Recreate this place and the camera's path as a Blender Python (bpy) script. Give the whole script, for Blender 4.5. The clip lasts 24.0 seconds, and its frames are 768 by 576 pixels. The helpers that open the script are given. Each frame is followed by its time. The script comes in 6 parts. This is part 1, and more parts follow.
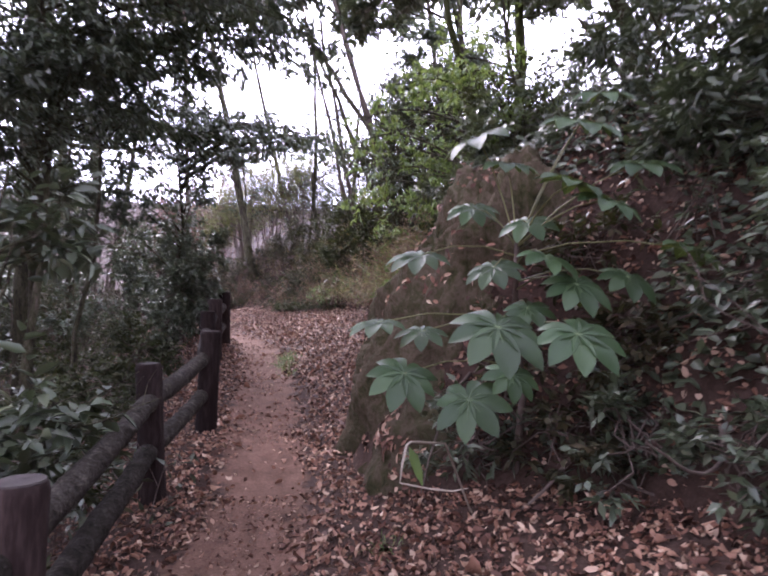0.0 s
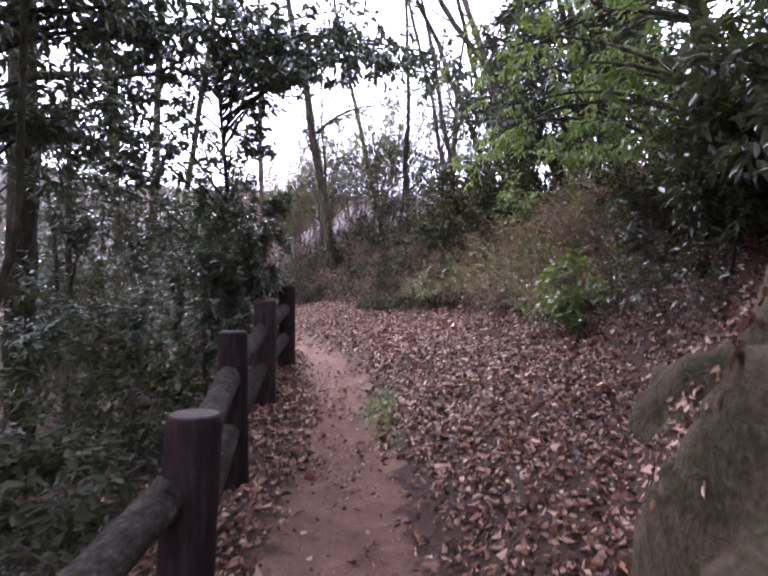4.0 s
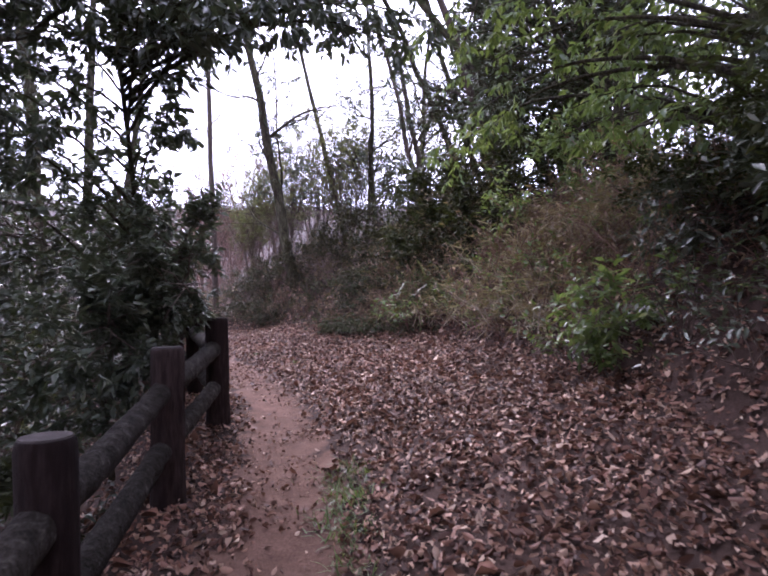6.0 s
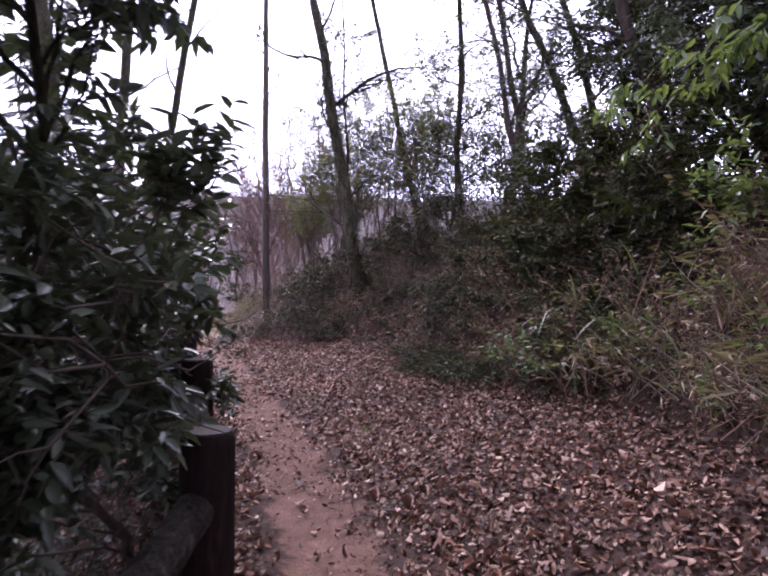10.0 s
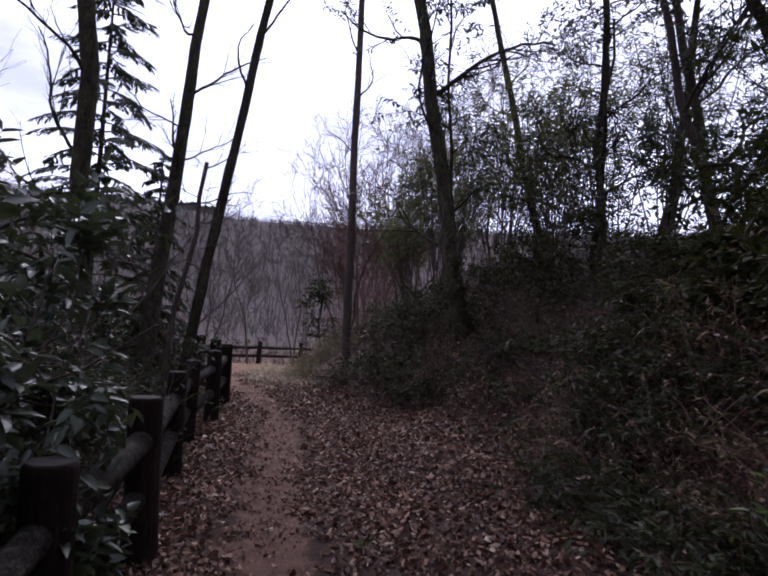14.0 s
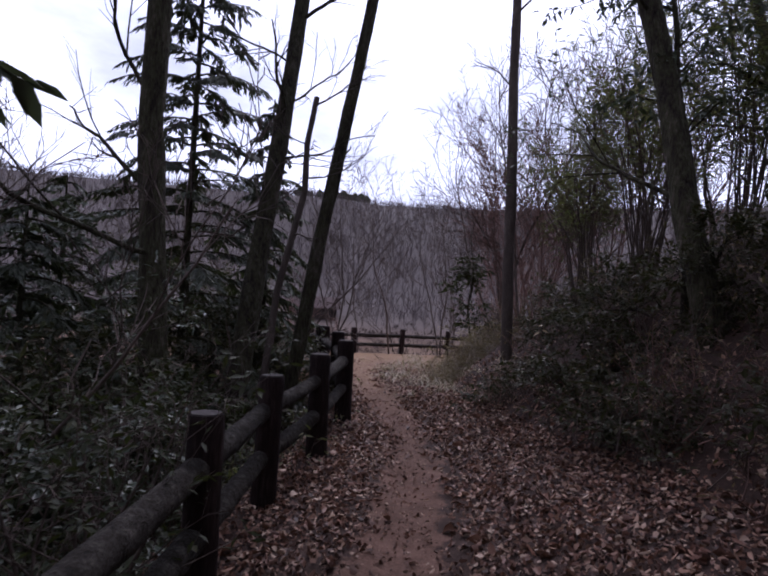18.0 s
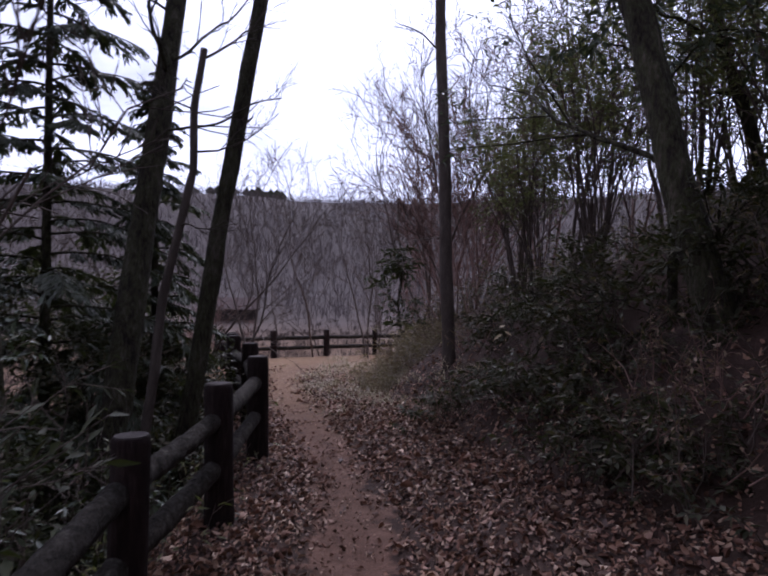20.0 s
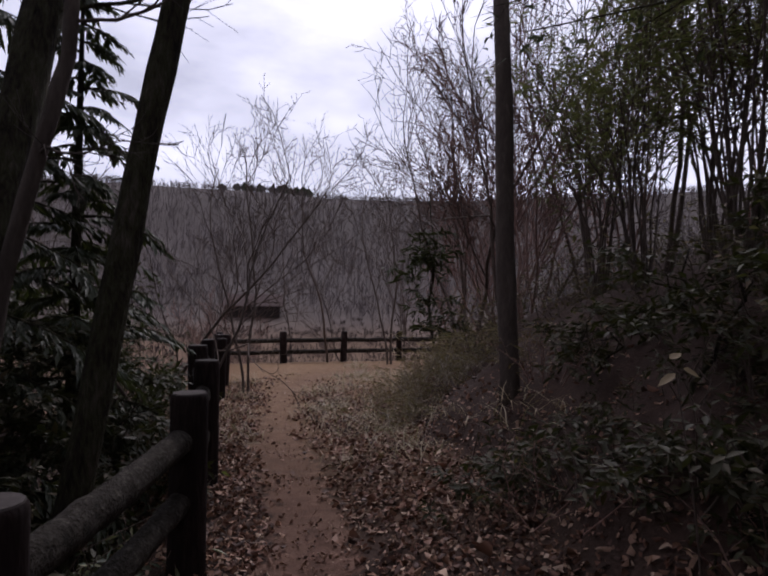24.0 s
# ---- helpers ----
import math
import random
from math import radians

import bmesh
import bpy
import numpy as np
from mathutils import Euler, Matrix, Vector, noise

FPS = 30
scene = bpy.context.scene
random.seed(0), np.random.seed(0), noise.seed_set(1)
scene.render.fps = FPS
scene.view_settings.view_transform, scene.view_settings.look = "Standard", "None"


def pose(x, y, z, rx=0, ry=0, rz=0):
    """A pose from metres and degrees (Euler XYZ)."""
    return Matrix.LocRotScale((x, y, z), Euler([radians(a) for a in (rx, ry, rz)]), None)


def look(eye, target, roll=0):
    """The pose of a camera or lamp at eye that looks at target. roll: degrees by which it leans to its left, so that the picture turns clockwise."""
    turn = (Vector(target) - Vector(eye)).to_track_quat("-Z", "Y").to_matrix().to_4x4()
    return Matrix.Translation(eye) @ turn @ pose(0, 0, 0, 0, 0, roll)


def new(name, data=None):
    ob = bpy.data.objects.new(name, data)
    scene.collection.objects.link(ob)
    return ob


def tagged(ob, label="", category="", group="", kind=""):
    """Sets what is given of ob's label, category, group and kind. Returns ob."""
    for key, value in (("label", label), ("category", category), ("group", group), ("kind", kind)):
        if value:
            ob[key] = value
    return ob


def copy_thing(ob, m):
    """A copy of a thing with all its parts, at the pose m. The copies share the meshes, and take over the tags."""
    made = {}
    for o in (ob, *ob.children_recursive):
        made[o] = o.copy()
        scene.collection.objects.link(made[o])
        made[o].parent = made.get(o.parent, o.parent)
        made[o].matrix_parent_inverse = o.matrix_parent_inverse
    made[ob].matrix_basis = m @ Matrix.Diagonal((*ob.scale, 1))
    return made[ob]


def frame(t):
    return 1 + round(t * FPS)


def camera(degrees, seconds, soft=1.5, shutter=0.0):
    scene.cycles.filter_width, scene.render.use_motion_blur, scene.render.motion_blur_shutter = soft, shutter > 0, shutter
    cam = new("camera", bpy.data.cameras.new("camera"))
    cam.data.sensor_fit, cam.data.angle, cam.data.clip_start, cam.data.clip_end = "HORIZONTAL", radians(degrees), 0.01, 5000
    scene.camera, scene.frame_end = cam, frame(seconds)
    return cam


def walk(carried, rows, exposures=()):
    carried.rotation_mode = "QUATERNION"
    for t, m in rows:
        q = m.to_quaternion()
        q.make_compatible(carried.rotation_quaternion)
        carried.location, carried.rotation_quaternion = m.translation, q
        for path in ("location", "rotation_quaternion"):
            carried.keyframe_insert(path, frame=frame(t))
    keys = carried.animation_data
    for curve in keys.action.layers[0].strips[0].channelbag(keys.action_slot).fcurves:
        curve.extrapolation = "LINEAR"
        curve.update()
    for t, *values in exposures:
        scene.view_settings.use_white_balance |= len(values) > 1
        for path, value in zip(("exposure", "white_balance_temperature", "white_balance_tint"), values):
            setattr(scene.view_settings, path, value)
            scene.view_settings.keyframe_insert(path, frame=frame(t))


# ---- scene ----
# ---------- camera ----------
cam = camera(66.4, 24.0, soft=2.0, shutter=0.35)
METRES, EYE, TILT, LEAN, TURN = 18.0, 1.5, 2.0, 0.0, 0.0
ROWS = [
    (0.0, 0.0, 0.0, 0.0, 0.0, 0.0, 0.0),
    (0.5, -0.0076, 0.0302, -0.0004, -1.44, -2.89, 1.88),
    (1.0, -0.0118, 0.0569, -0.0021, 4.32, -3.72, 3.04),
    (1.5, -0.0156, 0.0803, 0.0001, 12.92, -6.86, 0.97),
    (3.5, -0.0373, 0.1743, 0.0039, 10.93, -4.73, 1.18),
    (4.0, -0.0385, 0.1967, 0.0034, 8.04, -1.27, 0.0),
    (4.5, -0.0406, 0.2187, 0.005, 7.63, 0.8, -1.19),
    (5.0, -0.0453, 0.2418, 0.0062, 1.9, 0.12, 2.32),
    (5.5, -0.0457, 0.2661, 0.0075, 4.16, 0.86, 2.74),
    (6.0, -0.0484, 0.2848, 0.0083, 4.89, -0.04, 1.54),
    (6.5, -0.056, 0.3053, 0.0106, 4.17, -0.07, 1.92),
    (7.0, -0.0578, 0.3239, 0.0111, 9.29, 0.83, 1.16),
    (7.5, -0.059, 0.3434, 0.0134, 13.27, 1.66, 0.19),
    (8.0, -0.0693, 0.3634, 0.016, 11.7, 0.66, -0.95),
    (8.5, -0.0753, 0.3859, 0.0165, 11.8, 0.56, -1.08),
    (9.0, -0.082, 0.4075, 0.0206, 18.33, -1.18, -4.78),
    (9.5, -0.0908, 0.4245, 0.0239, 14.75, -1.34, -2.38),
    (11.5, -0.0984, 0.5057, 0.028, 5.11, 0.58, 0.24),
    (12.0, -0.0968, 0.5241, 0.0295, 10.57, 0.28, -0.24),
    (12.5, -0.1086, 0.5415, 0.0295, 16.78, 1.72, -2.3),
    (13.0, -0.1152, 0.561, 0.0301, 18.16, 1.62, -0.36),
    (13.5, -0.1184, 0.5814, 0.0313, 21.69, 0.55, -1.31),
    (14.0, -0.1303, 0.6021, 0.032, 20.57, 2.2, -2.26),
    (14.5, -0.138, 0.6201, 0.0327, 19.78, 1.14, -0.38),
    (15.0, -0.1446, 0.6386, 0.0343, 24.94, 1.21, -1.83),
    (15.5, -0.1582, 0.6559, 0.032, 25.7, 2.98, -1.32),
    (16.0, -0.1676, 0.6743, 0.0313, 27.58, 1.28, -0.72),
    (16.5, -0.1779, 0.6895, 0.0312, 35.55, -0.43, -3.24),
    (17.0, -0.1907, 0.7049, 0.0309, 35.08, -2.68, -1.0),
    (17.5, -0.1966, 0.7228, 0.0311, 35.3, -0.43, -1.58),
    (19.5, -0.2334, 0.7869, 0.0322, 31.41, 0.63, -2.36),
    (20.0, -0.2446, 0.8023, 0.0329, 27.24, -0.19, 0.84),
    (20.5, -0.2516, 0.8185, 0.031, 26.34, 0.4, 2.74),
    (21.0, -0.2593, 0.8352, 0.0323, 28.95, -2.02, 0.02),
    (21.5, -0.2713, 0.8482, 0.0317, 27.95, 0.15, 1.15),
    (22.0, -0.2771, 0.8626, 0.0301, 27.02, 0.84, 1.84),
    (22.5, -0.2853, 0.8793, 0.0303, 29.27, -0.25, -0.02),
    (23.0, -0.2984, 0.8951, 0.0307, 29.59, 2.5, 2.61),
    (23.5, -0.3046, 0.9115, 0.0287, 29.0, 1.55, 2.41),
    (24.0, -0.3097, 0.9253, 0.0288, 29.73, -0.31, 0.13),
]
EXPOSURES = [(0.0, 2.43, 5900, 31), (4.0, 2.38, 5750, 30), (5.0, 2.03, 5750, 31), (6.0, 1.98, 5700, 32), (7.0, 1.98, 5700, 33), (8.0, 1.66, 5700, 34), (9.0, 1.72, 5700, 35), (12.0, 1.15, 5750, 30), (13.0, 0.28, 5650, 27), (14.0, 0.08, 5650, 26), (15.0, -0.02, 5650, 26), (16.0, -0.38, 5850, 25), (17.0, -0.1, 5700, 25), (20.0, 0.05, 5600, 25), (22.0, 0.05, 5600, 24), (23.0, -0.5, 5850, 23), (24.0, -0.45, 6150, 21)]
walk(cam, [(t, pose(0, 0, EYE, TILT, LEAN, TURN) @ pose(METRES * x, METRES * y, METRES * z, 90 + pitch, roll, yaw)) for t, x, y, z, yaw, pitch, roll in ROWS], EXPOSURES)

# ---------- world and light ----------
world = bpy.data.worlds.new("world")
scene.world = world
world.use_nodes = True
wt = world.node_tree
wt.nodes.clear()


def wn(kind, **values):
    n = wt.nodes.new(kind)
    for k, v in values.items():
        n.inputs[k].default_value = v
    return n


SUN_EL, SUN_AZ = radians(46), radians(-28)
sky = wt.nodes.new("ShaderNodeTexSky")
sky.sky_type, sky.sun_disc, sky.sun_elevation, sky.sun_rotation = "NISHITA", False, SUN_EL, SUN_AZ
tc = wt.nodes.new("ShaderNodeTexCoord")
mp = wn("ShaderNodeMapping", Scale=(1.0, 1.0, 2.6))
cloud = wn("ShaderNodeTexNoise", Scale=2.2, Detail=6.0, Roughness=0.55)
ramp = wt.nodes.new("ShaderNodeValToRGB")
ramp.color_ramp.elements[0].position, ramp.color_ramp.elements[0].color = 0.34, (6.5, 6.7, 7.7, 1)
ramp.color_ramp.elements[1].position, ramp.color_ramp.elements[1].color = 0.62, (13.0, 13.2, 14.6, 1)
mixc = wt.nodes.new("ShaderNodeMix")
mixc.data_type = "RGBA"
mixc.inputs[0].default_value = 0.92
# the veiled sun: the cloud is brighter round it
toward = wt.nodes.new("ShaderNodeVectorMath")
toward.operation = "DOT_PRODUCT"
toward.inputs[1].default_value = (math.sin(SUN_AZ) * math.cos(SUN_EL), math.cos(SUN_AZ) * math.cos(SUN_EL), math.sin(SUN_EL))
glow = wn("ShaderNodeMapRange")
for slot, v in zip(glow.inputs[1:5], (-0.2, 1.0, 0.6, 1.35)):
    slot.default_value = v
lit = wt.nodes.new("ShaderNodeMix")
lit.data_type, lit.blend_type = "RGBA", "MULTIPLY"
lit.inputs[0].default_value = 1.0
bg = wn("ShaderNodeBackground", Strength=0.1)
wo = wt.nodes.new("ShaderNodeOutputWorld")
wt.links.new(tc.outputs["Generated"], mp.inputs[0])
wt.links.new(mp.outputs[0], cloud.inputs[0])
wt.links.new(cloud.outputs[0], ramp.inputs[0])
wt.links.new(sky.outputs[0], mixc.inputs[6])
wt.links.new(tc.outputs["Generated"], toward.inputs[0])
wt.links.new(toward.outputs["Value"], glow.inputs[0])
wt.links.new(ramp.outputs[0], lit.inputs[6])
wt.links.new(glow.outputs[0], lit.inputs[7])
wt.links.new(lit.outputs[2], mixc.inputs[7])
wt.links.new(mixc.outputs[2], bg.inputs[0])
wt.links.new(bg.outputs[0], wo.inputs[0])
sun = new("sun", bpy.data.lights.new("sun", "SUN"))
sun.data.energy, sun.data.angle, sun.data.color = 2.0, radians(20), (1.0, 0.95, 0.9)
sun.matrix_world = look((0, 0, 60), (0 + 60 * math.sin(SUN_AZ) * -1, -60 * math.cos(SUN_AZ), 60 - 60 * math.tan(SUN_EL)))


# ---------- materials ----------
def material(name, build):
    m = bpy.data.materials.new(name)
    m.use_nodes = True
    t = m.node_tree
    t.nodes.clear()
    out = t.nodes.new("ShaderNodeOutputMaterial")

    def node(kind, **values):
        n = t.nodes.new("ShaderNode" + kind)
        for k, v in values.items():
            n.inputs[k.replace("_", " ")].default_value = v
        return n

    def link(a, b):
        t.links.new(a, b)

    def ramp_of(fac, stops):
        r = node("ValToRGB")
        e = r.color_ramp.elements
        while len(e) < len(stops):
            e.new(0.5)
        for s, (p, c) in zip(e, stops):
            s.position, s.color = p, (*c, 1)
        link(fac, r.inputs[0])
        return r.outputs[0]

    def mix(fac, a, b, mode="MIX"):
        x = node("Mix")
        x.data_type, x.blend_type = "RGBA", mode
        for sock, v in ((x.inputs[0], fac), (x.inputs[6], a), (x.inputs[7], b)):
            if isinstance(v, (int, float)):
                sock.default_value = v
            elif isinstance(v, tuple):
                sock.default_value = (*v, 1)
            else:
                link(v, sock)
        return x.outputs[2]

    def coords(scale=(1, 1, 1)):
        c = node("TexCoord")
        p = node("Mapping")
        p.inputs["Scale"].default_value = scale
        link(c.outputs["Object"], p.inputs[0])
        return p.outputs[0]

    def noise_of(vec, scale, detail=4.0, rough=0.55):
        n = node("TexNoise", Scale=scale, Detail=detail, Roughness=rough)
        link(vec, n.inputs["Vector"])
        return n.outputs[0]

    def bump(height, strength, distance):
        b = node("Bump", Strength=strength, Distance=distance)
        link(height, b.inputs["Height"])
        return b.outputs[0]

    shader = build(node, link, ramp_of, mix, coords, noise_of, bump)
    link(shader, out.inputs[0])
    return m


def leaf_material(name, stops, rough=0.45, through_light=0.25, spec=0.5, dirt=(0.10, 0.08, 0.03), glow=(0.25, 0.32, 0.05)):
    """Leaves: each leaf takes its own tone, each plant a small shift of its own."""
    def build(node, link, ramp_of, mix, coords, noise_of, bump):
        geo, info = node("NewGeometry"), node("ObjectInfo")
        c = ramp_of(geo.outputs["Random Per Island"], stops)
        hsv = node("HueSaturation", Saturation=1.0, Value=1.0)
        mr = node("MapRange", To_Min=0.75, To_Max=1.25)
        link(info.outputs["Random"], mr.inputs[0])
        link(mr.outputs[0], hsv.inputs["Value"])
        link(c, hsv.inputs["Color"])
        n = noise_of(coords(), 60.0, 3.0)
        patch = node("MapRange", From_Min=0.3, From_Max=0.7, To_Min=0.7, To_Max=1.3)
        link(noise_of(coords(), 1.4, 3.0), patch.inputs[0])
        hsv2 = node("HueSaturation")
        link(patch.outputs[0], hsv2.inputs["Value"])
        link(hsv.outputs[0], hsv2.inputs["Color"])
        hsv = hsv2
        c2 = mix(n, hsv.outputs[0], mix(0.35, hsv.outputs[0], dirt))
        p = node("BsdfPrincipled", Roughness=rough, Specular_IOR_Level=spec)
        link(c2, p.inputs["Base Color"])
        link(bump(n, 0.25, 0.004), p.inputs["Normal"])
        tr = node("BsdfTranslucent")
        link(mix(0.5, c2, glow, "MIX"), tr.inputs["Color"])
        ms = node("MixShader")
        ms.inputs[0].default_value = through_light
        link(p.outputs[0], ms.inputs[1])
        link(tr.outputs[0], ms.inputs[2])
        return ms.outputs[0]
    return material(name, build)


def rough_material(name, stops, scale, stretch=(1, 1, 1), rough=0.85, relief=0.6, depth=0.01, island=0.0, fine=6.0):
    """Bark, soil, rock and timber: two scales of noise, relief, and a shift per piece."""
    def build(node, link, ramp_of, mix, coords, noise_of, bump):
        v = coords(stretch)
        big, small = noise_of(v, scale, 5.0), noise_of(v, scale * fine, 6.0, 0.65)
        f = mix(0.45, big, small)
        c = ramp_of(f, stops)
        info = node("ObjectInfo")
        mr = node("MapRange", To_Min=1.0 - 0.22, To_Max=1.0 + 0.22)
        link(info.outputs["Random"], mr.inputs[0])
        hsv = node("HueSaturation")
        link(mr.outputs[0], hsv.inputs["Value"])
        link(c, hsv.inputs["Color"])
        p = node("BsdfPrincipled", Roughness=rough, Specular_IOR_Level=0.12)
        link(hsv.outputs[0], p.inputs["Base Color"])
        link(bump(f, relief, depth), p.inputs["Normal"])
        return p.outputs[0]
    return material(name, build)


GLOSSY = leaf_material("evergreen_leaf", [(0.0, (0.020, 0.034, 0.019)), (0.5, (0.034, 0.055, 0.031)), (0.85, (0.056, 0.080, 0.048)), (1.0, (0.105, 0.115, 0.068))], 0.43, 0.13, 0.55, glow=(0.16, 0.21, 0.07))
GREEN = leaf_material("bright_leaf", [(0.0, (0.038, 0.076, 0.024)), (0.5, (0.066, 0.126, 0.040)), (0.9, (0.11, 0.175, 0.058)), (1.0, (0.20, 0.21, 0.08))], 0.42, 0.4)
# Darker matte stand-in for the evergreen leaf: shade is put into its colour.
SHADED_BROWN = leaf_material("shaded_brown_leaf", [(0.0, (0.010, 0.012, 0.007)), (0.55, (0.022, 0.024, 0.013)), (0.85, (0.045, 0.034, 0.020)), (1.0, (0.10, 0.07, 0.045))], 0.6, 0.08, 0.2)
OLIVE = leaf_material("olive_leaf", [(0.0, (0.055, 0.06, 0.025)), (0.5, (0.11, 0.11, 0.045)), (1.0, (0.23, 0.20, 0.10))], 0.5, 0.3)
YELLOW = leaf_material("yellow_leaf", [(0.0, (0.16, 0.17, 0.02)), (1.0, (0.32, 0.30, 0.04))], 0.5, 0.35)
NEEDLE = leaf_material("conifer_needle", [(0.0, (0.008, 0.016, 0.010)), (0.6, (0.016, 0.029, 0.018)), (1.0, (0.034, 0.045, 0.027))], 0.55, 0.08, 0.3)
FATSIA = leaf_material("palmate_leaf", [(0.0, (0.014, 0.036, 0.012)), (0.6, (0.026, 0.056, 0.020)), (1.0, (0.052, 0.090, 0.036))], 0.46, 0.16, 0.32, (0.05, 0.06, 0.03))
# Evergreen leaf darkened and dulled, so its colour carries the shade.
SHADED_GREEN = leaf_material("shaded_leaf", [(0.0, (0.010, 0.016, 0.009)), (0.55, (0.020, 0.030, 0.016)), (0.9, (0.034, 0.044, 0.024)), (1.0, (0.06, 0.055, 0.032))], 0.65, 0.08, 0.15)
BRACKEN = leaf_material("withered_leaf", [(0.0, (0.040, 0.026, 0.017)), (0.5, (0.098, 0.060, 0.041)), (0.85, (0.165, 0.108, 0.074)), (1.0, (0.28, 0.21, 0.15))], 0.65, 0.18, 0.15)
PALEVEIN = rough_material("leaf_rib", [(0.3, (0.09, 0.13, 0.06)), (0.7, (0.16, 0.20, 0.10))], 30.0, (1, 1, 1), 0.5, 0.1, 0.002)
DEAD = leaf_material("dead_leaf", [(0.000, (0.03502, 0.01358, 0.009)), (0.250, (0.09785, 0.04074, 0.0261)), (0.550, (0.2287, 0.1086, 0.0693)), (0.820, (0.3914, 0.2289, 0.153)), (1.000, (0.5871, 0.4268, 0.306))], 0.6, 0.06, 0.25, (0.065, 0.033, 0.020), (0.28, 0.16, 0.09))
RUSSET = leaf_material("russet_leaf", [(0.0, (0.07, 0.032, 0.022)), (0.5, (0.18, 0.098, 0.068)), (1.0, (0.34, 0.235, 0.165))], 0.65, 0.2, 0.3)
STRAW = leaf_material("straw_blade", [(0.0, (0.18, 0.125, 0.075)), (0.6, (0.34, 0.25, 0.15)), (1.0, (0.52, 0.43, 0.30))], 0.6, 0.2, 0.3)
BLADE = leaf_material("bamboo_grass_blade", [(0.0, (0.035, 0.062, 0.024)), (0.6, (0.07, 0.105, 0.045)), (1.0, (0.26, 0.24, 0.14))], 0.45, 0.2)
BARK = rough_material("bark", [(0.30, (0.008, 0.006, 0.005)), (0.44, (0.036, 0.028, 0.021)), (0.53, (0.055, 0.054, 0.028)), (0.62, (0.085, 0.068, 0.052)), (0.76, (0.16, 0.135, 0.11))], 11.0, (1, 1, 0.3), 0.92, 1.0, 0.08, fine=4.0)
PALEBARK = rough_material("pale_bark", [(0.25, (0.035, 0.026, 0.021)), (0.55, (0.085, 0.066, 0.055)), (0.8, (0.17, 0.14, 0.12))], 8.0, (1, 1, 0.3), 0.88, 0.9, 0.03)
MOSSBARK = rough_material("mossy_bark", [(0.25, (0.014, 0.013, 0.007)), (0.5, (0.038, 0.042, 0.014)), (0.75, (0.085, 0.08, 0.035))], 6.0, (1, 1, 0.4), 0.95, 0.9, 0.03)
TWIG = rough_material("twig", [(0.3, (0.058, 0.042, 0.035)), (0.7, (0.145, 0.112, 0.092))], 20.0, (1, 1, 1), 0.85, 0.3, 0.004)
REDTWIG = rough_material("red_twig", [(0.3, (0.10, 0.052, 0.042)), (0.7, (0.25, 0.16, 0.13))], 20.0, (1, 1, 1), 0.85, 0.3, 0.004)
PALETWIG = rough_material("dry_stalk", [(0.3, (0.20, 0.155, 0.115)), (0.7, (0.42, 0.36, 0.29))], 20.0, (1, 1, 1), 0.8, 0.3, 0.004)
LOG = rough_material("weathered_log", [(0.22, (0.005, 0.003, 0.003)), (0.5, (0.020, 0.0125, 0.011)), (0.78, (0.066, 0.046, 0.041))], 5.0, (1, 1, 0.18), 0.9, 1.0, 0.02, fine=8.0)
RAIL = rough_material("weathered_rail", [(0.30, (0.006, 0.005, 0.004)), (0.44, (0.026, 0.021, 0.016)), (0.56, (0.050, 0.043, 0.035)), (0.72, (0.135, 0.115, 0.098))], 16.0, (1, 1, 1), 0.92, 1.0, 0.05, fine=4.0)
ENDGRAIN = rough_material("end_grain", [(0.25, (0.022, 0.018, 0.016)), (0.75, (0.09, 0.076, 0.07))], 14.0, (1, 1, 1), 0.85, 0.7, 0.01)
ROCK = rough_material("earthy_rock", [(0.30, (0.007, 0.006, 0.004)), (0.41, (0.036, 0.034, 0.014)), (0.50, (0.078, 0.057, 0.039)), (0.57, (0.040, 0.038, 0.017)), (0.64, (0.090, 0.068, 0.048)), (0.76, (0.18, 0.145, 0.115))], 3.4, (1, 1, 0.8), 0.95, 0.8, 0.1, fine=5.0)
ROOF = rough_material("dark_roof", [(0.3, (0.035, 0.022, 0.020)), (0.7, (0.075, 0.050, 0.046))], 1.5, (1, 1, 1), 0.8, 0.2, 0.02)
SHEDWALL = rough_material("dark_timber_wall", [(0.3, (0.022, 0.017, 0.015)), (0.7, (0.055, 0.042, 0.036))], 1.5, (4, 4, 0.4), 0.85, 0.2, 0.02)
WOODS = leaf_material("bare_woods", [(0.0, (0.070, 0.057, 0.053)), (0.7, (0.118, 0.098, 0.092)), (1.0, (0.24, 0.21, 0.20))], 0.9, 0.0, 0.1, (0.11, 0.092, 0.10))
SCRUB = leaf_material("leafless_scrub", [(0.0, (0.055, 0.040, 0.037)), (0.7, (0.085, 0.064, 0.059)), (1.0, (0.13, 0.104, 0.096))], 0.9, 0.0, 0.1, (0.07, 0.055, 0.05))
PINES = leaf_material("far_conifer", [(0.0, (0.03, 0.045, 0.03)), (1.0, (0.06, 0.075, 0.05))], 0.9, 0.0, 0.1)


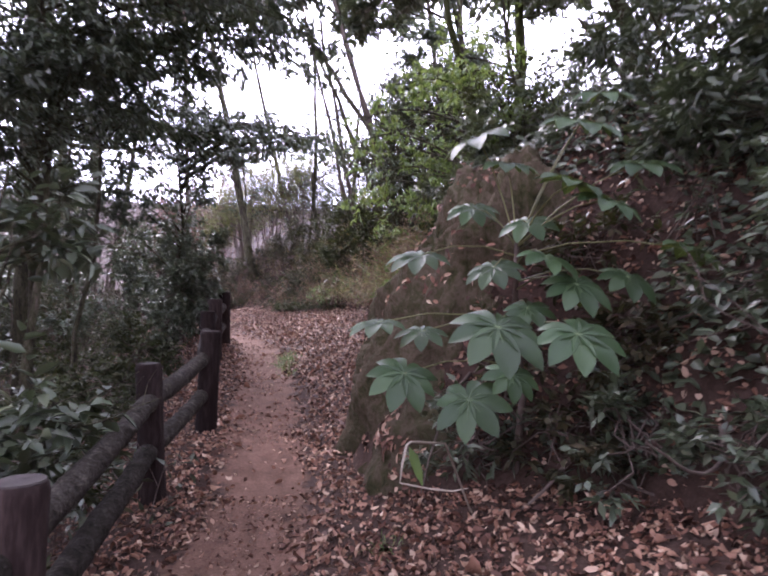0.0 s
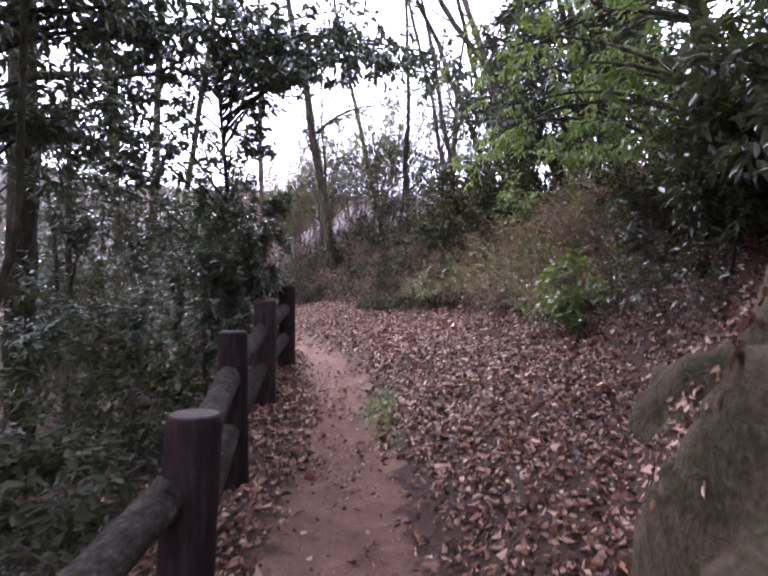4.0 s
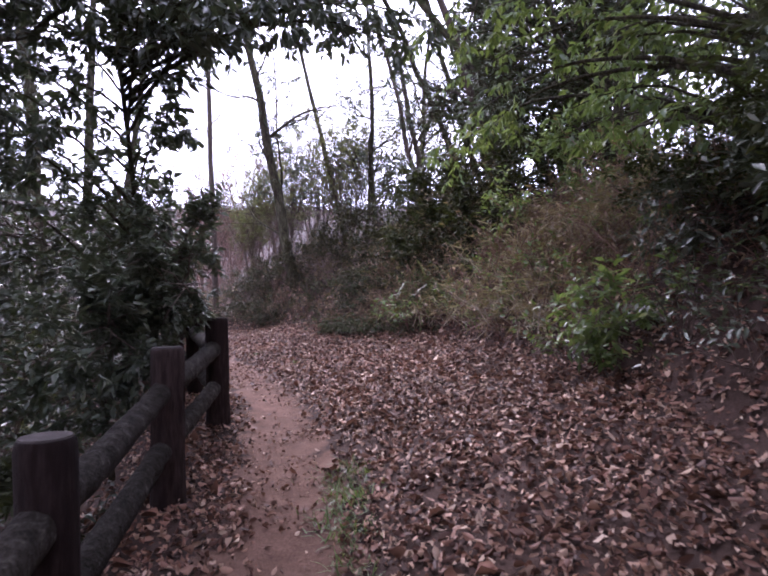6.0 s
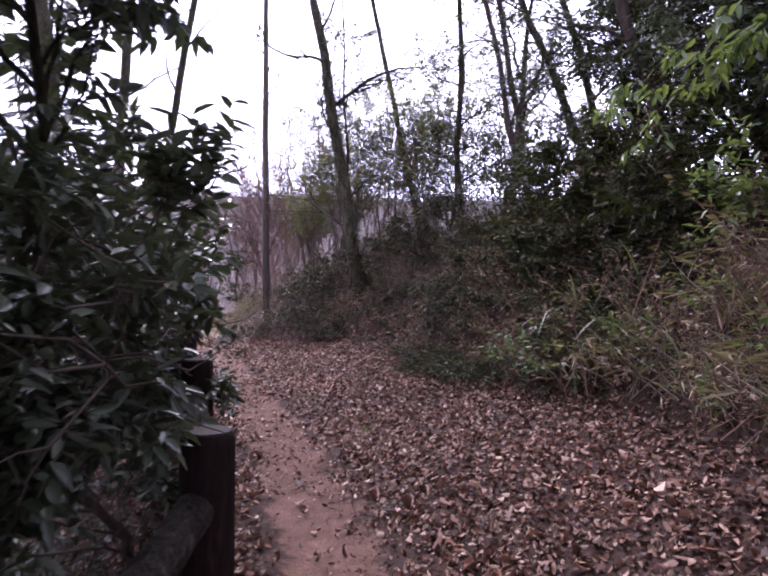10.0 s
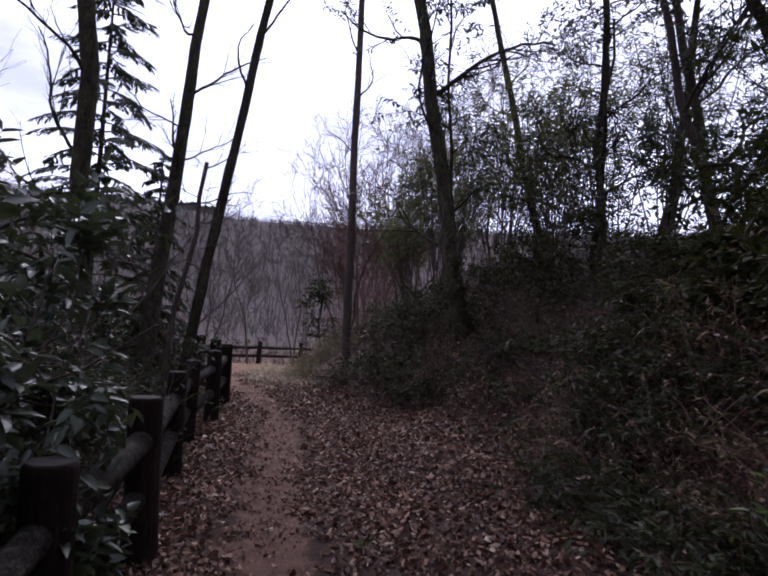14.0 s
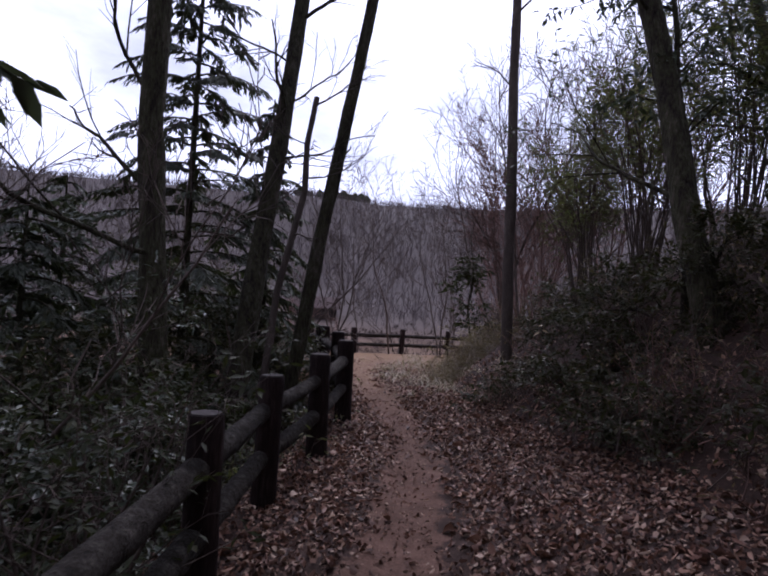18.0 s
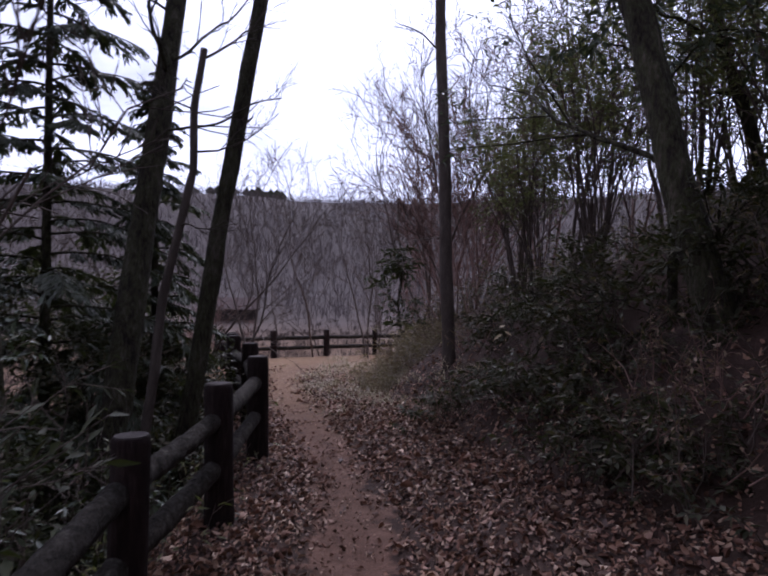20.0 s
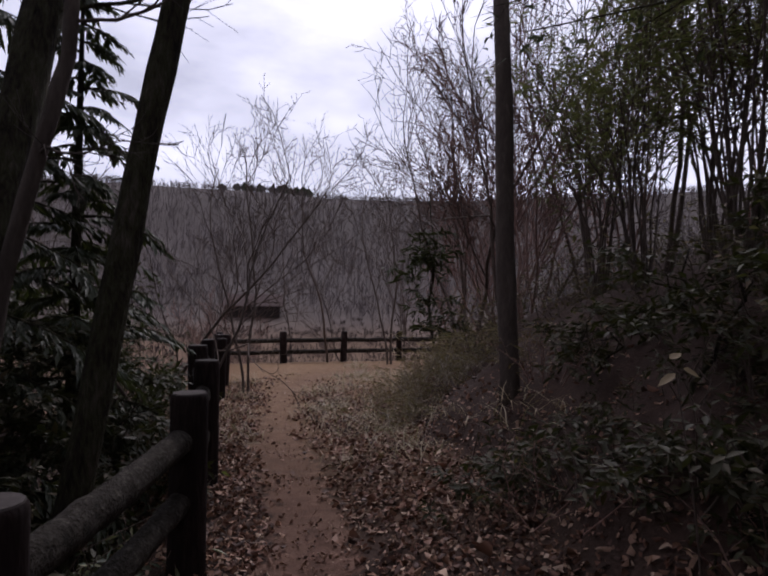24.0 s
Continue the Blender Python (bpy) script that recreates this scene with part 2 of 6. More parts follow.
def ground_build(node, link, ramp_of, mix, coords, noise_of, bump):
    v = coords()
    big, mid, fine = noise_of(v, 0.9, 4.0), noise_of(v, 7.0, 5.0), noise_of(v, 55.0, 5.0, 0.7)
    zone = node("Attribute")
    zone.attribute_name = "zone"
    sep = node("SeparateColor")
    link(zone.outputs["Color"], sep.inputs[0])
    soil = ramp_of(mix(0.5, mid, fine), [(0.28, (0.042, 0.021, 0.014)), (0.5, (0.128, 0.070, 0.049)), (0.75, (0.25, 0.150, 0.110))])
    soil = mix(ramp_of(big, [(0.35, (0, 0, 0)), (0.65, (1, 1, 1))]), soil, mix(0.22, soil, (0.070, 0.046, 0.030)))
    humus = ramp_of(mix(0.6, mid, fine), [(0.2, (0.010, 0.006, 0.005)), (0.5, (0.045, 0.026, 0.019)), (0.8, (0.105, 0.061, 0.046))])
    straw = ramp_of(mix(0.5, mid, fine), [(0.2, (0.08, 0.046, 0.026)), (0.5, (0.20, 0.117, 0.060)), (0.8, (0.34, 0.22, 0.125))])
    wood = ramp_of(mix(0.5, noise_of(v, 0.03, 6.0), noise_of(coords((1, 1, 0.25)), 0.35, 8.0, 0.75)), [(0.3, (0.040, 0.035, 0.031)), (0.45, (0.064, 0.051, 0.046)), (0.58, (0.088, 0.072, 0.067)), (0.72, (0.120, 0.100, 0.094))])
    ragged = node("Math")
    ragged.operation = "MULTIPLY_ADD"
    link(mid, ragged.inputs[0])
    ragged.inputs[1].default_value = 1.9
    ragged.inputs[2].default_value = -0.98
    edge = node("Math")
    edge.operation = "ADD"
    link(sep.outputs[0], edge.inputs[0])
    link(ragged.outputs[0], edge.inputs[1])
    sharp = ramp_of(edge.outputs[0], [(0.38, (0, 0, 0)), (0.62, (1, 1, 1))])
    c = mix(sharp, humus, soil)
    c = mix(sep.outputs[1], c, straw)
    c = mix(sep.outputs[2], c, wood)
    p = node("BsdfPrincipled", Roughness=0.95, Specular_IOR_Level=0.2)
    link(c, p.inputs["Base Color"])
    link(bump(mix(0.5, mid, fine), 0.8, 0.03), p.inputs["Normal"])
    return p.outputs[0]


GROUND = material("forest_ground", ground_build)


# ---------- mesh tools ----------
class Geo:
    """Collects points and faces, and makes one mesh of them."""

    def __init__(self):
        self.v, self.f, self.n = [], {3: [], 4: []}, 0

    def add(self, verts, faces):
        verts, faces = np.asarray(verts, float).reshape(-1, 3), np.asarray(faces, int)
        self.f[faces.shape[1]].append(faces + self.n)
        self.v.append(verts)
        self.n += len(verts)

    def mesh(self, name, mat, smooth=True):
        me = bpy.data.meshes.new(name)
        v = np.concatenate(self.v)
        me.vertices.add(len(v))
        me.vertices.foreach_set("co", v.ravel())
        loops, starts, at = [], [], 0
        for k in (3, 4):
            if self.f[k]:
                q = np.concatenate(self.f[k])
                loops.append(q.ravel())
                starts.append(at + np.arange(len(q)) * k)
                at += q.size
        loops, starts = np.concatenate(loops), np.concatenate(starts)
        me.loops.add(len(loops))
        me.loops.foreach_set("vertex_index", loops.astype(np.int32))
        me.polygons.add(len(starts))
        me.polygons.foreach_set("loop_start", starts.astype(np.int32))
        me.polygons.foreach_set("use_smooth", np.full(len(starts), smooth))
        me.update(calc_edges=True)
        me.materials.append(mat)
        return me


def part(name, geo, mat, parent, label="", smooth=True):
    """One mesh object under a thing or under a part of it."""
    ob = new(name, geo if isinstance(geo, bpy.types.Mesh) else geo.mesh(name, mat, smooth))
    ob.parent = parent
    if label:
        ob["label"] = label
    return ob


def thing(name, label, category, group="", m=None, kind=""):
    ob = tagged(new(name), label, category, group, kind)
    ob.empty_display_size = 0.1
    if m is not None:
        ob.matrix_basis = m
    return ob


def unit(a):
    a = np.asarray(a, float)
    return a / np.maximum(np.linalg.norm(a, axis=-1, keepdims=True), 1e-9)


def tube(g, pts, radii, sides=6, caps=True, lumps=0.0, rng=None):
    """A round limb along pts, with a radius at each."""
    pts = np.asarray(pts, float)
    n = len(pts)
    radii = np.broadcast_to(np.asarray(radii, float), (n,))
    tang = unit(np.gradient(pts, axis=0))
    ref = np.array([1.0, 0, 0]) if abs(tang[0][0]) < 0.8 else np.array([0, 1.0, 0])
    a = unit(np.cross(tang, ref))
    b = np.cross(tang, a)
    ang = np.arange(sides) * 2 * np.pi / sides
    ring = np.cos(ang)[None, :, None] * a[:, None] + np.sin(ang)[None, :, None] * b[:, None]
    r = radii[:, None, None]
    if lumps and rng is not None:
        r = r * (1 + lumps * rng.normal(0, 1, (n, sides, 1)))
    v = pts[:, None] + ring * r
    i, j = np.meshgrid(np.arange(n - 1), np.arange(sides), indexing="ij")
    k = (j + 1) % sides
    g.add(v, np.stack([i * sides + j, i * sides + k, (i + 1) * sides + k, (i + 1) * sides + j], -1).reshape(-1, 4))
    if caps:
        for e, row in ((0, 0), (n - 1, n - 1)):
            base = np.concatenate([v[row], pts[e][None]])
            jj = np.arange(sides)
            tri = np.stack([jj, (jj + 1) % sides, np.full(sides, sides)], -1)
            g.add(base, tri if row else tri[:, ::-1])


def leaves(g, pos, way, up, length, width, fold=0.25, droop=0.15, oval=False):
    """Folded leaves; oval ones have shoulders, the others are lozenges."""
    pos, way = np.asarray(pos, float), unit(way)
    n = len(pos)
    if n == 0:
        return
    up = np.asarray(up, float)
    side = unit(np.cross(way, up))
    nrm = np.cross(side, way)
    L = np.broadcast_to(np.asarray(length, float), (n,))[:, None]
    W = np.broadcast_to(np.asarray(width, float), (n,))[:, None] / 2
    tip = pos + L * way - droop * L * nrm
    if oval:
        l1, l2 = pos + 0.28 * L * way + W * side + fold * W * nrm, pos + 0.66 * L * way + 0.85 * W * side + (fold * W - 0.4 * droop * L) * nrm
        r1, r2 = pos + 0.28 * L * way - W * side + fold * W * nrm, pos + 0.66 * L * way - 0.85 * W * side + (fold * W - 0.4 * droop * L) * nrm
        v = np.stack([pos, l1, l2, tip, r2, r1], 1)
        o = np.arange(n)[:, None] * 6
        f = np.concatenate([o + np.array([[0, 3, 2, 1]]), o + np.array([[0, 5, 4, 3]])])
    else:
        mid = pos + 0.45 * L * way + fold * W * nrm - 0.3 * droop * L * nrm
        v = np.stack([pos, mid + W * side, tip, mid - W * side], 1)
        o = np.arange(n)[:, None] * 4
        f = np.concatenate([o + np.array([[0, 2, 1]]), o + np.array([[0, 3, 2]])])
    g.add(v, f)


def wander(rng, p, d, length, steps, wild, lift=0.0):
    """Points of a crooked limb that starts at p towards d."""
    pts, d = [np.array(p, float)], unit(d)
    for _ in range(steps):
        d = unit(d + rng.normal(0, wild, 3) + np.array([0, 0, lift]))
        pts.append(pts[-1] + d * length / steps)
    return np.array(pts)


def along(pts, u):
    x = u * (len(pts) - 1)
    i = min(int(x), len(pts) - 2)
    return pts[i] + (x - i) * (pts[i + 1] - pts[i]), unit(pts[i + 1] - pts[i])


def sprout(rng, g, ends, pts, r0, r1, level, plan, least=0.0025):
    """Draws a limb and its side limbs. plan: per level (count, length share, angle, wild, lift, from)."""
    sides = (9, 6, 4, 3, 3)[min(level, 4)]
    tube(g, pts, np.linspace(r0, r1, len(pts)), sides, caps=level < 2, lumps=0.05 if level == 0 else 0, rng=rng)
    span = float(np.linalg.norm(np.diff(pts, axis=0), axis=1).sum())
    if level >= len(plan):
        ends.append(pts)
        return
    count, share, angle, wild, lift, first = plan[level]
    for k in range(count):
        u = first + (1 - first) * (k + rng.uniform(0, 0.9)) / count
        p, d = along(pts, min(u, 0.999))
        q = unit(np.cross(d, rng.normal(0, 1, 3)))
        w = unit(d * math.cos(angle) + q * math.sin(angle))
        L = span * share * (1.15 - 0.6 * u) * rng.uniform(0.7, 1.25)
        r = max(least, (r0 + (r1 - r0) * u) * 0.55)
        sprout(rng, g, ends, wander(rng, p, w, L, (5, 4, 2, 2)[min(level, 3)], wild, lift), r, max(r * 0.35, least * 0.6), level + 1, plan, least)


def dress(rng, g, ends, per, length, width, spread=0.9, droop=0.2, oval=False, first=0.15, fold=0.25, hang=0.0):
    """Leaves along the last twigs, turned to both sides and somewhat upward."""
    P, D, U = [], [], []
    for pts in ends:
        d = unit(pts[-1] - pts[0])
        u = np.clip(first + (1 - first) * (np.arange(per) + rng.uniform(0, 1, per)) / per, 0, 1)
        x = u * (len(pts) - 1)
        i = np.minimum(x.astype(int), len(pts) - 2)
        P.append(pts[i] + (x - i)[:, None] * (pts[i + 1] - pts[i]))
        s = unit(rng.normal(0, 1, (per, 3)) * np.array([1, 1, 0.45]))
        D.append(unit(d * (1 - 0.5 * spread) + s * spread - np.array([0, 0, hang])))
        U.append(np.array([0, 0, 1.0]) + rng.normal(0, 0.45, (per, 3)))
    P, D, U = np.concatenate(P), np.concatenate(D), np.concatenate(U)
    n = len(P)
    leaves(g, P, D, U, length * rng.uniform(0.65, 1.25, n), width * rng.uniform(0.7, 1.2, n), fold, droop, oval)


# ---------- the lie of the land ----------
PATH = np.array([(0.8, -8, -.1), (0.3, -3, 0), (-.1, 0, 0), (-.5, 1.5, .03), (-.75, 3, .15), (-.85, 4.3, .26), (-1.35, 6.7, .55), (-1.78, 8.8, .80), (-2.4, 10.7, .94), (-3.3, 12.5, 1.01),
                 (-4.3, 14.2, 1.07), (-5.2, 15.7, 1.09), (-6.4, 17.9, 1.11), (-8.1, 20.0, 1.14), (-9.3, 21.2, 1.13), (-10.8, 22.9, 1.08), (-12.5, 25.2, 1.0), (-13.6, 27.6, .92), (-13.2, 30, .88), (-11.5, 33.5, .85)])
FOOT = np.array([(1.9, -40), (1.7, -6), (1.6, 0), (1.6, 2.6), (1.2, 3.2), (0.35, 3.6), (-.2, 4.3), (-.25, 5.0), (0.05, 6.2), (.3, 7), (.6, 8), (.55, 9.3), (.1, 10.3), (-.35, 11.5), (-.6, 12.3), (-1.1, 13.2), (-1.8, 14.3),
                 (-2.5, 15.4), (-3.1, 16.7), (-4.4, 17.9), (-5.4, 18.9), (-6.2, 19.7), (-7, 20.8), (-8, 21.6), (-8.6, 22.6), (-9.6, 24), (-10.3, 26.5), (-10, 30), (-8.5, 34), (0, 60)])
POSTS = [(-0.75, -1.2, .88), (-0.95, 0.35, .90), (-1.18, 1.88, .95), (-1.52, 3.9, 1.13), (-1.61, 5.34, 1.29), (-2.03, 6.80, 1.465), (-2.40, 8.35, 1.63), (-2.68, 9.87, 1.775), (-3.42, 11.2, 1.865), (-4.18, 12.42, 1.915), (-4.84, 13.62, 1.98),
         (-5.87, 15.1, 1.985), (-6.65, 16.25, 2.0), (-7.24, 17.48, 2.05), (-8.06, 18.88, 2.09), (-9.08, 19.97, 2.12), (-9.98, 20.75, 2.15), (-11.1, 21.9, 2.1)]
FAR_POSTS = [(-12.3, 23.3, 2.0), (-13.6, 24.7, 1.95), (-14.9, 25.9, 1.85), (-16.0, 26.9, 1.78), (-17.1, 28.02, 1.75), (-16.08, 29.45, 1.75), (-15.05, 30.89, 1.75), (-14.0, 32.35, 1.74), (-12.95, 33.8, 1.73), (-11.9, 35.3, 1.72)]
EDGE = np.array([(-0.6, -40)] + [p[:2] for p in POSTS + FAR_POSTS] + [(-6, 44), (30, 70)])
LATTICE = np.random.default_rng(5).random((257, 257))


def rumple(x, y, scale, shift=0.0):
    """Smooth random relief between -1 and 1."""
    x, y = x * scale + 91.7 + shift, y * scale + 53.3 - shift
    i, j = np.floor(x).astype(int), np.floor(y).astype(int)
    u, v = x - i, y - j
    u, v = u * u * (3 - 2 * u), v * v * (3 - 2 * v)
    t = lambda a, b: LATTICE[a % 256, b % 256]
    return 2 * ((t(i, j) * (1 - u) + t(i + 1, j) * u) * (1 - v) + (t(i, j + 1) * (1 - u) + t(i + 1, j + 1) * u) * v) - 1


def beside(line, x, y):
    """Signed distance to a line in plan (right of it is positive), and its height there."""
    best, sign, z = np.full(x.shape, 1e9), np.zeros(x.shape), np.zeros(x.shape)
    for a, b in zip(line[:-1], line[1:]):
        d = b[:2] - a[:2]
        u = np.clip(((x - a[0]) * d[0] + (y - a[1]) * d[1]) / (d @ d), 0, 1)
        ex, ey = x - a[0] - u * d[0], y - a[1] - u * d[1]
        r = np.hypot(ex, ey)
        m = r < best
        best, sign = np.where(m, r, best), np.where(m, np.sign(d[1] * ex - d[0] * ey), sign)
        if len(a) > 2:
            z = np.where(m, a[2] + u * (b[2] - a[2]), z)
    return best * sign, z


def terrain(x, y):
    """Height of the ground, and its zones: trodden soil, dry grass, far woods."""
    x, y = np.atleast_1d(np.asarray(x, float)), np.atleast_1d(np.asarray(y, float))
    l, z = beside(PATH, x, y)
    db, _ = beside(FOOT, x, y)
    de, _ = beside(EDGE, x, y)
    db, out = np.maximum(db, 0), np.maximum(-de - 0.15, 0)
    early = np.clip((7.5 - y) / 3, 0, 1)
    tall, wide = 2.1 + 0.5 * early, 2.3 - 1.3 * early
    h = z + 0.26 * np.clip(l - 0.35, 0, 2.6) * np.clip((24 - y) / 4, 0, 1)
    h = h + tall * (1 - np.exp(-db / wide)) + 0.10 * np.minimum(db, 25)
    r = np.hypot(x + 8, y - 18)
    drop = 4.6 * (1 - np.exp(-out / 6.0))
    h = h - drop
    left = np.clip((-de - 25) / 60, 0, 1)
    hill = np.clip((r - 95) / 170, 0, 1)
    hill = hill * hill * (3 - 2 * hill) * (50 + 3.5 * rumple(x, y, 0.009) + 1.0 * rumple(x, y, 0.04)) + np.clip((r - 60) / 50, 0, 1) * 1.6
    h = h + left * hill
    near = np.exp(-np.abs(l) / 0.5)
    h = h + 0.012 * rumple(x, y, 2.3) + 0.008 * rumple(x, y, 6.0, 7) + np.minimum(db, 1) * 0.16 * rumple(x, y, 0.9, 3) + np.minimum(db, 0.6) * 0.12 * rumple(x, y, 2.7, 9) - 0.035 * np.exp(-(l / 0.3) ** 2)
    end = np.clip((y - 19.5) / 3.5, 0, 1) * (db <= 0)
    soil = np.clip(1.5 - np.abs(l + 0.02) / (0.36 - 0.09 * np.clip((y - 8) / 3, 0, 1)), 0, 1) * (y < 40)
    grass = np.maximum(end * np.clip(1 - soil * 0.35, 0, 1) * 0.9 * np.clip(1 - out / 1.5, 0, 1), np.clip((out - 6) / 10, 0, 1) * 0.4)
    wood = np.clip((r - 80) / 30, 0, 1) * np.clip((-de - 8) / 12, 0, 1) * (0.75 + 0.25 * np.clip((r - 100) / 30, 0, 1))
    return h, soil, grass, wood


def land(x, y):
    return float(terrain(x, y)[0][0])


def steps_out(lo, hi, step, far):
    inner = np.arange(lo, hi + step / 2, step)
    g = step * 1.17 ** np.arange(1, 60)
    g = np.minimum(g, 14)
    o = np.cumsum(g)
    o = o[o < far]
    return np.concatenate([lo - o[::-1], inner, hi + o])


def build_ground():
    xs, ys = steps_out(-13.0, 4.0, 0.11, 520), steps_out(-3.0, 27.0, 0.13, 520)
    X, Y = np.meshgrid(xs, ys, indexing="ij")
    h, soil, grass, wood = terrain(X.ravel(), Y.ravel())
    g = Geo()
    i, j = np.meshgrid(np.arange(len(xs) - 1), np.arange(len(ys) - 1), indexing="ij")
    n = len(ys)
    g.add(np.stack([X.ravel(), Y.ravel(), h], -1), np.stack([i * n + j, (i + 1) * n + j, (i + 1) * n + j + 1, i * n + j + 1], -1).reshape(-1, 4))
    me = g.mesh("ground", GROUND)
    col = me.color_attributes.new("zone", "FLOAT_COLOR", "POINT")
    col.data.foreach_set("color", np.stack([soil, grass, wood, np.ones_like(soil)], -1).ravel())
    tagged(new("ground", me), "trodden reddish earth path through leaf-strewn forest floor", "ground", kind="structure")


build_ground()


# ---------- the log fence ----------
def build_fence(name, posts, label, seed):
    rng = np.random.default_rng(seed)
    fence = thing(name, label, "fence")
    tops = []
    for x, y, upto in posts:
        z = land(x, y)
        r, hgt = 0.092 * rng.uniform(0.92, 1.1), upto - z
        lean = np.array([rng.normal(0, 0.018), rng.normal(0, 0.018), 0])
        g = Geo()
        zs = np.array([-0.3, 0, 0.25, 0.5, 0.75, 0.965, 0.99, 1.0])
        rr = r * np.array([1.06, 1.05, 1.0, 1.0, 0.99, 0.99, 0.96, 0.90])
        p = np.stack([x + lean[0] * zs * hgt, y + lean[1] * zs * hgt, z + zs * hgt], -1)
        tube(g, p, rr, 14, True, 0.012, rng)
        post = part("post", g, LOG, fence)
        g = Geo()
        top = p[-1]
        tube(g, [top + (0, 0, 0.001), top + (0, 0, 0.007)], [r * 0.885, r * 0.86], 14)
        part("end_grain", g, ENDGRAIN, post, "pale grey sawn end of the post")
        tops.append((x, y, z, hgt))
    for (x0, y0, z0, h0), (x1, y1, z1, h1) in zip(tops[:-1], tops[1:]):
        for share, rad in ((0.24, 0.064), (0.56, 0.060)):
            g = Geo()
            u = np.linspace(0, 1, 25)[:, None]
            a, b = np.array([x0, y0, z0 + h0 - share]), np.array([x1, y1, z1 + h1 - share])
            p = a + (b - a) * u + np.array([0, 0, -0.012]) * np.sin(np.pi * u) + rng.normal(0, 0.002, (25, 3))
            side = unit(np.array([b[1] - a[1], a[0] - b[0], 0])) * -0.022
            p = p + side
            tube(g, p, rad * rng.uniform(0.92, 1.08) * (1 + 0.02 * np.sin(u[:, 0] * 9 + share * 20)), 16, True, 0.022, rng)
            part("rail", g, RAIL, fence)
    return fence


build_fence("log_fence", POSTS, "brown round-log fence with two rails beside the path", 11)
build_fence("log_fence", FAR_POSTS, "dark log fence at the far edge of the clearing", 12)


# ---------- rock outcrop ----------
def build_rock(name, label, centre, radii, lean, seed, mat, res=84):
    rng = np.random.default_rng(seed)
    th, ph = np.meshgrid(np.linspace(0.02, np.pi - 0.02, res), np.arange(res * 2) * np.pi / res, indexing="ij")
    d = np.stack([np.sin(th) * np.cos(ph), np.sin(th) * np.sin(ph), np.cos(th)], -1)
    d = np.sign(d) * np.abs(d) ** np.array([0.78, 0.8, 0.85])
    q = d * np.array(radii)
    n = sum(w * rumple(q[..., 0] * f + q[..., 2] * 0.37 * f, q[..., 1] * f + q[..., 2] * 0.93 * f, 1.0, 3.1 * f + seed) for w, f in ((0.08, 1.1), (0.07, 2.7), (0.05, 6.0), (0.034, 13.0), (0.018, 27.0)))
    v = d * (1 + n)[..., None] * np.array(radii)
    v[..., 0] += lean * np.maximum(v[..., 2], 0)
    g = Geo()
    w = res * 2
    i, j = np.meshgrid(np.arange(res - 1), np.arange(w), indexing="ij")
    k = (j + 1) % w
    g.add(v.reshape(-1, 3), np.stack([i * w + j, (i + 1) * w + j, (i + 1) * w + k, i * w + k], -1).reshape(-1, 4))
    ob = tagged(new(name, g.mesh(name, mat)), label, "rock")
    ob.matrix_basis = Matrix.Translation(centre)
    # dead leaves caught on its ledges
    flat = v.reshape(-1, 3)
    out = unit(flat / np.array(radii) ** 2)
    pick = rng.integers(0, len(flat), 8000)
    ledge = 1.6 * rumple(flat[pick, 0] + flat[pick, 2], flat[pick, 1] + 0.7 * flat[pick, 2], 2.6, seed) + 0.8 * np.clip(out[pick, 2], 0, 1) > 0.6
    pick = pick[ledge & (flat[pick, 2] > -0.2)]
    n = len(pick)
    way = rng.normal(0, 1, (n, 3))
    way = unit(way - out[pick] * (way * out[pick]).sum(-1, keepdims=True)) + 0.25 * out[pick]
    g = Geo()
    leaves(g, flat[pick] + out[pick] * 0.006 + np.array(centre), way, out[pick] + rng.normal(0, 0.35, (n, 3)), 0.055 * rng.uniform(0.5, 1.3, n), 0.026 * rng.uniform(0.6, 1.3, n), 0.3, 0.2, True)
    tagged(new("fallen_leaves", g.mesh("fallen_leaves", DEAD)), "dead brown leaves caught on the ledges of the rock", "leaves", kind="stuff")
    return ob


build_rock("rock_outcrop", "large grey-brown earthy rock face rising beside the path", (1.0, 4.85, 0.3), (1.36, 1.1, 2.42), 0.22, 3, ROCK, 110)
build_rock("rock_outcrop", "low dark mossy rock at the foot of the bank", (1.0, 6.85, 0.45), (0.85, 0.75, 1.05), 0.15, 9, ROCK, 60)
build_rock("rock_outcrop", "low worn foot of the earthy rock beside the path", (0.72, 4.2, 0.25), (0.84, 0.62, 0.85), 0.15, 7, ROCK, 70)
build_rock("rock_outcrop", "rear shoulder of the earthy rock beside the path", (1.2, 5.95, 0.4), (1.14, 0.95, 2.05), 0.24, 5, ROCK, 90)


# ---------- trees with a known stand ----------
def trunk_points(base, top, bend, seed, n=9):
    rng = np.random.default_rng(seed)
    u = np.linspace(0, 1, n)[:, None]
    p = np.array(base) + (np.array(top) - np.array(base)) * u
    p[1:-1] += rng.normal(0, bend, (n - 2, 3)) * np.array([1, 1, 0.2])
    s = np.linspace(0, n - 1, 4 * n - 3)
    return np.stack([np.interp(s, np.arange(n), p[:, k]) for k in range(3)], -1)


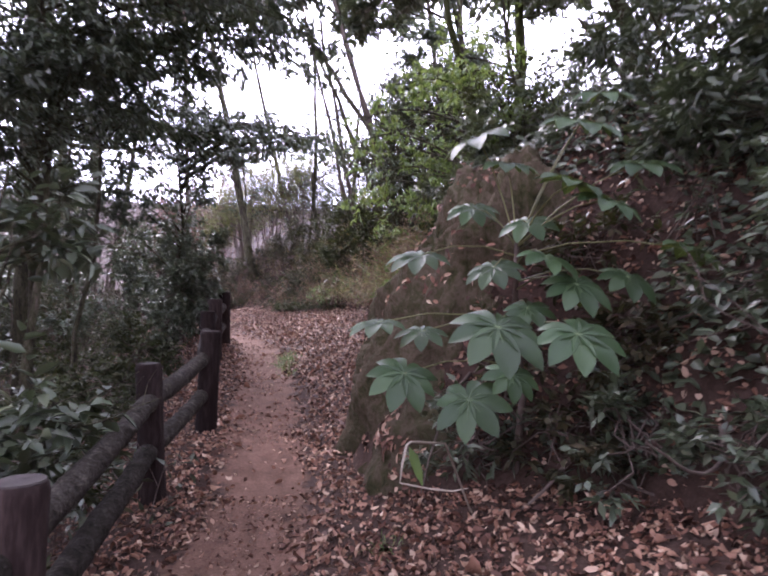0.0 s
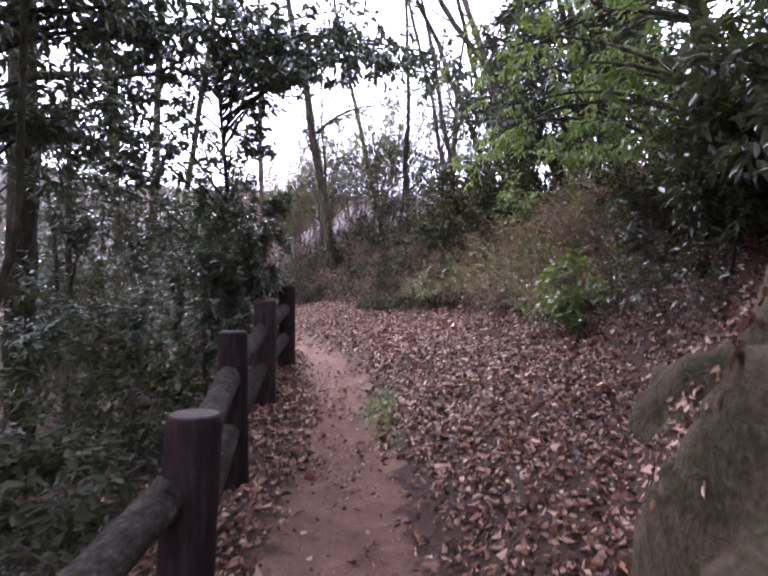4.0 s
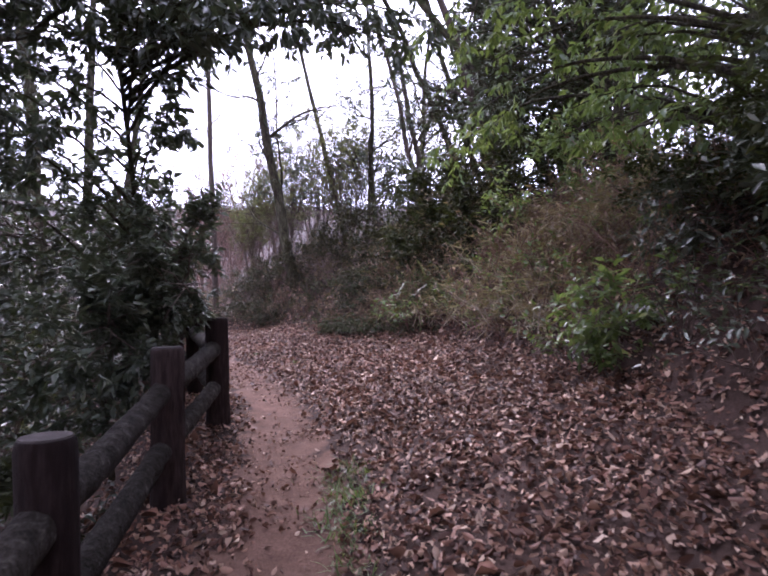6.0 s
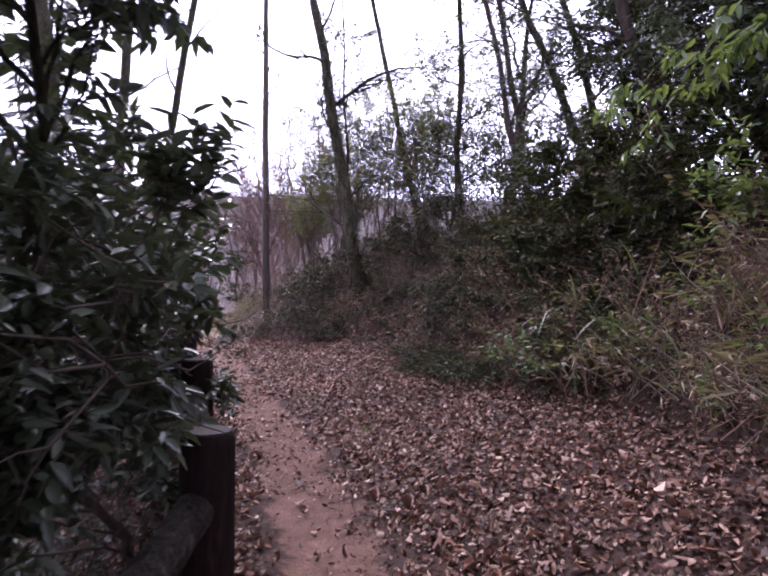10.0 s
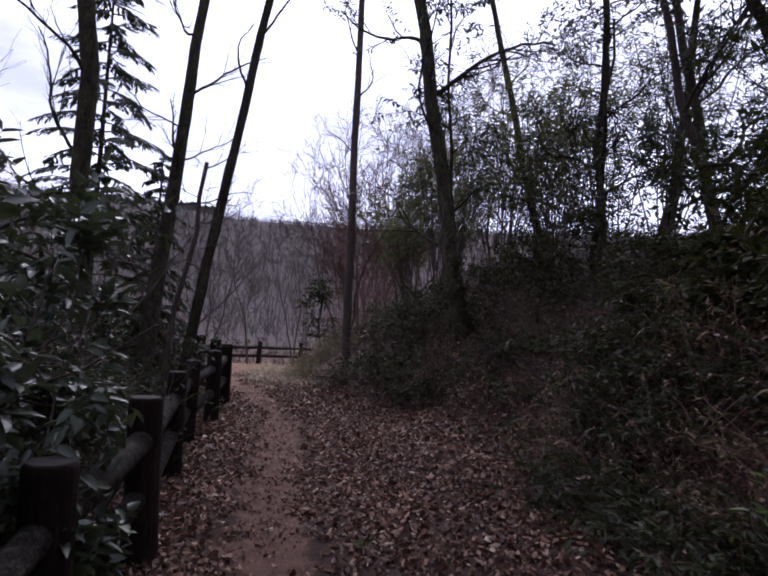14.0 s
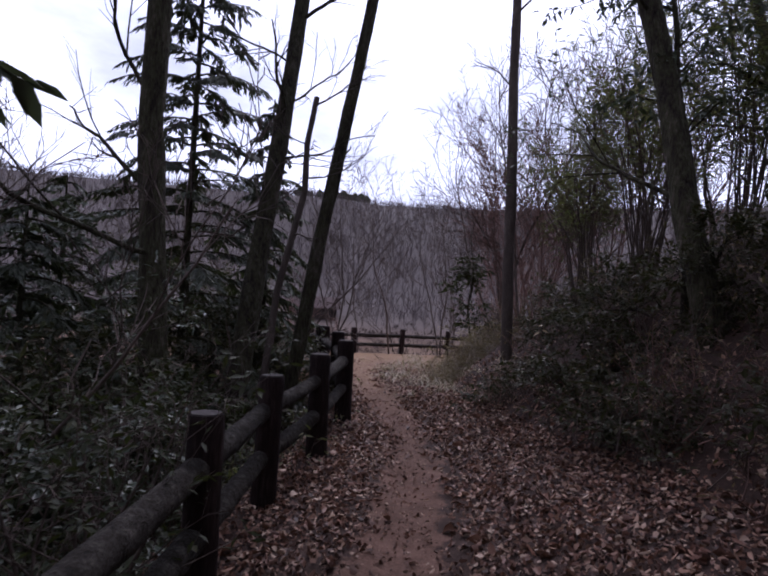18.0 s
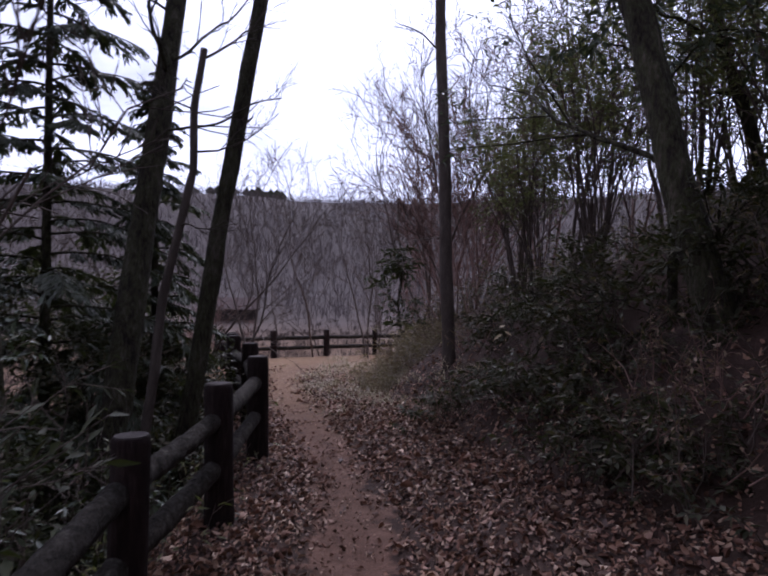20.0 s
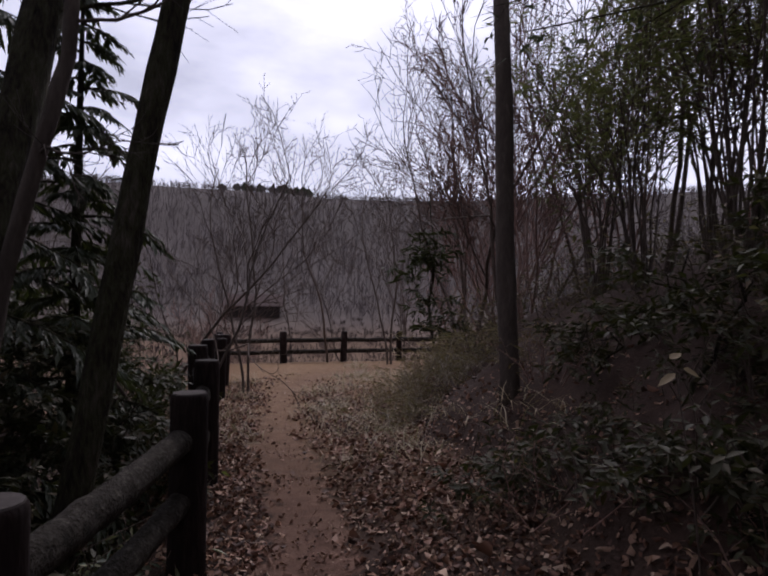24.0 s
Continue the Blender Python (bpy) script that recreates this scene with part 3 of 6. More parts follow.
def tree(name, label, base, top, r0, r1, seed, bark, limbs=(), plan=(), leaf=None, per=6, size=(0.09, 0.035), oval=False, bend=0.03, group="", spread=0.9):
    """A tree: trunk, limbs with twigs, and a crown of leaves where it has one. limbs: (height, way, length, radius)."""
    rng = np.random.default_rng(seed)
    z = land(base[0], base[1])
    at = np.array([base[0], base[1], z])
    ob = thing(name, label, "tree", group, Matrix.Translation(at))
    pts = trunk_points((0, 0, -0.25), np.array(top) - at, bend, seed)
    g = Geo()
    tube(g, np.concatenate([pts[:1], pts]) + np.array([[0, 0, 0]] * 2 + [[0, 0, 0]] * (len(pts) - 1)), np.concatenate([[r0 * 1.5, r0 * 1.3], np.linspace(r0, r1, len(pts) - 1)]), 14, True, 0.055, rng)
    trunk = part("trunk", g, bark, ob)
    ends = []
    for zz, way, length, rad in limbs:
        u = (zz - pts[0][2] - z + 0.0) / (pts[-1][2] - pts[0][2])
        p, _ = along(pts, min(max(u, 0.02), 0.98))
        g = Geo()
        sprout(rng, g, ends, wander(rng, p, way, length, 12, 0.16, 0.02), rad, rad * 0.3, 1, [(9, 0.45, 0.75, 0.15, 0.03, 0.2)] * 2 + list(plan) if not plan else [None] + list(plan))
        part("limb", g, bark, ob)
    if leaf is not None and ends:
        g = Geo()
        dress(rng, g, ends, per, size[0], size[1], spread, 0.2, oval)
        part("crown", g, leaf, ob)
    return ob


def ring_limbs(rng, z0, z1, count, length, rad, lift=0.3, towards=None):
    out = []
    for k in range(count):
        a = k * 2.4 + rng.uniform(-0.4, 0.4)
        w = np.array([math.cos(a), math.sin(a), lift + rng.uniform(-0.2, 0.3)])
        if towards is not None:
            w[:2] += np.array(towards)
        u = (k + rng.uniform(0, 1)) / count
        out.append((z0 + (z1 - z0) * u, w, length * (1.1 - 0.5 * u) * rng.uniform(0.75, 1.2), rad * (1.1 - 0.5 * u)))
    return out


BUSHY = [(7, 0.5, 0.8, 0.16, 0.03, 0.15), (5, 0.5, 0.8, 0.18, 0.02, 0.2)]
THIN = [(7, 0.5, 0.6, 0.13, 0.05, 0.2), (5, 0.5, 0.55, 0.15, 0.04, 0.2)]
R = np.random.default_rng(77)

tree("leaning_tree", "slender dark trunk leaning over the fence with a broken stub", (-8.85, 18.5), (-8.0, 20.3, 12.0), 0.095, 0.06, 1, BARK,
     [(4.45, (0.8, 0.45, 0.15), 0.24, 0.022), (6.6, (-0.5, 0.3, 0.6), 1.6, 0.025), (7.6, (0.7, -0.3, 0.5), 1.6, 0.025), (8.4, (-0.2, 0.6, 0.8), 1.6, 0.02)] + [(2.2 + 0.55 * k, (math.cos(2.1 * k + 0.4), math.sin(2.1 * k + 0.4), 0.25), 0.10 + 0.05 * (k % 3), 0.009) for k in range(9)], [(2, 0.3, 0.5, 0.1, 0.0, 0.5)])
tree("leaning_tree", "dark leaning trunk with rough bark on the slope behind the fence", (-8.75, 17.62), (-10.15, 20.6, 12.0), 0.14, 0.07, 2, BARK,
     [(4.4, (0.9, 0.3, 0.15), 1.5, 0.018), (5.2, (0.9, 0.1, 0.35), 1.6, 0.018), (5.8, (-0.2, -0.9, 0.3), 1.4, 0.018), (5.0, (0.3, -0.4, 0.6), 1.3, 0.03), (6.5, (0.7, 0.4, 0.6), 1.7, 0.03), (7.8, (-0.7, 0.1, 0.5), 1.8, 0.03)], THIN)
tree("slope_tree", "upright dark-barked tree on the slope below the fence", (-8.9, 17.0), (-9.9, 16.8, 12.0), 0.15, 0.09, 3, BARK,
     [(2.95, (1.75, -2.85, 0.0), 3.6, 0.03), (3.6, (-0.8, -0.4, 0.4), 1.8, 0.03), (4.6, (-0.9, 0.0, 0.5), 2.0, 0.03), (5.8, (-0.3, -0.8, 0.5), 1.9, 0.03), (7.0, (0.6, 0.6, 0.4), 1.6, 0.03)], THIN)
tree("pole_tree", "slim straight grey trunk with moss at the bend of the path", (-7.1, 21.5), (-8.1, 23.3, 14.5), 0.085, 0.055, 4, PALEBARK,
     [(6.2, (-0.6, 0.1, 0.3), 1.0, 0.015), (7.5, (0.6, 0.1, 0.5), 1.2, 0.02), (8.6, (-0.5, -0.4, 0.5), 1.3, 0.02)], THIN)
tree("oak_tree", "dark grey oak with a low crooked limb and thin evergreen sprays", (-4.15, 18.95), (-6.35, 20.5, 12.5), 0.125, 0.07, 5, BARK,
     [(3.55, (-0.72, 0.42, 0.50), 3.1, 0.024), (5.55, (-0.62, -0.75, 0.35), 2.6, 0.022), (6.2, (0.85, 0.2, 0.6), 2.2, 0.05), (7.2, (-0.6, 0.5, 0.6), 1.8, 0.035), (7.9, (0.5, -0.3, 0.7), 1.8, 0.03), (8.6, (-0.5, -0.5, 0.6), 1.6, 0.03)],
     THIN, GLOSSY, 5, (0.085, 0.03))
tree("forest_tree", "thick dark trunk among the evergreens below the fence", (-6.3, 10.2), (-5.9, 9.8, 10.0), 0.19, 0.13, 6, BARK, ring_limbs(R, 4.2, 8.5, 9, 2.8, 0.05, 0.25), BUSHY, GLOSSY, 9, (0.11, 0.04))
tree("mossy_tree", "slimmer moss-green trunk growing on the bank", (2.3, 9.6), (2.1, 9.2, 8.2), 0.10, 0.06, 8, MOSSBARK, ring_limbs(R, 4.0, 8.0, 7, 2.2, 0.03, 0.2), THIN, GREEN, 6, (0.10, 0.04))
for k, (b, t, r) in enumerate((((0.55, 15.2), (-0.65, 15.3, 7.4), 0.085), ((1.3, 14.2), (-0.9, 14.9, 7.0), 0.075), ((0.3, 18.2), (-1.5, 18.4, 8.2), 0.075), ((-0.9, 19.4), (-2.1, 19.4, 9.0), 0.06), ((0.4, 18.2), (-0.8, 18.4, 8.6), 0.07),
                                ((-2.4, 20.8), (-2.5, 20.8, 8.9), 0.07), ((-0.9, 19.7), (-1.7, 19.8, 8.6), 0.07), ((-3.4, 22.8), (-4.7, 22.6, 9.8), 0.075), ((1.6, 13.0), (1.7, 12.9, 7.5), 0.07), ((2.2, 17.0), (1.6, 17.2, 8.5), 0.09))):
    zb = land(*b)
    t = tuple(v + (v - w) * 0.6 for v, w in zip(t, (*b, zb)))
    tree("bank_tree", "thin dark tree leaning out from the wooded bank", b, t, r, r * 0.55, 20 + k, BARK if k % 3 else PALEBARK, ring_limbs(R, 4.2, 8.0, 6, 1.9, 0.028, 0.5), THIN, GLOSSY if k % 2 else None, 5, (0.09, 0.032), group="trees on the bank")
tree("sapling", "thin forked sapling among the shrubs below the fence", (-5.2, 9.7), (-5.3, 9.8, 5.0), 0.05, 0.02, 40, BARK, ring_limbs(R, 1.6, 4.5, 7, 1.3, 0.018, 0.4), THIN, GLOSSY, 5, (0.09, 0.035))
tree("sapling", "dead snag sapling with a bare broken top", (-8.6, 17.85), (-8.42, 18.5, 5.0), 0.048, 0.032, 41, PALEBARK, [(4.9, (0.8, 0.3, 0.3), 0.8, 0.014), (4.0, (0.85, 0.3, 0.1), 0.9, 0.012), (3.3, (0.8, -0.2, 0.2), 0.7, 0.01), (4.4, (-0.4, -0.6, 0.3), 0.6, 0.01)], THIN)


# ---------- evergreen shrubs and small trees ----------
def clear_of_path(P, room=0.62):
    """Which points stay out of the way of a walker."""
    l, _ = beside(PATH, P[:, 0], P[:, 1])
    return (np.abs(l) > room) | (P[:, 2] - terrain(P[:, 0], P[:, 1])[0] > 2.5)


def bough_plant(name, label, base, blobs, leaf, size, seed, twigs=110, per=9, bark=BARK, rad=0.06, oval=True, category="tree", group="", trunk_top=None, gaps=0.25, droop=0.25, room=0.62):
    """A trunk, limbs to each mass of foliage, twigs and leaves in it. blobs: (centre, reach)."""
    rng = np.random.default_rng(seed)
    z = land(*base)
    root = np.array([base[0], base[1], z])
    ob = thing(name, label, category, group, Matrix.Translation(root))
    high = max(c[2] for c, r in blobs) if trunk_top is None else trunk_top[2]
    mid = np.mean([c for c, r in blobs], axis=0) if trunk_top is None else np.array(trunk_top)
    top = np.array([mid[0], mid[1], high])
    tp = trunk_points((0, 0, -0.2), top - root, 0.05, seed, 8)
    g = Geo()
    tube(g, tp, np.linspace(rad, rad * 0.3, len(tp)), 9, True, 0.03, rng)
    part("trunk", g, bark, ob)
    for c, r in blobs:
        c, r = np.array(c) - root, np.array(r)
        u = float(np.clip((c[2] - 0.5 * r[2]) / tp[-1][2], 0.05, 0.95)) * rng.uniform(0.7, 1.0)
        p, _ = along(tp, u)
        g, leafy, ends = Geo(), Geo(), []
        s = np.linspace(0, 1, 7)[:, None]
        limb = p + (c - p) * s + np.array([0, 0, 0.12]) * np.sin(np.pi * s) + rng.normal(0, 0.06, (7, 3)) * np.sin(np.pi * s)
        tube(g, limb, np.linspace(rad * 0.3, rad * 0.12, 7), 5, False)
        d = unit(rng.normal(0, 1, (14, 3)))
        hubs = c + d * r * rng.uniform(0.35, 0.8, (14, 1))
        for q in hubs:
            a, _ = along(limb, rng.uniform(0.55, 0.99))
            m = (a + q) / 2 + rng.normal(0, 0.05, 3)
            tube(g, [a, m, q], [rad * 0.14 + 0.003, 0.006, 0.004], 3, False)
        for k in range(twigs):
            q = hubs[rng.integers(14)]
            w = unit(rng.normal(0, 1, 3) + 1.1 * unit(q - c) + np.array([0, 0, 0.15]))
            e = q + w * r * rng.uniform(0.2, 0.55)
            ends.append(np.array([q, (q + e) / 2 + rng.normal(0, 0.02, 3), e]))
            if k % 6 == 0:
                tube(g, ends[-1], [0.004, 0.003, 0.0015], 3, False)
        tips = np.array([e[-1] for e in ends]) + root
        out = tips + 0.1 * unit(tips - root - c)
        ok = (rumple(tips[:, 0], tips[:, 1] + tips[:, 2] * 1.7, 2.2, seed) > gaps * 2 - 1) & clear_of_path(tips, room) & clear_of_path(out, room)
        keep = [e for e, k in zip(ends, ok) if k]
        part("limb", g, BARK if bark is MOSSBARK else bark, ob)
        if keep:
            dress(rng, leafy, keep, per, size[0], size[1], 0.95, droop, oval)
            part("foliage", leafy, leaf, ob)
    return ob


def spray_tree(name, label, base, top, r0, masses, leaf, size, seed, bark=BARK, group="", per=7, dense=7.0, oval=True, hang=0.35):
    """A slender tree: arching boughs, alternate twigs along them, and leaves hanging in layers. masses: (centre, reach, boughs)."""
    rng = np.random.default_rng(seed)
    z = land(*base)
    root = np.array([base[0], base[1], z])
    ob = thing(name, label, "tree", group, Matrix.Translation(root))
    tp = trunk_points((0, 0, -0.2), np.array(top) - root, 0.06, seed, 8)
    g = Geo()
    tube(g, tp, np.linspace(r0, r0 * 0.25, len(tp)), 9, True, 0.04, rng)
    part("trunk", g, bark, ob)
    for c, r, count in masses:
        for k in range(count):
            tip = np.array(c) + unit(rng.normal(0, 1, 3)) * np.array(r) * rng.uniform(0.45, 1.0) - root
            u = float(np.clip((tip[2] - rng.uniform(0.1, 0.7)) / tp[-1][2], 0.06, 0.97))
            p, _ = along(tp, u)
            span = float(np.linalg.norm(tip - p))
            w = np.linspace(0, 1, 10)[:, None]
            limb = p + (tip - p) * w + np.array([0, 0, 0.14 * span]) * np.sin(np.pi * w) + np.cumsum(rng.normal(0, 0.016, (10, 3)), axis=0) * np.sin(np.pi * w)
            g, ends = Geo(), []
            tube(g, limb, np.linspace(0.007 + 0.006 * span, 0.003, 10), 5, False)
            first = max(0.12, 1 - 1.7 / max(span, 0.1))
            n = max(5, int(span * (1 - first) * dense))
            for q in range(n):
                uu = first + (1 - first) * (q + rng.uniform(0, 0.8)) / n
                a, d = along(limb, min(uu, 0.999))
                s = unit(np.cross(d, (0, 0, 1))) * (1 if q % 2 else -1)
                way = unit(0.6 * d + 0.8 * s + np.array([0, 0, rng.normal(0.02, 0.22)]))
                twig = wander(rng, a, way, rng.uniform(0.28, 0.62) * (1.15 - 0.45 * uu), 4, 0.13, -0.05)
                tube(g, twig, np.linspace(0.0045, 0.0015, 5), 3, False)
                ends.append(twig)
                for e in range(2):
                    b, t2 = along(twig, rng.uniform(0.25, 0.8))
                    v = unit(t2 + unit(rng.normal(0, 1, 3) * np.array([1, 1, 0.5])) * 0.9)
                    ends.append(wander(rng, b, v, rng.uniform(0.12, 0.3), 2, 0.1, -0.05))
                    tube(g, ends[-1], [0.0025, 0.002, 0.001], 3, False)
            ends.append(limb[-3:])
            ok = clear_of_path(np.array([e[-1] for e in ends]) + root)
            keep = [e for e, y in zip(ends, ok) if y]
            part("bough", g, BARK if bark is MOSSBARK else bark, ob)
            if keep:
                leafy = Geo()
                dress(rng, leafy, keep, per, size[0], size[1], 0.85, 0.25, oval, 0.1, 0.25, hang)
                part("foliage", leafy, leaf, ob)
    return ob


BIG = (0.125, 0.042)
spray_tree("evergreen_tree", "dark glossy evergreen tree overhanging the log fence", (-3.6, 9.9), (-3.4, 9.8, 6.4), 0.032,
           [((-3.7, 9.2, 3.6), (0.7, 0.6, 0.6), 4), ((-3.4, 10.3, 3.5), (0.5, 0.7, 0.6), 4), ((-2.5, 9.1, 4.0), (0.5, 0.5, 0.3), 4), ((-1.95, 9.7, 4.3), (0.6, 0.5, 0.3), 7), ((-1.1, 10.3, 4.5), (0.6, 0.5, 0.3), 4), ((-1.5, 11.0, 4.5), (0.7, 0.5, 0.3), 5), ((-2.6, 10.4, 4.6), (0.5, 0.6, 0.3), 4), ((-4.2, 9.6, 4.4), (0.8, 0.8, 0.6), 5), ((-3.4, 10.8, 4.6), (0.7, 0.6, 0.5), 5), ((-2.9, 9.4, 5.0), (0.8, 0.8, 0.4), 4), ((-4.4, 8.8, 3.0), (0.7, 0.7, 0.5), 3)], GLOSSY, (0.105, 0.044), 101, dense=4.5, per=6)
bough_plant("evergreen_shrub", "thick evergreen shrub with long glossy leaves hanging over the fence", (-3.75, 10.95), [((-3.4, 11.0, 2.1), (0.55, 0.75, 0.8)), ((-3.7, 11.1, 1.4), (0.6, 0.9, 0.7)), ((-3.3, 9.7, 2.2), (0.5, 0.75, 0.8)), ((-3.35, 9.1, 1.3), (0.5, 0.8, 0.6)), ((-4.1, 10.5, 2.2), (0.7, 0.9, 0.9)), ((-3.0, 8.7, 1.75), (0.4, 0.7, 0.6)), ((-3.6, 10.9, 2.9), (0.55, 0.7, 0.5)), ((-4.4, 9.6, 2.6), (0.8, 0.9, 0.9)), ((-4.3, 8.6, 1.6), (0.8, 0.9, 0.8)), ((-2.75, 9.4, 2.05), (0.4, 0.5, 0.45)), ((-2.9, 9.8, 2.4), (0.55, 0.6, 0.6))], GLOSSY, (0.078, 0.032), 102, 180, 11, TWIG, 0.03, True, "shrub", "evergreen shrubs", gaps=0.22, room=0.38)
spray_tree("evergreen_shrub", "evergreen shrub pushing oval leaves through the log fence", (-1.95, 2.9), (-1.9, 2.95, 2.2), 0.02,
           [((-1.5, 2.75, 0.95), (0.25, 0.35, 0.2), 5), ((-1.75, 2.3, 0.85), (0.3, 0.4, 0.25), 4), ((-1.75, 3.1, 1.95), (0.15, 0.3, 0.15), 3)], GLOSSY, (0.11, 0.05), 171, dense=6.0, per=6, hang=0.2)
for k, (bx, by) in enumerate(((-6.4, 6.0), (-7.4, 9.6), (-6.0, 2.8))):
    spray_tree("evergreen_tree", "leafy evergreen sapling on the slope below the fence", (bx, by), (bx + 0.1, by, 4.6), 0.045,
               [((bx, by, 0.6), (0.9, 0.9, 0.6), 5), ((bx, by, 1.7), (1.0, 1.0, 0.7), 6), ((bx, by, 2.9), (1.0, 1.0, 0.7), 6), ((bx, by, 4.0), (0.8, 0.8, 0.5), 4)], GLOSSY, (0.11, 0.042), 172 + k, group="evergreens below the fence", dense=6.0)
spray_tree("evergreen_tree", "dark evergreen tree with layered leafy boughs below the fence", (-4.7, 7.8), (-4.5, 7.7, 6.4), 0.04,
           [((-4.6, 7.6, 3.4), (1.0, 1.0, 1.0), 6), ((-4.1, 8.5, 4.5), (0.9, 0.9, 0.7), 5), ((-5.5, 8.6, 4.6), (1.1, 1.0, 1.0), 6), ((-4.2, 6.6, 4.8), (1.0, 0.9, 0.7), 5), ((-5.4, 9.6, 3.2), (0.9, 0.9, 0.9), 5), ((-3.2, 7.6, 4.9), (0.8, 0.8, 0.4), 4), ((-3.9, 9.2, 4.0), (0.7, 0.7, 0.5), 5), ((-3.1, 9.6, 4.3), (0.6, 0.6, 0.4), 5), ((-4.4, 8.9, 3.0), (0.6, 0.7, 0.4), 4)], GLOSSY, (0.108, 0.043), 103, dense=5.5)
spray_tree("evergreen_tree", "dark evergreen tree close behind the fence", (-4.1, 4.7), (-4.0, 4.9, 6.2), 0.07,
           [((-4.0, 4.8, 2.9), (0.8, 0.9, 0.9), 6), ((-4.6, 5.8, 4.2), (1.0, 1.0, 0.8), 6), ((-3.5, 6.0, 4.8), (0.8, 0.8, 0.5), 5), ((-4.9, 3.6, 3.6), (0.9, 0.9, 1.0), 5), ((-2.7, 5.3, 3.9), (0.5, 0.5, 0.4), 5), ((-2.6, 6.5, 3.9), (0.5, 0.5, 0.4), 5), ((-1.9, 6.7, 4.5), (0.6, 0.5, 0.35), 5), ((-0.95, 5.9, 4.4), (0.6, 0.5, 0.3), 4), ((-2.9, 4.3, 3.4), (0.6, 0.6, 0.5), 4), ((-3.2, 3.0, 2.8), (0.6, 0.6, 0.5), 4), ((-2.4, 2.6, 3.4), (0.6, 0.5, 0.35), 4), ((-3.6, 2.2, 2.5), (0.7, 0.7, 0.6), 4)], GLOSSY, (0.10, 0.038), 104)
bough_plant("evergreen_tree", "tall evergreen far down the slope", (-7.6, 13.0), [((-7.6, 12.6, 3.0), (1.4, 1.4, 1.4)), ((-7.0, 11.6, 4.6), (1.5, 1.5, 1.2)), ((-8.2, 13.6, 4.2), (1.4, 1.4, 1.4)), ((-7.4, 10.6, 2.2), (1.4, 1.4, 1.2))], GLOSSY, BIG, 105, 150, 7, oval=False)
# Shade behind the fence is painted in through the dark leaf colour.
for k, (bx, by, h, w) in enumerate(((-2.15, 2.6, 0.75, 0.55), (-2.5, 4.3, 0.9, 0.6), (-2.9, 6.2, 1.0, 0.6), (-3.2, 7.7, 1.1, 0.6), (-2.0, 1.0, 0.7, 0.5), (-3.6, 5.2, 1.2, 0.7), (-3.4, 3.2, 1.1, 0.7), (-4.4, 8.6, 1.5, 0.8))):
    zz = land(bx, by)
    bough_plant("evergreen_shrub", "low evergreen shrub behind the fence, leaf colour darkened for shade", (bx, by), [((bx, by, zz + h * 0.75), (w, w, h * 0.5)), ((bx - 0.2, by + 0.4, zz + h * 0.45), (w, w, h * 0.45))], SHADED_GREEN, (0.085, 0.036), 110 + k, 110, 9, TWIG, 0.02, True, "shrub", "evergreen shrubs", gaps=0.15)
bough_plant("evergreen_shrub", "dark evergreen shrub with grey-green leaves crowding the fence", (-4.75, 12.75), [((-4.6, 12.6, 2.3), (0.6, 0.8, 0.85)), ((-4.45, 12.35, 1.5), (0.45, 0.7, 0.5)), ((-5.45, 13.2, 1.8), (0.45, 0.45, 0.6)), ((-4.15, 11.8, 2.2), (0.45, 0.5, 0.6)), ((-5.2, 12.6, 2.6), (0.8, 0.8, 0.8))], GLOSSY, (0.105, 0.046), 120, 170, 9, TWIG, 0.03, True, "shrub", "evergreen shrubs", gaps=0.2)
bough_plant("evergreen_shrub", "thin evergreen shrub on the edge of the slope", (-6.9, 15.2), [((-6.9, 15.1, 1.3), (0.5, 0.6, 0.45)), ((-7.5, 15.8, 1.5), (0.6, 0.6, 0.6)), ((-7.6, 14.6, 1.7), (0.7, 0.7, 0.7)), ((-8.4, 16.4, 2.2), (0.7, 0.7, 0.8))], GLOSSY, (0.085, 0.03), 121, 90, 6, TWIG, 0.02, False, "shrub", "evergreen shrubs", gaps=0.3)
spray_tree("mossy_tree", "moss-green trunk above the rock with overhanging leafy boughs", (1.7, 9.4), (0.9, 9.0, 7.5), 0.11,
           [((-0.7, 11.4, 4.5), (0.6, 0.5, 0.35), 3), ((0.1, 11.3, 4.6), (0.7, 0.5, 0.45), 3), ((0.9, 11.1, 4.3), (0.6, 0.6, 0.5), 4), ((0.2, 10.9, 3.5), (0.5, 0.5, 0.35), 3), ((1.4, 12.0, 4.0), (0.7, 0.7, 0.6), 4), ((1.8, 10.8, 3.8), (0.6, 0.6, 0.6), 4), ((0.5, 12.7, 3.7), (0.8, 0.6, 0.5), 4), ((-0.5, 12.8, 3.8), (0.6, 0.6, 0.4), 3), ((1.6, 10.2, 3.1), (0.6, 0.7, 0.6), 4), ((2.6, 9.6, 4.2), (0.8, 0.8, 0.8), 4), ((0.4, 9.4, 5.4), (0.9, 0.8, 0.4), 3)], GREEN, (0.105, 0.042), 130, MOSSBARK, dense=3.4)
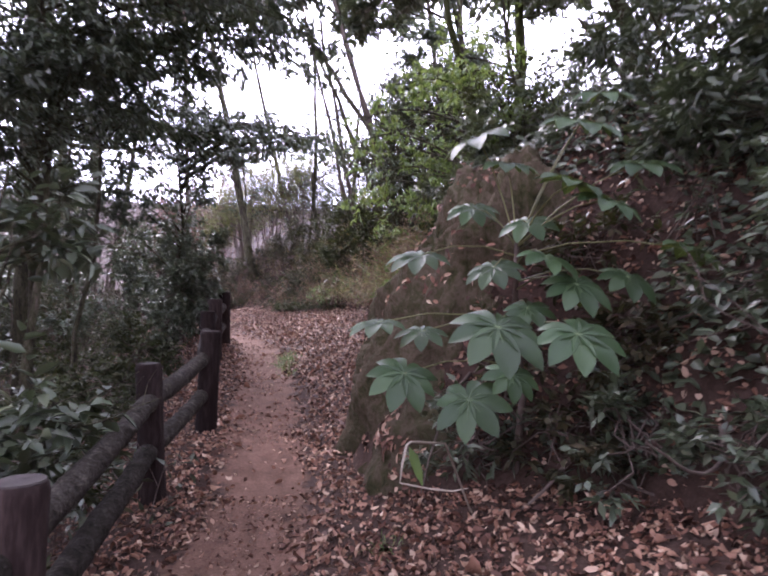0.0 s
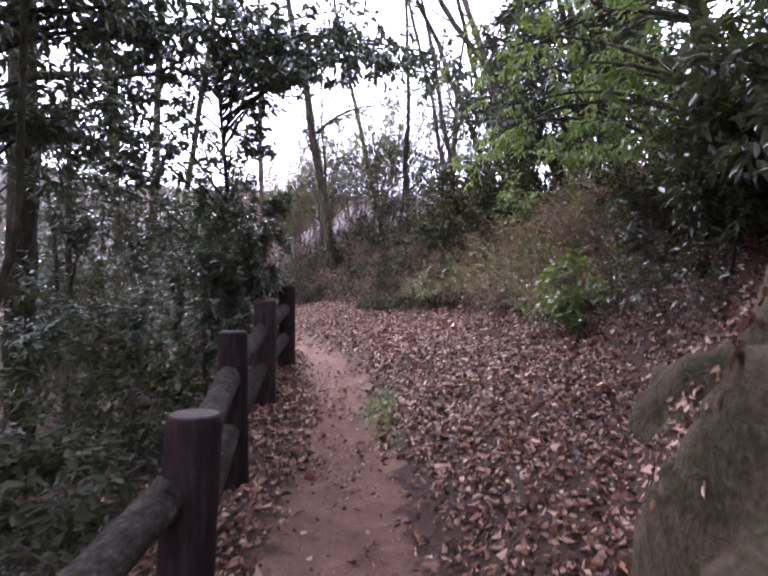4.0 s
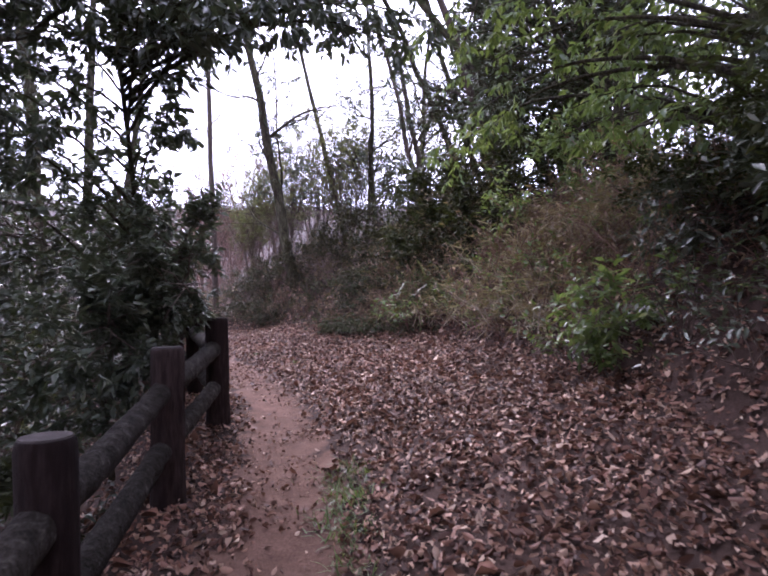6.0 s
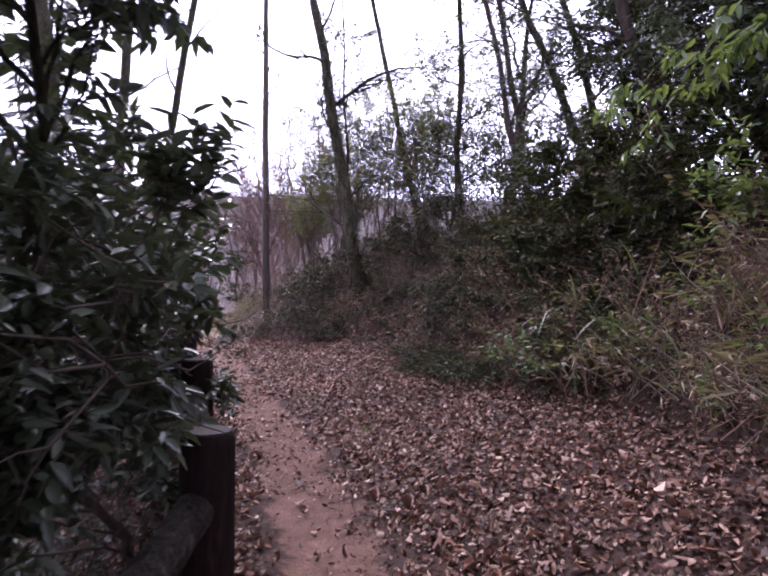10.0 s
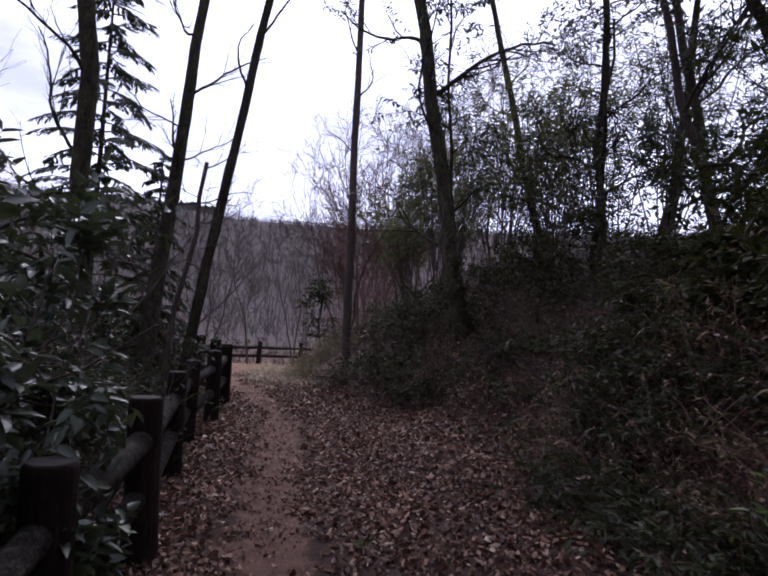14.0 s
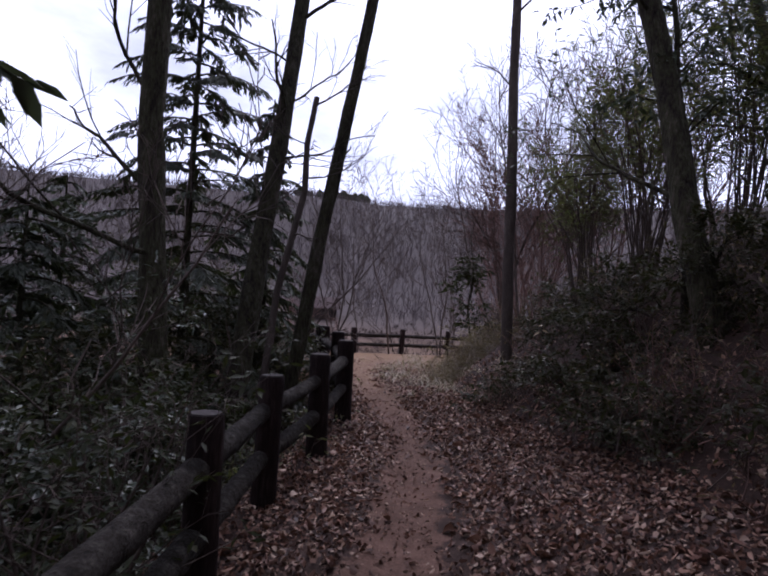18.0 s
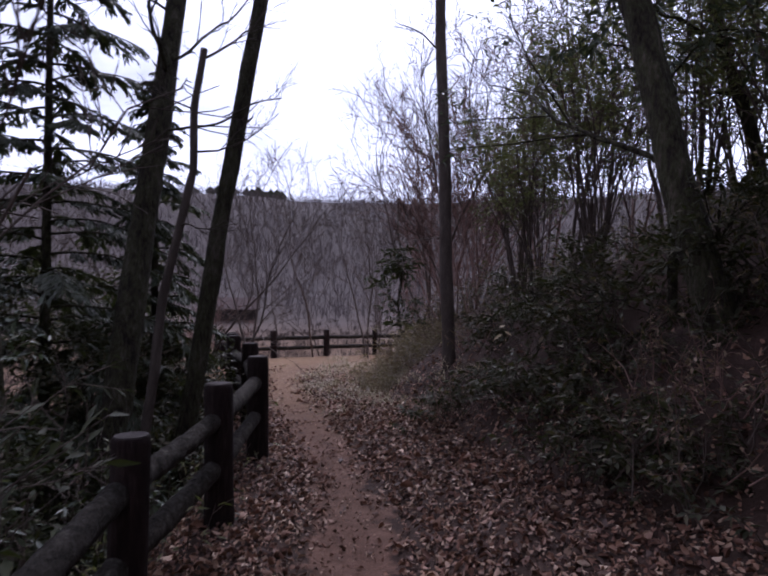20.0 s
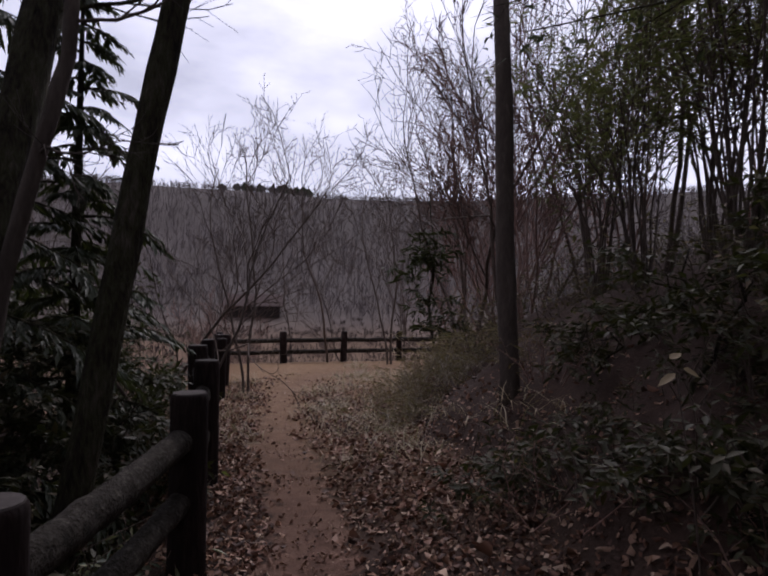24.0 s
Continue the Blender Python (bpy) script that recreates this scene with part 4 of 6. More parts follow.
bough_plant("green_shrub", "bright green leafy shrub on the bank", (0.8, 12.6), [((0.6, 12.5, 3.2), (0.8, 0.8, 0.7)), ((1.3, 13.0, 3.9), (0.9, 0.9, 0.7)), ((0.1, 13.4, 2.9), (0.6, 0.6, 0.5)), ((1.5, 11.6, 2.9), (0.8, 0.8, 0.7)), ((2.2, 12.4, 3.4), (1.0, 1.0, 0.9))], GREEN, (0.095, 0.04), 131, 130, 8, TWIG, 0.03, False, "shrub", "green shrubs")
bough_plant("green_shrub", "bright green low shrub at the foot of the bank", (0.35, 9.35), [((0.2, 9.25, 1.8), (0.4, 0.4, 0.4)), ((0.5, 9.6, 1.6), (0.4, 0.4, 0.35))], GREEN, (0.08, 0.035), 132, 80, 8, TWIG, 0.015, False, "shrub", "green shrubs")
def bank_evergreen(k, base, blobs, tw, gap, leaf=GLOSSY):
    bough_plant("evergreen_tree", "dark broad-leaved evergreen in the shade of the bank", base, blobs, leaf, (0.105, 0.038), 140 + k, tw, 8, BARK, 0.05, False, "tree", "evergreens on the bank", gaps=gap)


bank_evergreen(0, (0.4, 15.0), [((0.4, 14.6, 3.3), (1.0, 1.0, 0.9)), ((-0.5, 15.9, 3.1), (0.9, 0.9, 0.8)), ((1.3, 14.0, 4.0), (1.0, 1.0, 1.0)), ((1.6, 13.2, 3.2), (1.0, 1.0, 0.9)), ((0.2, 14.2, 2.3), (0.7, 0.7, 0.6))], 140, 0.1)
bank_evergreen(1, (0.2, 17.0), [((0.5, 16.4, 4.2), (1.1, 1.0, 0.9)), ((-0.7, 17.6, 4.4), (1.0, 0.8, 0.8)), ((1.2, 17.0, 3.2), (1.2, 1.2, 1.0)), ((0.2, 18.2, 5.6), (1.1, 1.0, 0.9))], 120, 0.25)
# The next two trees take the leaf colour darkened for shade.
bank_evergreen(2, (-0.9, 15.2), [((-1.2, 15.0, 3.3), (0.7, 0.7, 0.7)), ((-1.6, 16.0, 3.9), (0.8, 0.8, 0.7)), ((-0.9, 14.7, 4.1), (0.7, 0.7, 0.7)), ((-0.6, 14.0, 3.0), (0.7, 0.7, 0.8)), ((-1.55, 15.5, 2.6), (0.5, 0.6, 0.5)), ((-0.2, 13.5, 3.4), (0.7, 0.7, 0.7))], 90, 0.55, SHADED_GREEN)
bank_evergreen(7, (-0.4, 14.9), [((-1.2, 14.6, 2.75), (0.55, 0.6, 0.55)), ((-0.6, 14.2, 2.9), (0.6, 0.6, 0.6)), ((-1.3, 15.6, 2.9), (0.6, 0.7, 0.6)), ((0.0, 14.5, 3.5), (0.8, 0.7, 0.6)), ((-0.7, 14.9, 3.7), (0.8, 0.8, 0.6)), ((-0.2, 13.6, 2.8), (0.6, 0.6, 0.6)), ((0.6, 13.8, 4.0), (0.8, 0.8, 0.7))], 190, 0.24, SHADED_GREEN)
bank_evergreen(3, (-2.5, 19.6), [((-2.9, 19.7, 4.2), (0.8, 0.8, 0.8)), ((-2.2, 19.4, 5.4), (0.9, 0.8, 0.8)), ((-3.0, 20.4, 5.8), (0.8, 0.8, 0.9)), ((-1.6, 18.8, 4.6), (0.8, 0.8, 0.8)), ((-1.8, 20.0, 3.4), (1.0, 1.0, 0.8)), ((-2.4, 20.2, 7.2), (0.9, 0.9, 0.9))], 80, 0.5)
bank_evergreen(4, (-1.0, 21.5), [((-1.0, 21.5, 4.2), (1.2, 1.2, 1.1)), ((0.4, 20.4, 4.0), (1.2, 1.2, 1.2)), ((-0.2, 21.0, 6.0), (1.3, 1.2, 1.0)), ((1.6, 19.4, 4.6), (1.3, 1.3, 1.3))], 110, 0.3)
bank_evergreen(5, (2.8, 5.6), [((1.2, 8.2, 2.7), (0.7, 0.7, 0.6)), ((1.15, 9.3, 2.4), (0.6, 0.8, 0.6)), ((1.6, 7.4, 3.4), (0.8, 0.8, 0.6)), ((2.3, 5.4, 3.9), (0.9, 1.0, 0.7)), ((2.9, 6.6, 4.4), (1.1, 1.1, 1.0)), ((2.0, 4.2, 3.5), (0.7, 0.7, 0.6)), ((3.0, 4.4, 4.6), (1.1, 1.1, 1.0)), ((2.5, 3.9, 3.2), (0.7, 0.7, 0.6))], 160, 0.3)
bank_evergreen(6, (2.6, 2.6), [((2.4, 2.8, 2.7), (0.7, 0.8, 0.7)), ((2.9, 3.4, 3.6), (0.9, 0.9, 0.8)), ((2.5, 1.6, 3.0), (0.8, 0.8, 0.8)), ((2.0, 3.4, 2.6), (0.5, 0.5, 0.5)), ((1.9, 2.4, 1.9), (0.45, 0.5, 0.5))], 110, 0.2)


CANOPY = (0.15, 0.065)
# Two crowns added mostly above the view, to darken the foreground.
bough_plant("canopy_tree", "evergreen crown mostly out of view, added to shade the rock and path", (4.0, 8.4), [((2.6, 6.5, 7.4), (1.7, 1.6, 0.7)), ((3.2, 9.6, 7.0), (1.6, 1.6, 0.8)), ((0.4, 7.0, 8.2), (1.8, 1.7, 0.6)), ((-0.4, 4.4, 8.0), (1.8, 1.7, 0.6)), ((1.4, 4.6, 8.2), (1.8, 1.7, 0.6))], GLOSSY, (0.17, 0.075), 158, 260, 9, BARK, 0.16, False, "tree", "canopy trees", (2.4, 7.4, 8.4), 0.05)
bough_plant("canopy_tree", "evergreen crown mostly out of view, added to shade the slope behind the fence", (-6.4, 5.4), [((-3.4, 6.6, 7.6), (1.7, 1.6, 0.6)), ((-5.0, 4.4, 7.4), (1.7, 1.7, 0.8)), ((-2.4, 4.8, 8.2), (1.7, 1.7, 0.6)), ((-5.6, 7.4, 7.6), (1.7, 1.6, 0.8)), ((-4.4, 2.0, 7.4), (1.8, 1.7, 0.8))], GLOSSY, (0.17, 0.075), 159, 260, 9, BARK, 0.16, False, "tree", "canopy trees", (-4.8, 5.4, 8.4), 0.05)
# Boughs set mostly above the view so that the near path gets less light.
bough_plant("canopy_tree", "tall evergreen behind the fence, boughs added overhead to shade the path", (-5.2, 3.2), [((-3.0, 3.5, 6.4), (1.9, 1.8, 0.7)), ((-1.5, 5.5, 6.8), (1.7, 1.7, 0.6)), ((-3.5, 0.5, 6.1), (1.9, 1.9, 0.8)), ((-1.2, 2.0, 6.9), (1.9, 1.9, 0.6)), ((-2.4, 7.8, 7.0), (1.6, 1.4, 0.6)), ((-1.2, -2.6, 6.4), (2.1, 2.0, 0.8)), ((-4.6, 6.2, 6.6), (1.7, 1.6, 0.8)), ((-4.4, -3.0, 5.0), (2.0, 2.0, 1.2))], GLOSSY, CANOPY, 160, 260, 9, BARK, 0.16, False, "tree", "canopy trees", (-4.0, 3.0, 7.4), 0.1)
bough_plant("canopy_tree", "tall evergreen on the bank, boughs added overhead to shade the path", (3.6, 3.6), [((1.9, 4.5, 6.4), (1.8, 1.7, 0.8)), ((0.8, 2.0, 6.7), (1.9, 1.8, 0.7)), ((2.4, 0.0, 6.2), (1.9, 1.9, 0.8)), ((0.7, 6.8, 7.0), (1.7, 1.5, 0.6)), ((2.8, 8.0, 6.6), (1.7, 1.6, 0.8)), ((1.8, -3.4, 5.8), (2.1, 2.0, 1.0)), ((3.4, 2.4, 4.6), (1.2, 1.4, 1.0)), ((4.2, 6.4, 5.4), (1.5, 1.6, 1.2))], GLOSSY, CANOPY, 161, 260, 9, BARK, 0.16, False, "tree", "canopy trees", (2.6, 3.4, 7.4), 0.1)
bough_plant("canopy_tree", "tall evergreen leaning out from the wooded bank", (2.2, 15.0), [((1.4, 12.9, 7.0), (1.5, 1.6, 0.9)), ((1.4, 15.2, 6.2), (1.5, 1.6, 1.1)), ((2.6, 13.4, 5.4), (1.6, 1.6, 1.4)), ((0.6, 17.4, 7.4), (1.5, 1.5, 1.0)), ((2.8, 16.8, 5.0), (1.6, 1.8, 1.5))], GLOSSY, CANOPY, 162, 330, 9, BARK, 0.12, False, "tree", "canopy trees", (0.8, 15.0, 8.0), 0.15)
bough_plant("canopy_tree", "tall evergreen standing behind the oak on the bank", (-1.5, 22.6), [((-1.6, 20.6, 8.6), (1.6, 1.5, 1.0)), ((-0.6, 19.0, 7.0), (1.4, 1.4, 1.1)), ((0.4, 21.6, 7.6), (1.8, 1.6, 1.3)), ((-1.8, 23.4, 6.2), (1.8, 1.6, 1.4)), ((1.8, 21.0, 5.8), (1.8, 1.8, 1.6))], GLOSSY, (0.12, 0.045), 163, 120, 6, BARK, 0.12, False, "tree", "canopy trees", (-0.8, 21.5, 9.5), 0.35)


spray_tree("evergreen_tree", "leafy evergreen arching high over the fence and the path", (-3.4, 5.4), (-3.2, 5.6, 5.6), 0.05,
           [((-2.6, 5.1, 3.9), (0.5, 0.5, 0.4), 6), ((-2.6, 5.6, 4.3), (0.5, 0.5, 0.4), 5), ((-2.6, 6.2, 4.1), (0.6, 0.5, 0.4), 6), ((-2.2, 7.0, 4.6), (0.6, 0.5, 0.35), 5), ((-1.6, 7.5, 5.0), (0.6, 0.5, 0.35), 5), ((-3.4, 5.0, 3.4), (0.6, 0.6, 0.6), 6), ((-4.0, 5.8, 3.4), (0.7, 0.7, 0.6), 5)], GLOSSY, (0.09, 0.036), 180)
spray_tree("holly_tree", "slim evergreen with thin leaf sprays beside the oak", (-4.5, 19.5), (-5.0, 19.9, 9.6), 0.04,
           [((-5.6, 20.0, 6.6), (0.6, 0.6, 0.7), 4), ((-4.6, 20.2, 6.2), (0.7, 0.7, 0.7), 4), ((-4.8, 19.8, 7.6), (0.8, 0.7, 0.6), 4), ((-3.9, 20.0, 5.2), (0.6, 0.6, 0.6), 3), ((-5.4, 19.8, 5.2), (0.6, 0.5, 0.4), 2)], GLOSSY, (0.10, 0.036), 177, dense=4.0, per=5)
spray_tree("evergreen_tree", "slender evergreen with thin leafy sprays over the path", (-3.3, 6.4), (-3.2, 6.6, 5.4), 0.035,
           [((-2.9, 6.4, 3.8), (0.6, 0.6, 0.4), 4), ((-1.9, 7.2, 4.4), (0.7, 0.6, 0.3), 4), ((-0.6, 7.6, 4.6), (0.7, 0.6, 0.3), 4)], GLOSSY, (0.09, 0.036), 181)
spray_tree("evergreen_tree", "slender leafy tree on the bank with drooping green sprays", (1.9, 7.6), (1.6, 7.8, 5.8), 0.06,
           [((1.0, 7.4, 4.4), (0.7, 0.7, 0.4), 4), ((1.9, 6.8, 4.0), (0.7, 0.7, 0.5), 5), ((0.5, 8.4, 4.7), (0.7, 0.7, 0.35), 4), ((2.5, 7.8, 4.1), (0.8, 0.8, 0.6), 5)], GREEN, (0.10, 0.045), 182, dense=3.6)
spray_tree("evergreen_tree", "small evergreen with a few dark sprays over the fence", (-6.4, 13.2), (-6.1, 13.3, 3.5), 0.02,
           [((-5.2, 13.6, 3.1), (0.15, 0.15, 0.1), 2), ((-5.7, 13.2, 3.2), (0.2, 0.2, 0.2), 1)], GLOSSY, (0.11, 0.045), 188, dense=3.0, per=5)
spray_tree("evergreen_tree", "upright young evergreen with drooping leaves at the clearing", (-9.5, 25.2), (-9.6, 25.1, 4.4), 0.03,
           [((-9.6, 25.1, 2.6), (0.6, 0.6, 0.8), 4), ((-9.6, 25.1, 3.7), (0.4, 0.4, 0.6), 4)], SHADED_GREEN, (0.15, 0.04), 189, dense=4.0, per=5, hang=0.15)
# Leaf colour darkened here as well, for the shade above the bank.
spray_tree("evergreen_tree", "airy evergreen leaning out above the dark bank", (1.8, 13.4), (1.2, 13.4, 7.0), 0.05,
           [((0.35, 14.2, 4.9), (0.8, 0.7, 0.6), 5), ((0.7, 13.6, 4.2), (0.7, 0.7, 0.6), 5), ((1.3, 14.3, 5.4), (0.8, 0.8, 0.6), 5), ((0.0, 15.4, 5.0), (0.8, 0.8, 0.7), 5), ((-0.8, 16.0, 5.4), (0.7, 0.7, 0.7), 4)], SHADED_GREEN, (0.10, 0.032), 178, dense=6.0, oval=False)
# Leaf chosen by position: dark copies stand for shade, withered brown is its own.
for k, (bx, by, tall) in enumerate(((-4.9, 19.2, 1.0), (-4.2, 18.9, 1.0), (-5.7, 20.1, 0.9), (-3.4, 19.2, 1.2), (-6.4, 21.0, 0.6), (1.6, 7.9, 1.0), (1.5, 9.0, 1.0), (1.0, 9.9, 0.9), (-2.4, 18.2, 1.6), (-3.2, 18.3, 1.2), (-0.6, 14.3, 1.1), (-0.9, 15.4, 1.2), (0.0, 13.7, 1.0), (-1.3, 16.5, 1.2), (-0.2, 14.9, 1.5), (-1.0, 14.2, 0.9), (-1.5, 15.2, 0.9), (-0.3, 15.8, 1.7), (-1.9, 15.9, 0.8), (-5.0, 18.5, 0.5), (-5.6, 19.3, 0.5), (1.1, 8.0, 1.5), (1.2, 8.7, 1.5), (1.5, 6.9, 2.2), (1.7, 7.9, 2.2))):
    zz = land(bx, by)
    bough_plant("bank_shrub", "dense shrub crowding the foot of the bank, most with shade-darkened leaves", (bx, by), [((bx, by, zz + tall * 0.7), (0.6, 0.6, tall * 0.45)), ((bx + 0.3, by + 0.3, zz + tall * 0.4), (0.6, 0.6, tall * 0.4)), ((bx + 0.5, by + 0.1, zz + tall * 0.95), (0.55, 0.55, tall * 0.35))], SHADED_GREEN if by < 12 else SHADED_BROWN if k % 3 == 0 or by > 15.3 else BRACKEN, (0.07, 0.026), 190 + k, 80 if by > 17 else 140, 8, BARK, 0.018, False, "shrub", "dark shrubs on the bank", gaps=0.08)
# Both leaf colours used here have the slope's shade painted in.
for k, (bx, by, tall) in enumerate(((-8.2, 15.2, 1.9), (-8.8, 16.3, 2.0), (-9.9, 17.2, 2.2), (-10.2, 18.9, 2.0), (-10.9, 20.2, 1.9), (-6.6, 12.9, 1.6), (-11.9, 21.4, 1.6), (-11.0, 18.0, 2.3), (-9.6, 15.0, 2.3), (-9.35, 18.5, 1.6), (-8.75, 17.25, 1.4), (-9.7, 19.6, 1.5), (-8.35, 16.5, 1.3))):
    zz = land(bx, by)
    bough_plant("slope_shrub", "dense evergreen shrub on the slope below the fence, coloured for shade", (bx, by), [((bx, by, zz + tall * 0.7), (0.8, 0.8, tall * 0.4)), ((bx + 0.4, by + 0.2, zz + tall * 0.4), (0.8, 0.8, tall * 0.4)), ((bx - 0.4, by - 0.3, zz + tall * 0.9), (0.6, 0.6, tall * 0.3))], SHADED_BROWN if k % 2 else SHADED_GREEN, (0.085, 0.034), 210 + k, 110, 8, BARK, 0.03, False, "shrub", "shrubs below the fence", gaps=0.12)
# Every third one takes the brown leaf with shade in its colour.
for k, (bx, by) in enumerate(((1.35, 3.25), (1.75, 2.85), (1.9, 3.5), (1.15, 3.65), (2.1, 2.4), (1.6, 2.3), (0.75, 3.6), (2.0, 1.7), (0.5, 3.45), (0.95, 3.3), (1.2, 2.95), (1.5, 2.6))):
    zz = land(bx, by)
    bough_plant("bank_shrub", "low dark leafy growth on the shaded earth bank", (bx, by), [((bx, by - 0.05, zz + 0.3), (0.38, 0.34, 0.3)), ((bx + 0.25, by + 0.1, zz + 0.35), (0.35, 0.35, 0.3))], GLOSSY if k % 3 else SHADED_BROWN, (0.075, 0.034), 230 + k, 70, 7, TWIG, 0.012, False, "shrub", "growth on the earth bank", gaps=0.2)
# The second tree has shade painted into its leaf colour.
for k, (base, blobs) in enumerate((((-10.4, 15.8), [((-9.7, 15.4, 2.4), (1.0, 1.0, 0.9)), ((-10.6, 16.2, 2.8), (1.1, 1.1, 1.0)), ((-11.2, 17.4, 2.6), (1.1, 1.1, 1.0)), ((-10.8, 14.8, 2.2), (1.0, 1.0, 1.0)), ((-9.6, 14.2, 1.6), (1.0, 1.0, 0.9)), ((-10.4, 16.4, 1.0), (1.2, 1.2, 0.9))]),
                                     ((-12.6, 20.6), [((-12.0, 19.8, 2.4), (1.1, 1.1, 1.0)), ((-12.9, 21.0, 2.7), (1.1, 1.1, 1.0)), ((-13.6, 20.0, 2.6), (1.2, 1.2, 1.1)), ((-12.4, 20.6, 1.1), (1.2, 1.2, 0.9)), ((-12.6, 18.6, 2.4), (1.2, 1.2, 1.1)), ((-14.4, 21.6, 2.2), (1.2, 1.2, 1.0))]))):
    bough_plant("evergreen_tree", "small dark evergreen tree on the slope below the fence", base, blobs, SHADED_BROWN if k else GLOSSY, (0.10, 0.04), 187 + k, 170, 8, BARK, 0.05, False, "tree", "evergreens below the fence", gaps=0.25)
bough_plant("evergreen_tree", "dense dark evergreen drooping low over the bank", (2.3, 7.0), [((1.0, 6.7, 2.7), (0.6, 0.7, 0.6)), ((1.2, 7.6, 2.9), (0.65, 0.7, 0.6)), ((1.35, 8.4, 2.9), (0.65, 0.7, 0.6)), ((1.6, 7.2, 3.6), (0.8, 0.9, 0.6)), ((1.9, 8.4, 3.7), (0.9, 0.9, 0.7)), ((1.3, 6.0, 3.3), (0.6, 0.7, 0.5)), ((2.1, 6.4, 3.0), (0.8, 0.8, 0.7))], GLOSSY, (0.10, 0.042), 186, 150, 8, BARK, 0.05, True, "tree", "evergreens on the bank", gaps=0.3)
bough_plant("evergreen_tree", "thin evergreen with airy sprays above the bank", (1.4, 15.6), [((0.5, 15.0, 5.0), (0.9, 0.8, 0.6)), ((0.35, 13.5, 4.6), (0.8, 0.7, 0.5)), ((0.2, 14.2, 5.5), (0.8, 0.7, 0.5)), ((-0.5, 15.6, 5.6), (0.9, 0.8, 0.6)), ((1.2, 14.0, 4.8), (0.9, 0.9, 0.7)), ((-1.3, 17.0, 6.0), (0.9, 0.9, 0.7)), ((1.0, 16.0, 6.2), (1.0, 1.0, 0.8)), ((0.2, 17.6, 6.6), (1.0, 1.0, 0.8))], GLOSSY, (0.085, 0.032), 183, 110, 7, BARK, 0.05, False, "tree", "evergreens on the bank", gaps=0.35)
for k, (bx, by, tall) in enumerate(((-5.9, 2.6, 2.0), (-7.4, 4.8, 2.4), (-6.6, 6.8, 2.2), (-8.8, 3.2, 2.6), (-8.4, 8.0, 2.4), (-5.4, 4.6, 1.8), (-10.4, 6.2, 3.0), (-4.6, 1.2, 1.6), (-9.6, 10.2, 2.6), (-6.0, 8.6, 2.0), (-4.9, 0.0, 1.8))):
    zz = land(bx, by)
    bough_plant("slope_shrub", "dark leafy shrub on the slope below the fence", (bx, by), [((bx, by, zz + tall * 0.7), (1.0, 1.0, tall * 0.4)), ((bx + 0.5, by + 0.3, zz + tall * 0.4), (1.0, 1.0, tall * 0.4)), ((bx - 0.5, by - 0.4, zz + tall * 0.5), (0.9, 0.9, tall * 0.4))], GLOSSY, (0.13, 0.055), 250 + k, 75, 7, BARK, 0.03, False, "shrub", "shrubs below the fence", gaps=0.15)
for k, (base, blobs) in enumerate((((-9.8, 4.4), [((-9.2, 4.0, 1.6), (1.6, 1.6, 1.3)), ((-10.4, 6.0, 2.4), (1.7, 1.7, 1.4)), ((-8.6, 6.4, 3.2), (1.5, 1.5, 1.2)), ((-11.2, 3.2, 3.0), (1.7, 1.7, 1.4)), ((-9.6, 2.0, 2.6), (1.6, 1.6, 1.4)), ((-9.8, 4.6, 4.4), (1.6, 1.6, 1.2)), ((-10.6, 7.6, 0.6), (1.6, 1.6, 1.2))]),
                                     ((-10.6, 11.4), [((-9.8, 10.6, 1.6), (1.6, 1.6, 1.3)), ((-11.0, 12.4, 2.4), (1.7, 1.7, 1.4)), ((-9.4, 12.6, 1.4), (1.3, 1.3, 1.1)), ((-11.8, 10.2, 3.0), (1.7, 1.7, 1.4)), ((-10.2, 9.0, 2.6), (1.6, 1.6, 1.4)), ((-12.4, 13.6, 1.4), (1.6, 1.6, 1.3)), ((-7.6, 8.8, 1.2), (1.2, 1.2, 1.0))]))):
    bough_plant("evergreen_tree", "leafy evergreen tree low on the slope below the fence", base, blobs, GLOSSY, (0.17, 0.075), 270 + k, 150, 7, BARK, 0.08, False, "tree", "evergreens below the fence", gaps=0.22)
# Unseen crowns, added only to hold sun and sky light off the ground.
HIGH = (0.34, 0.17)
bough_plant("canopy_tree", "unseen high evergreen crown added above the bend to block light", (3.6, 17.0), [((-2.6, 16.2, 11.6), (2.2, 1.8, 0.8)), ((-0.4, 18.4, 11.6), (2.2, 2.0, 1.0)), ((-4.4, 15.5, 11.6), (1.5, 1.6, 0.8)), ((1.8, 16.4, 10.8), (2.2, 2.2, 1.2))], GLOSSY, HIGH, 184, 240, 8, BARK, 0.16, False, "tree", "canopy trees", (1.6, 17.2, 12.6), 0.1)
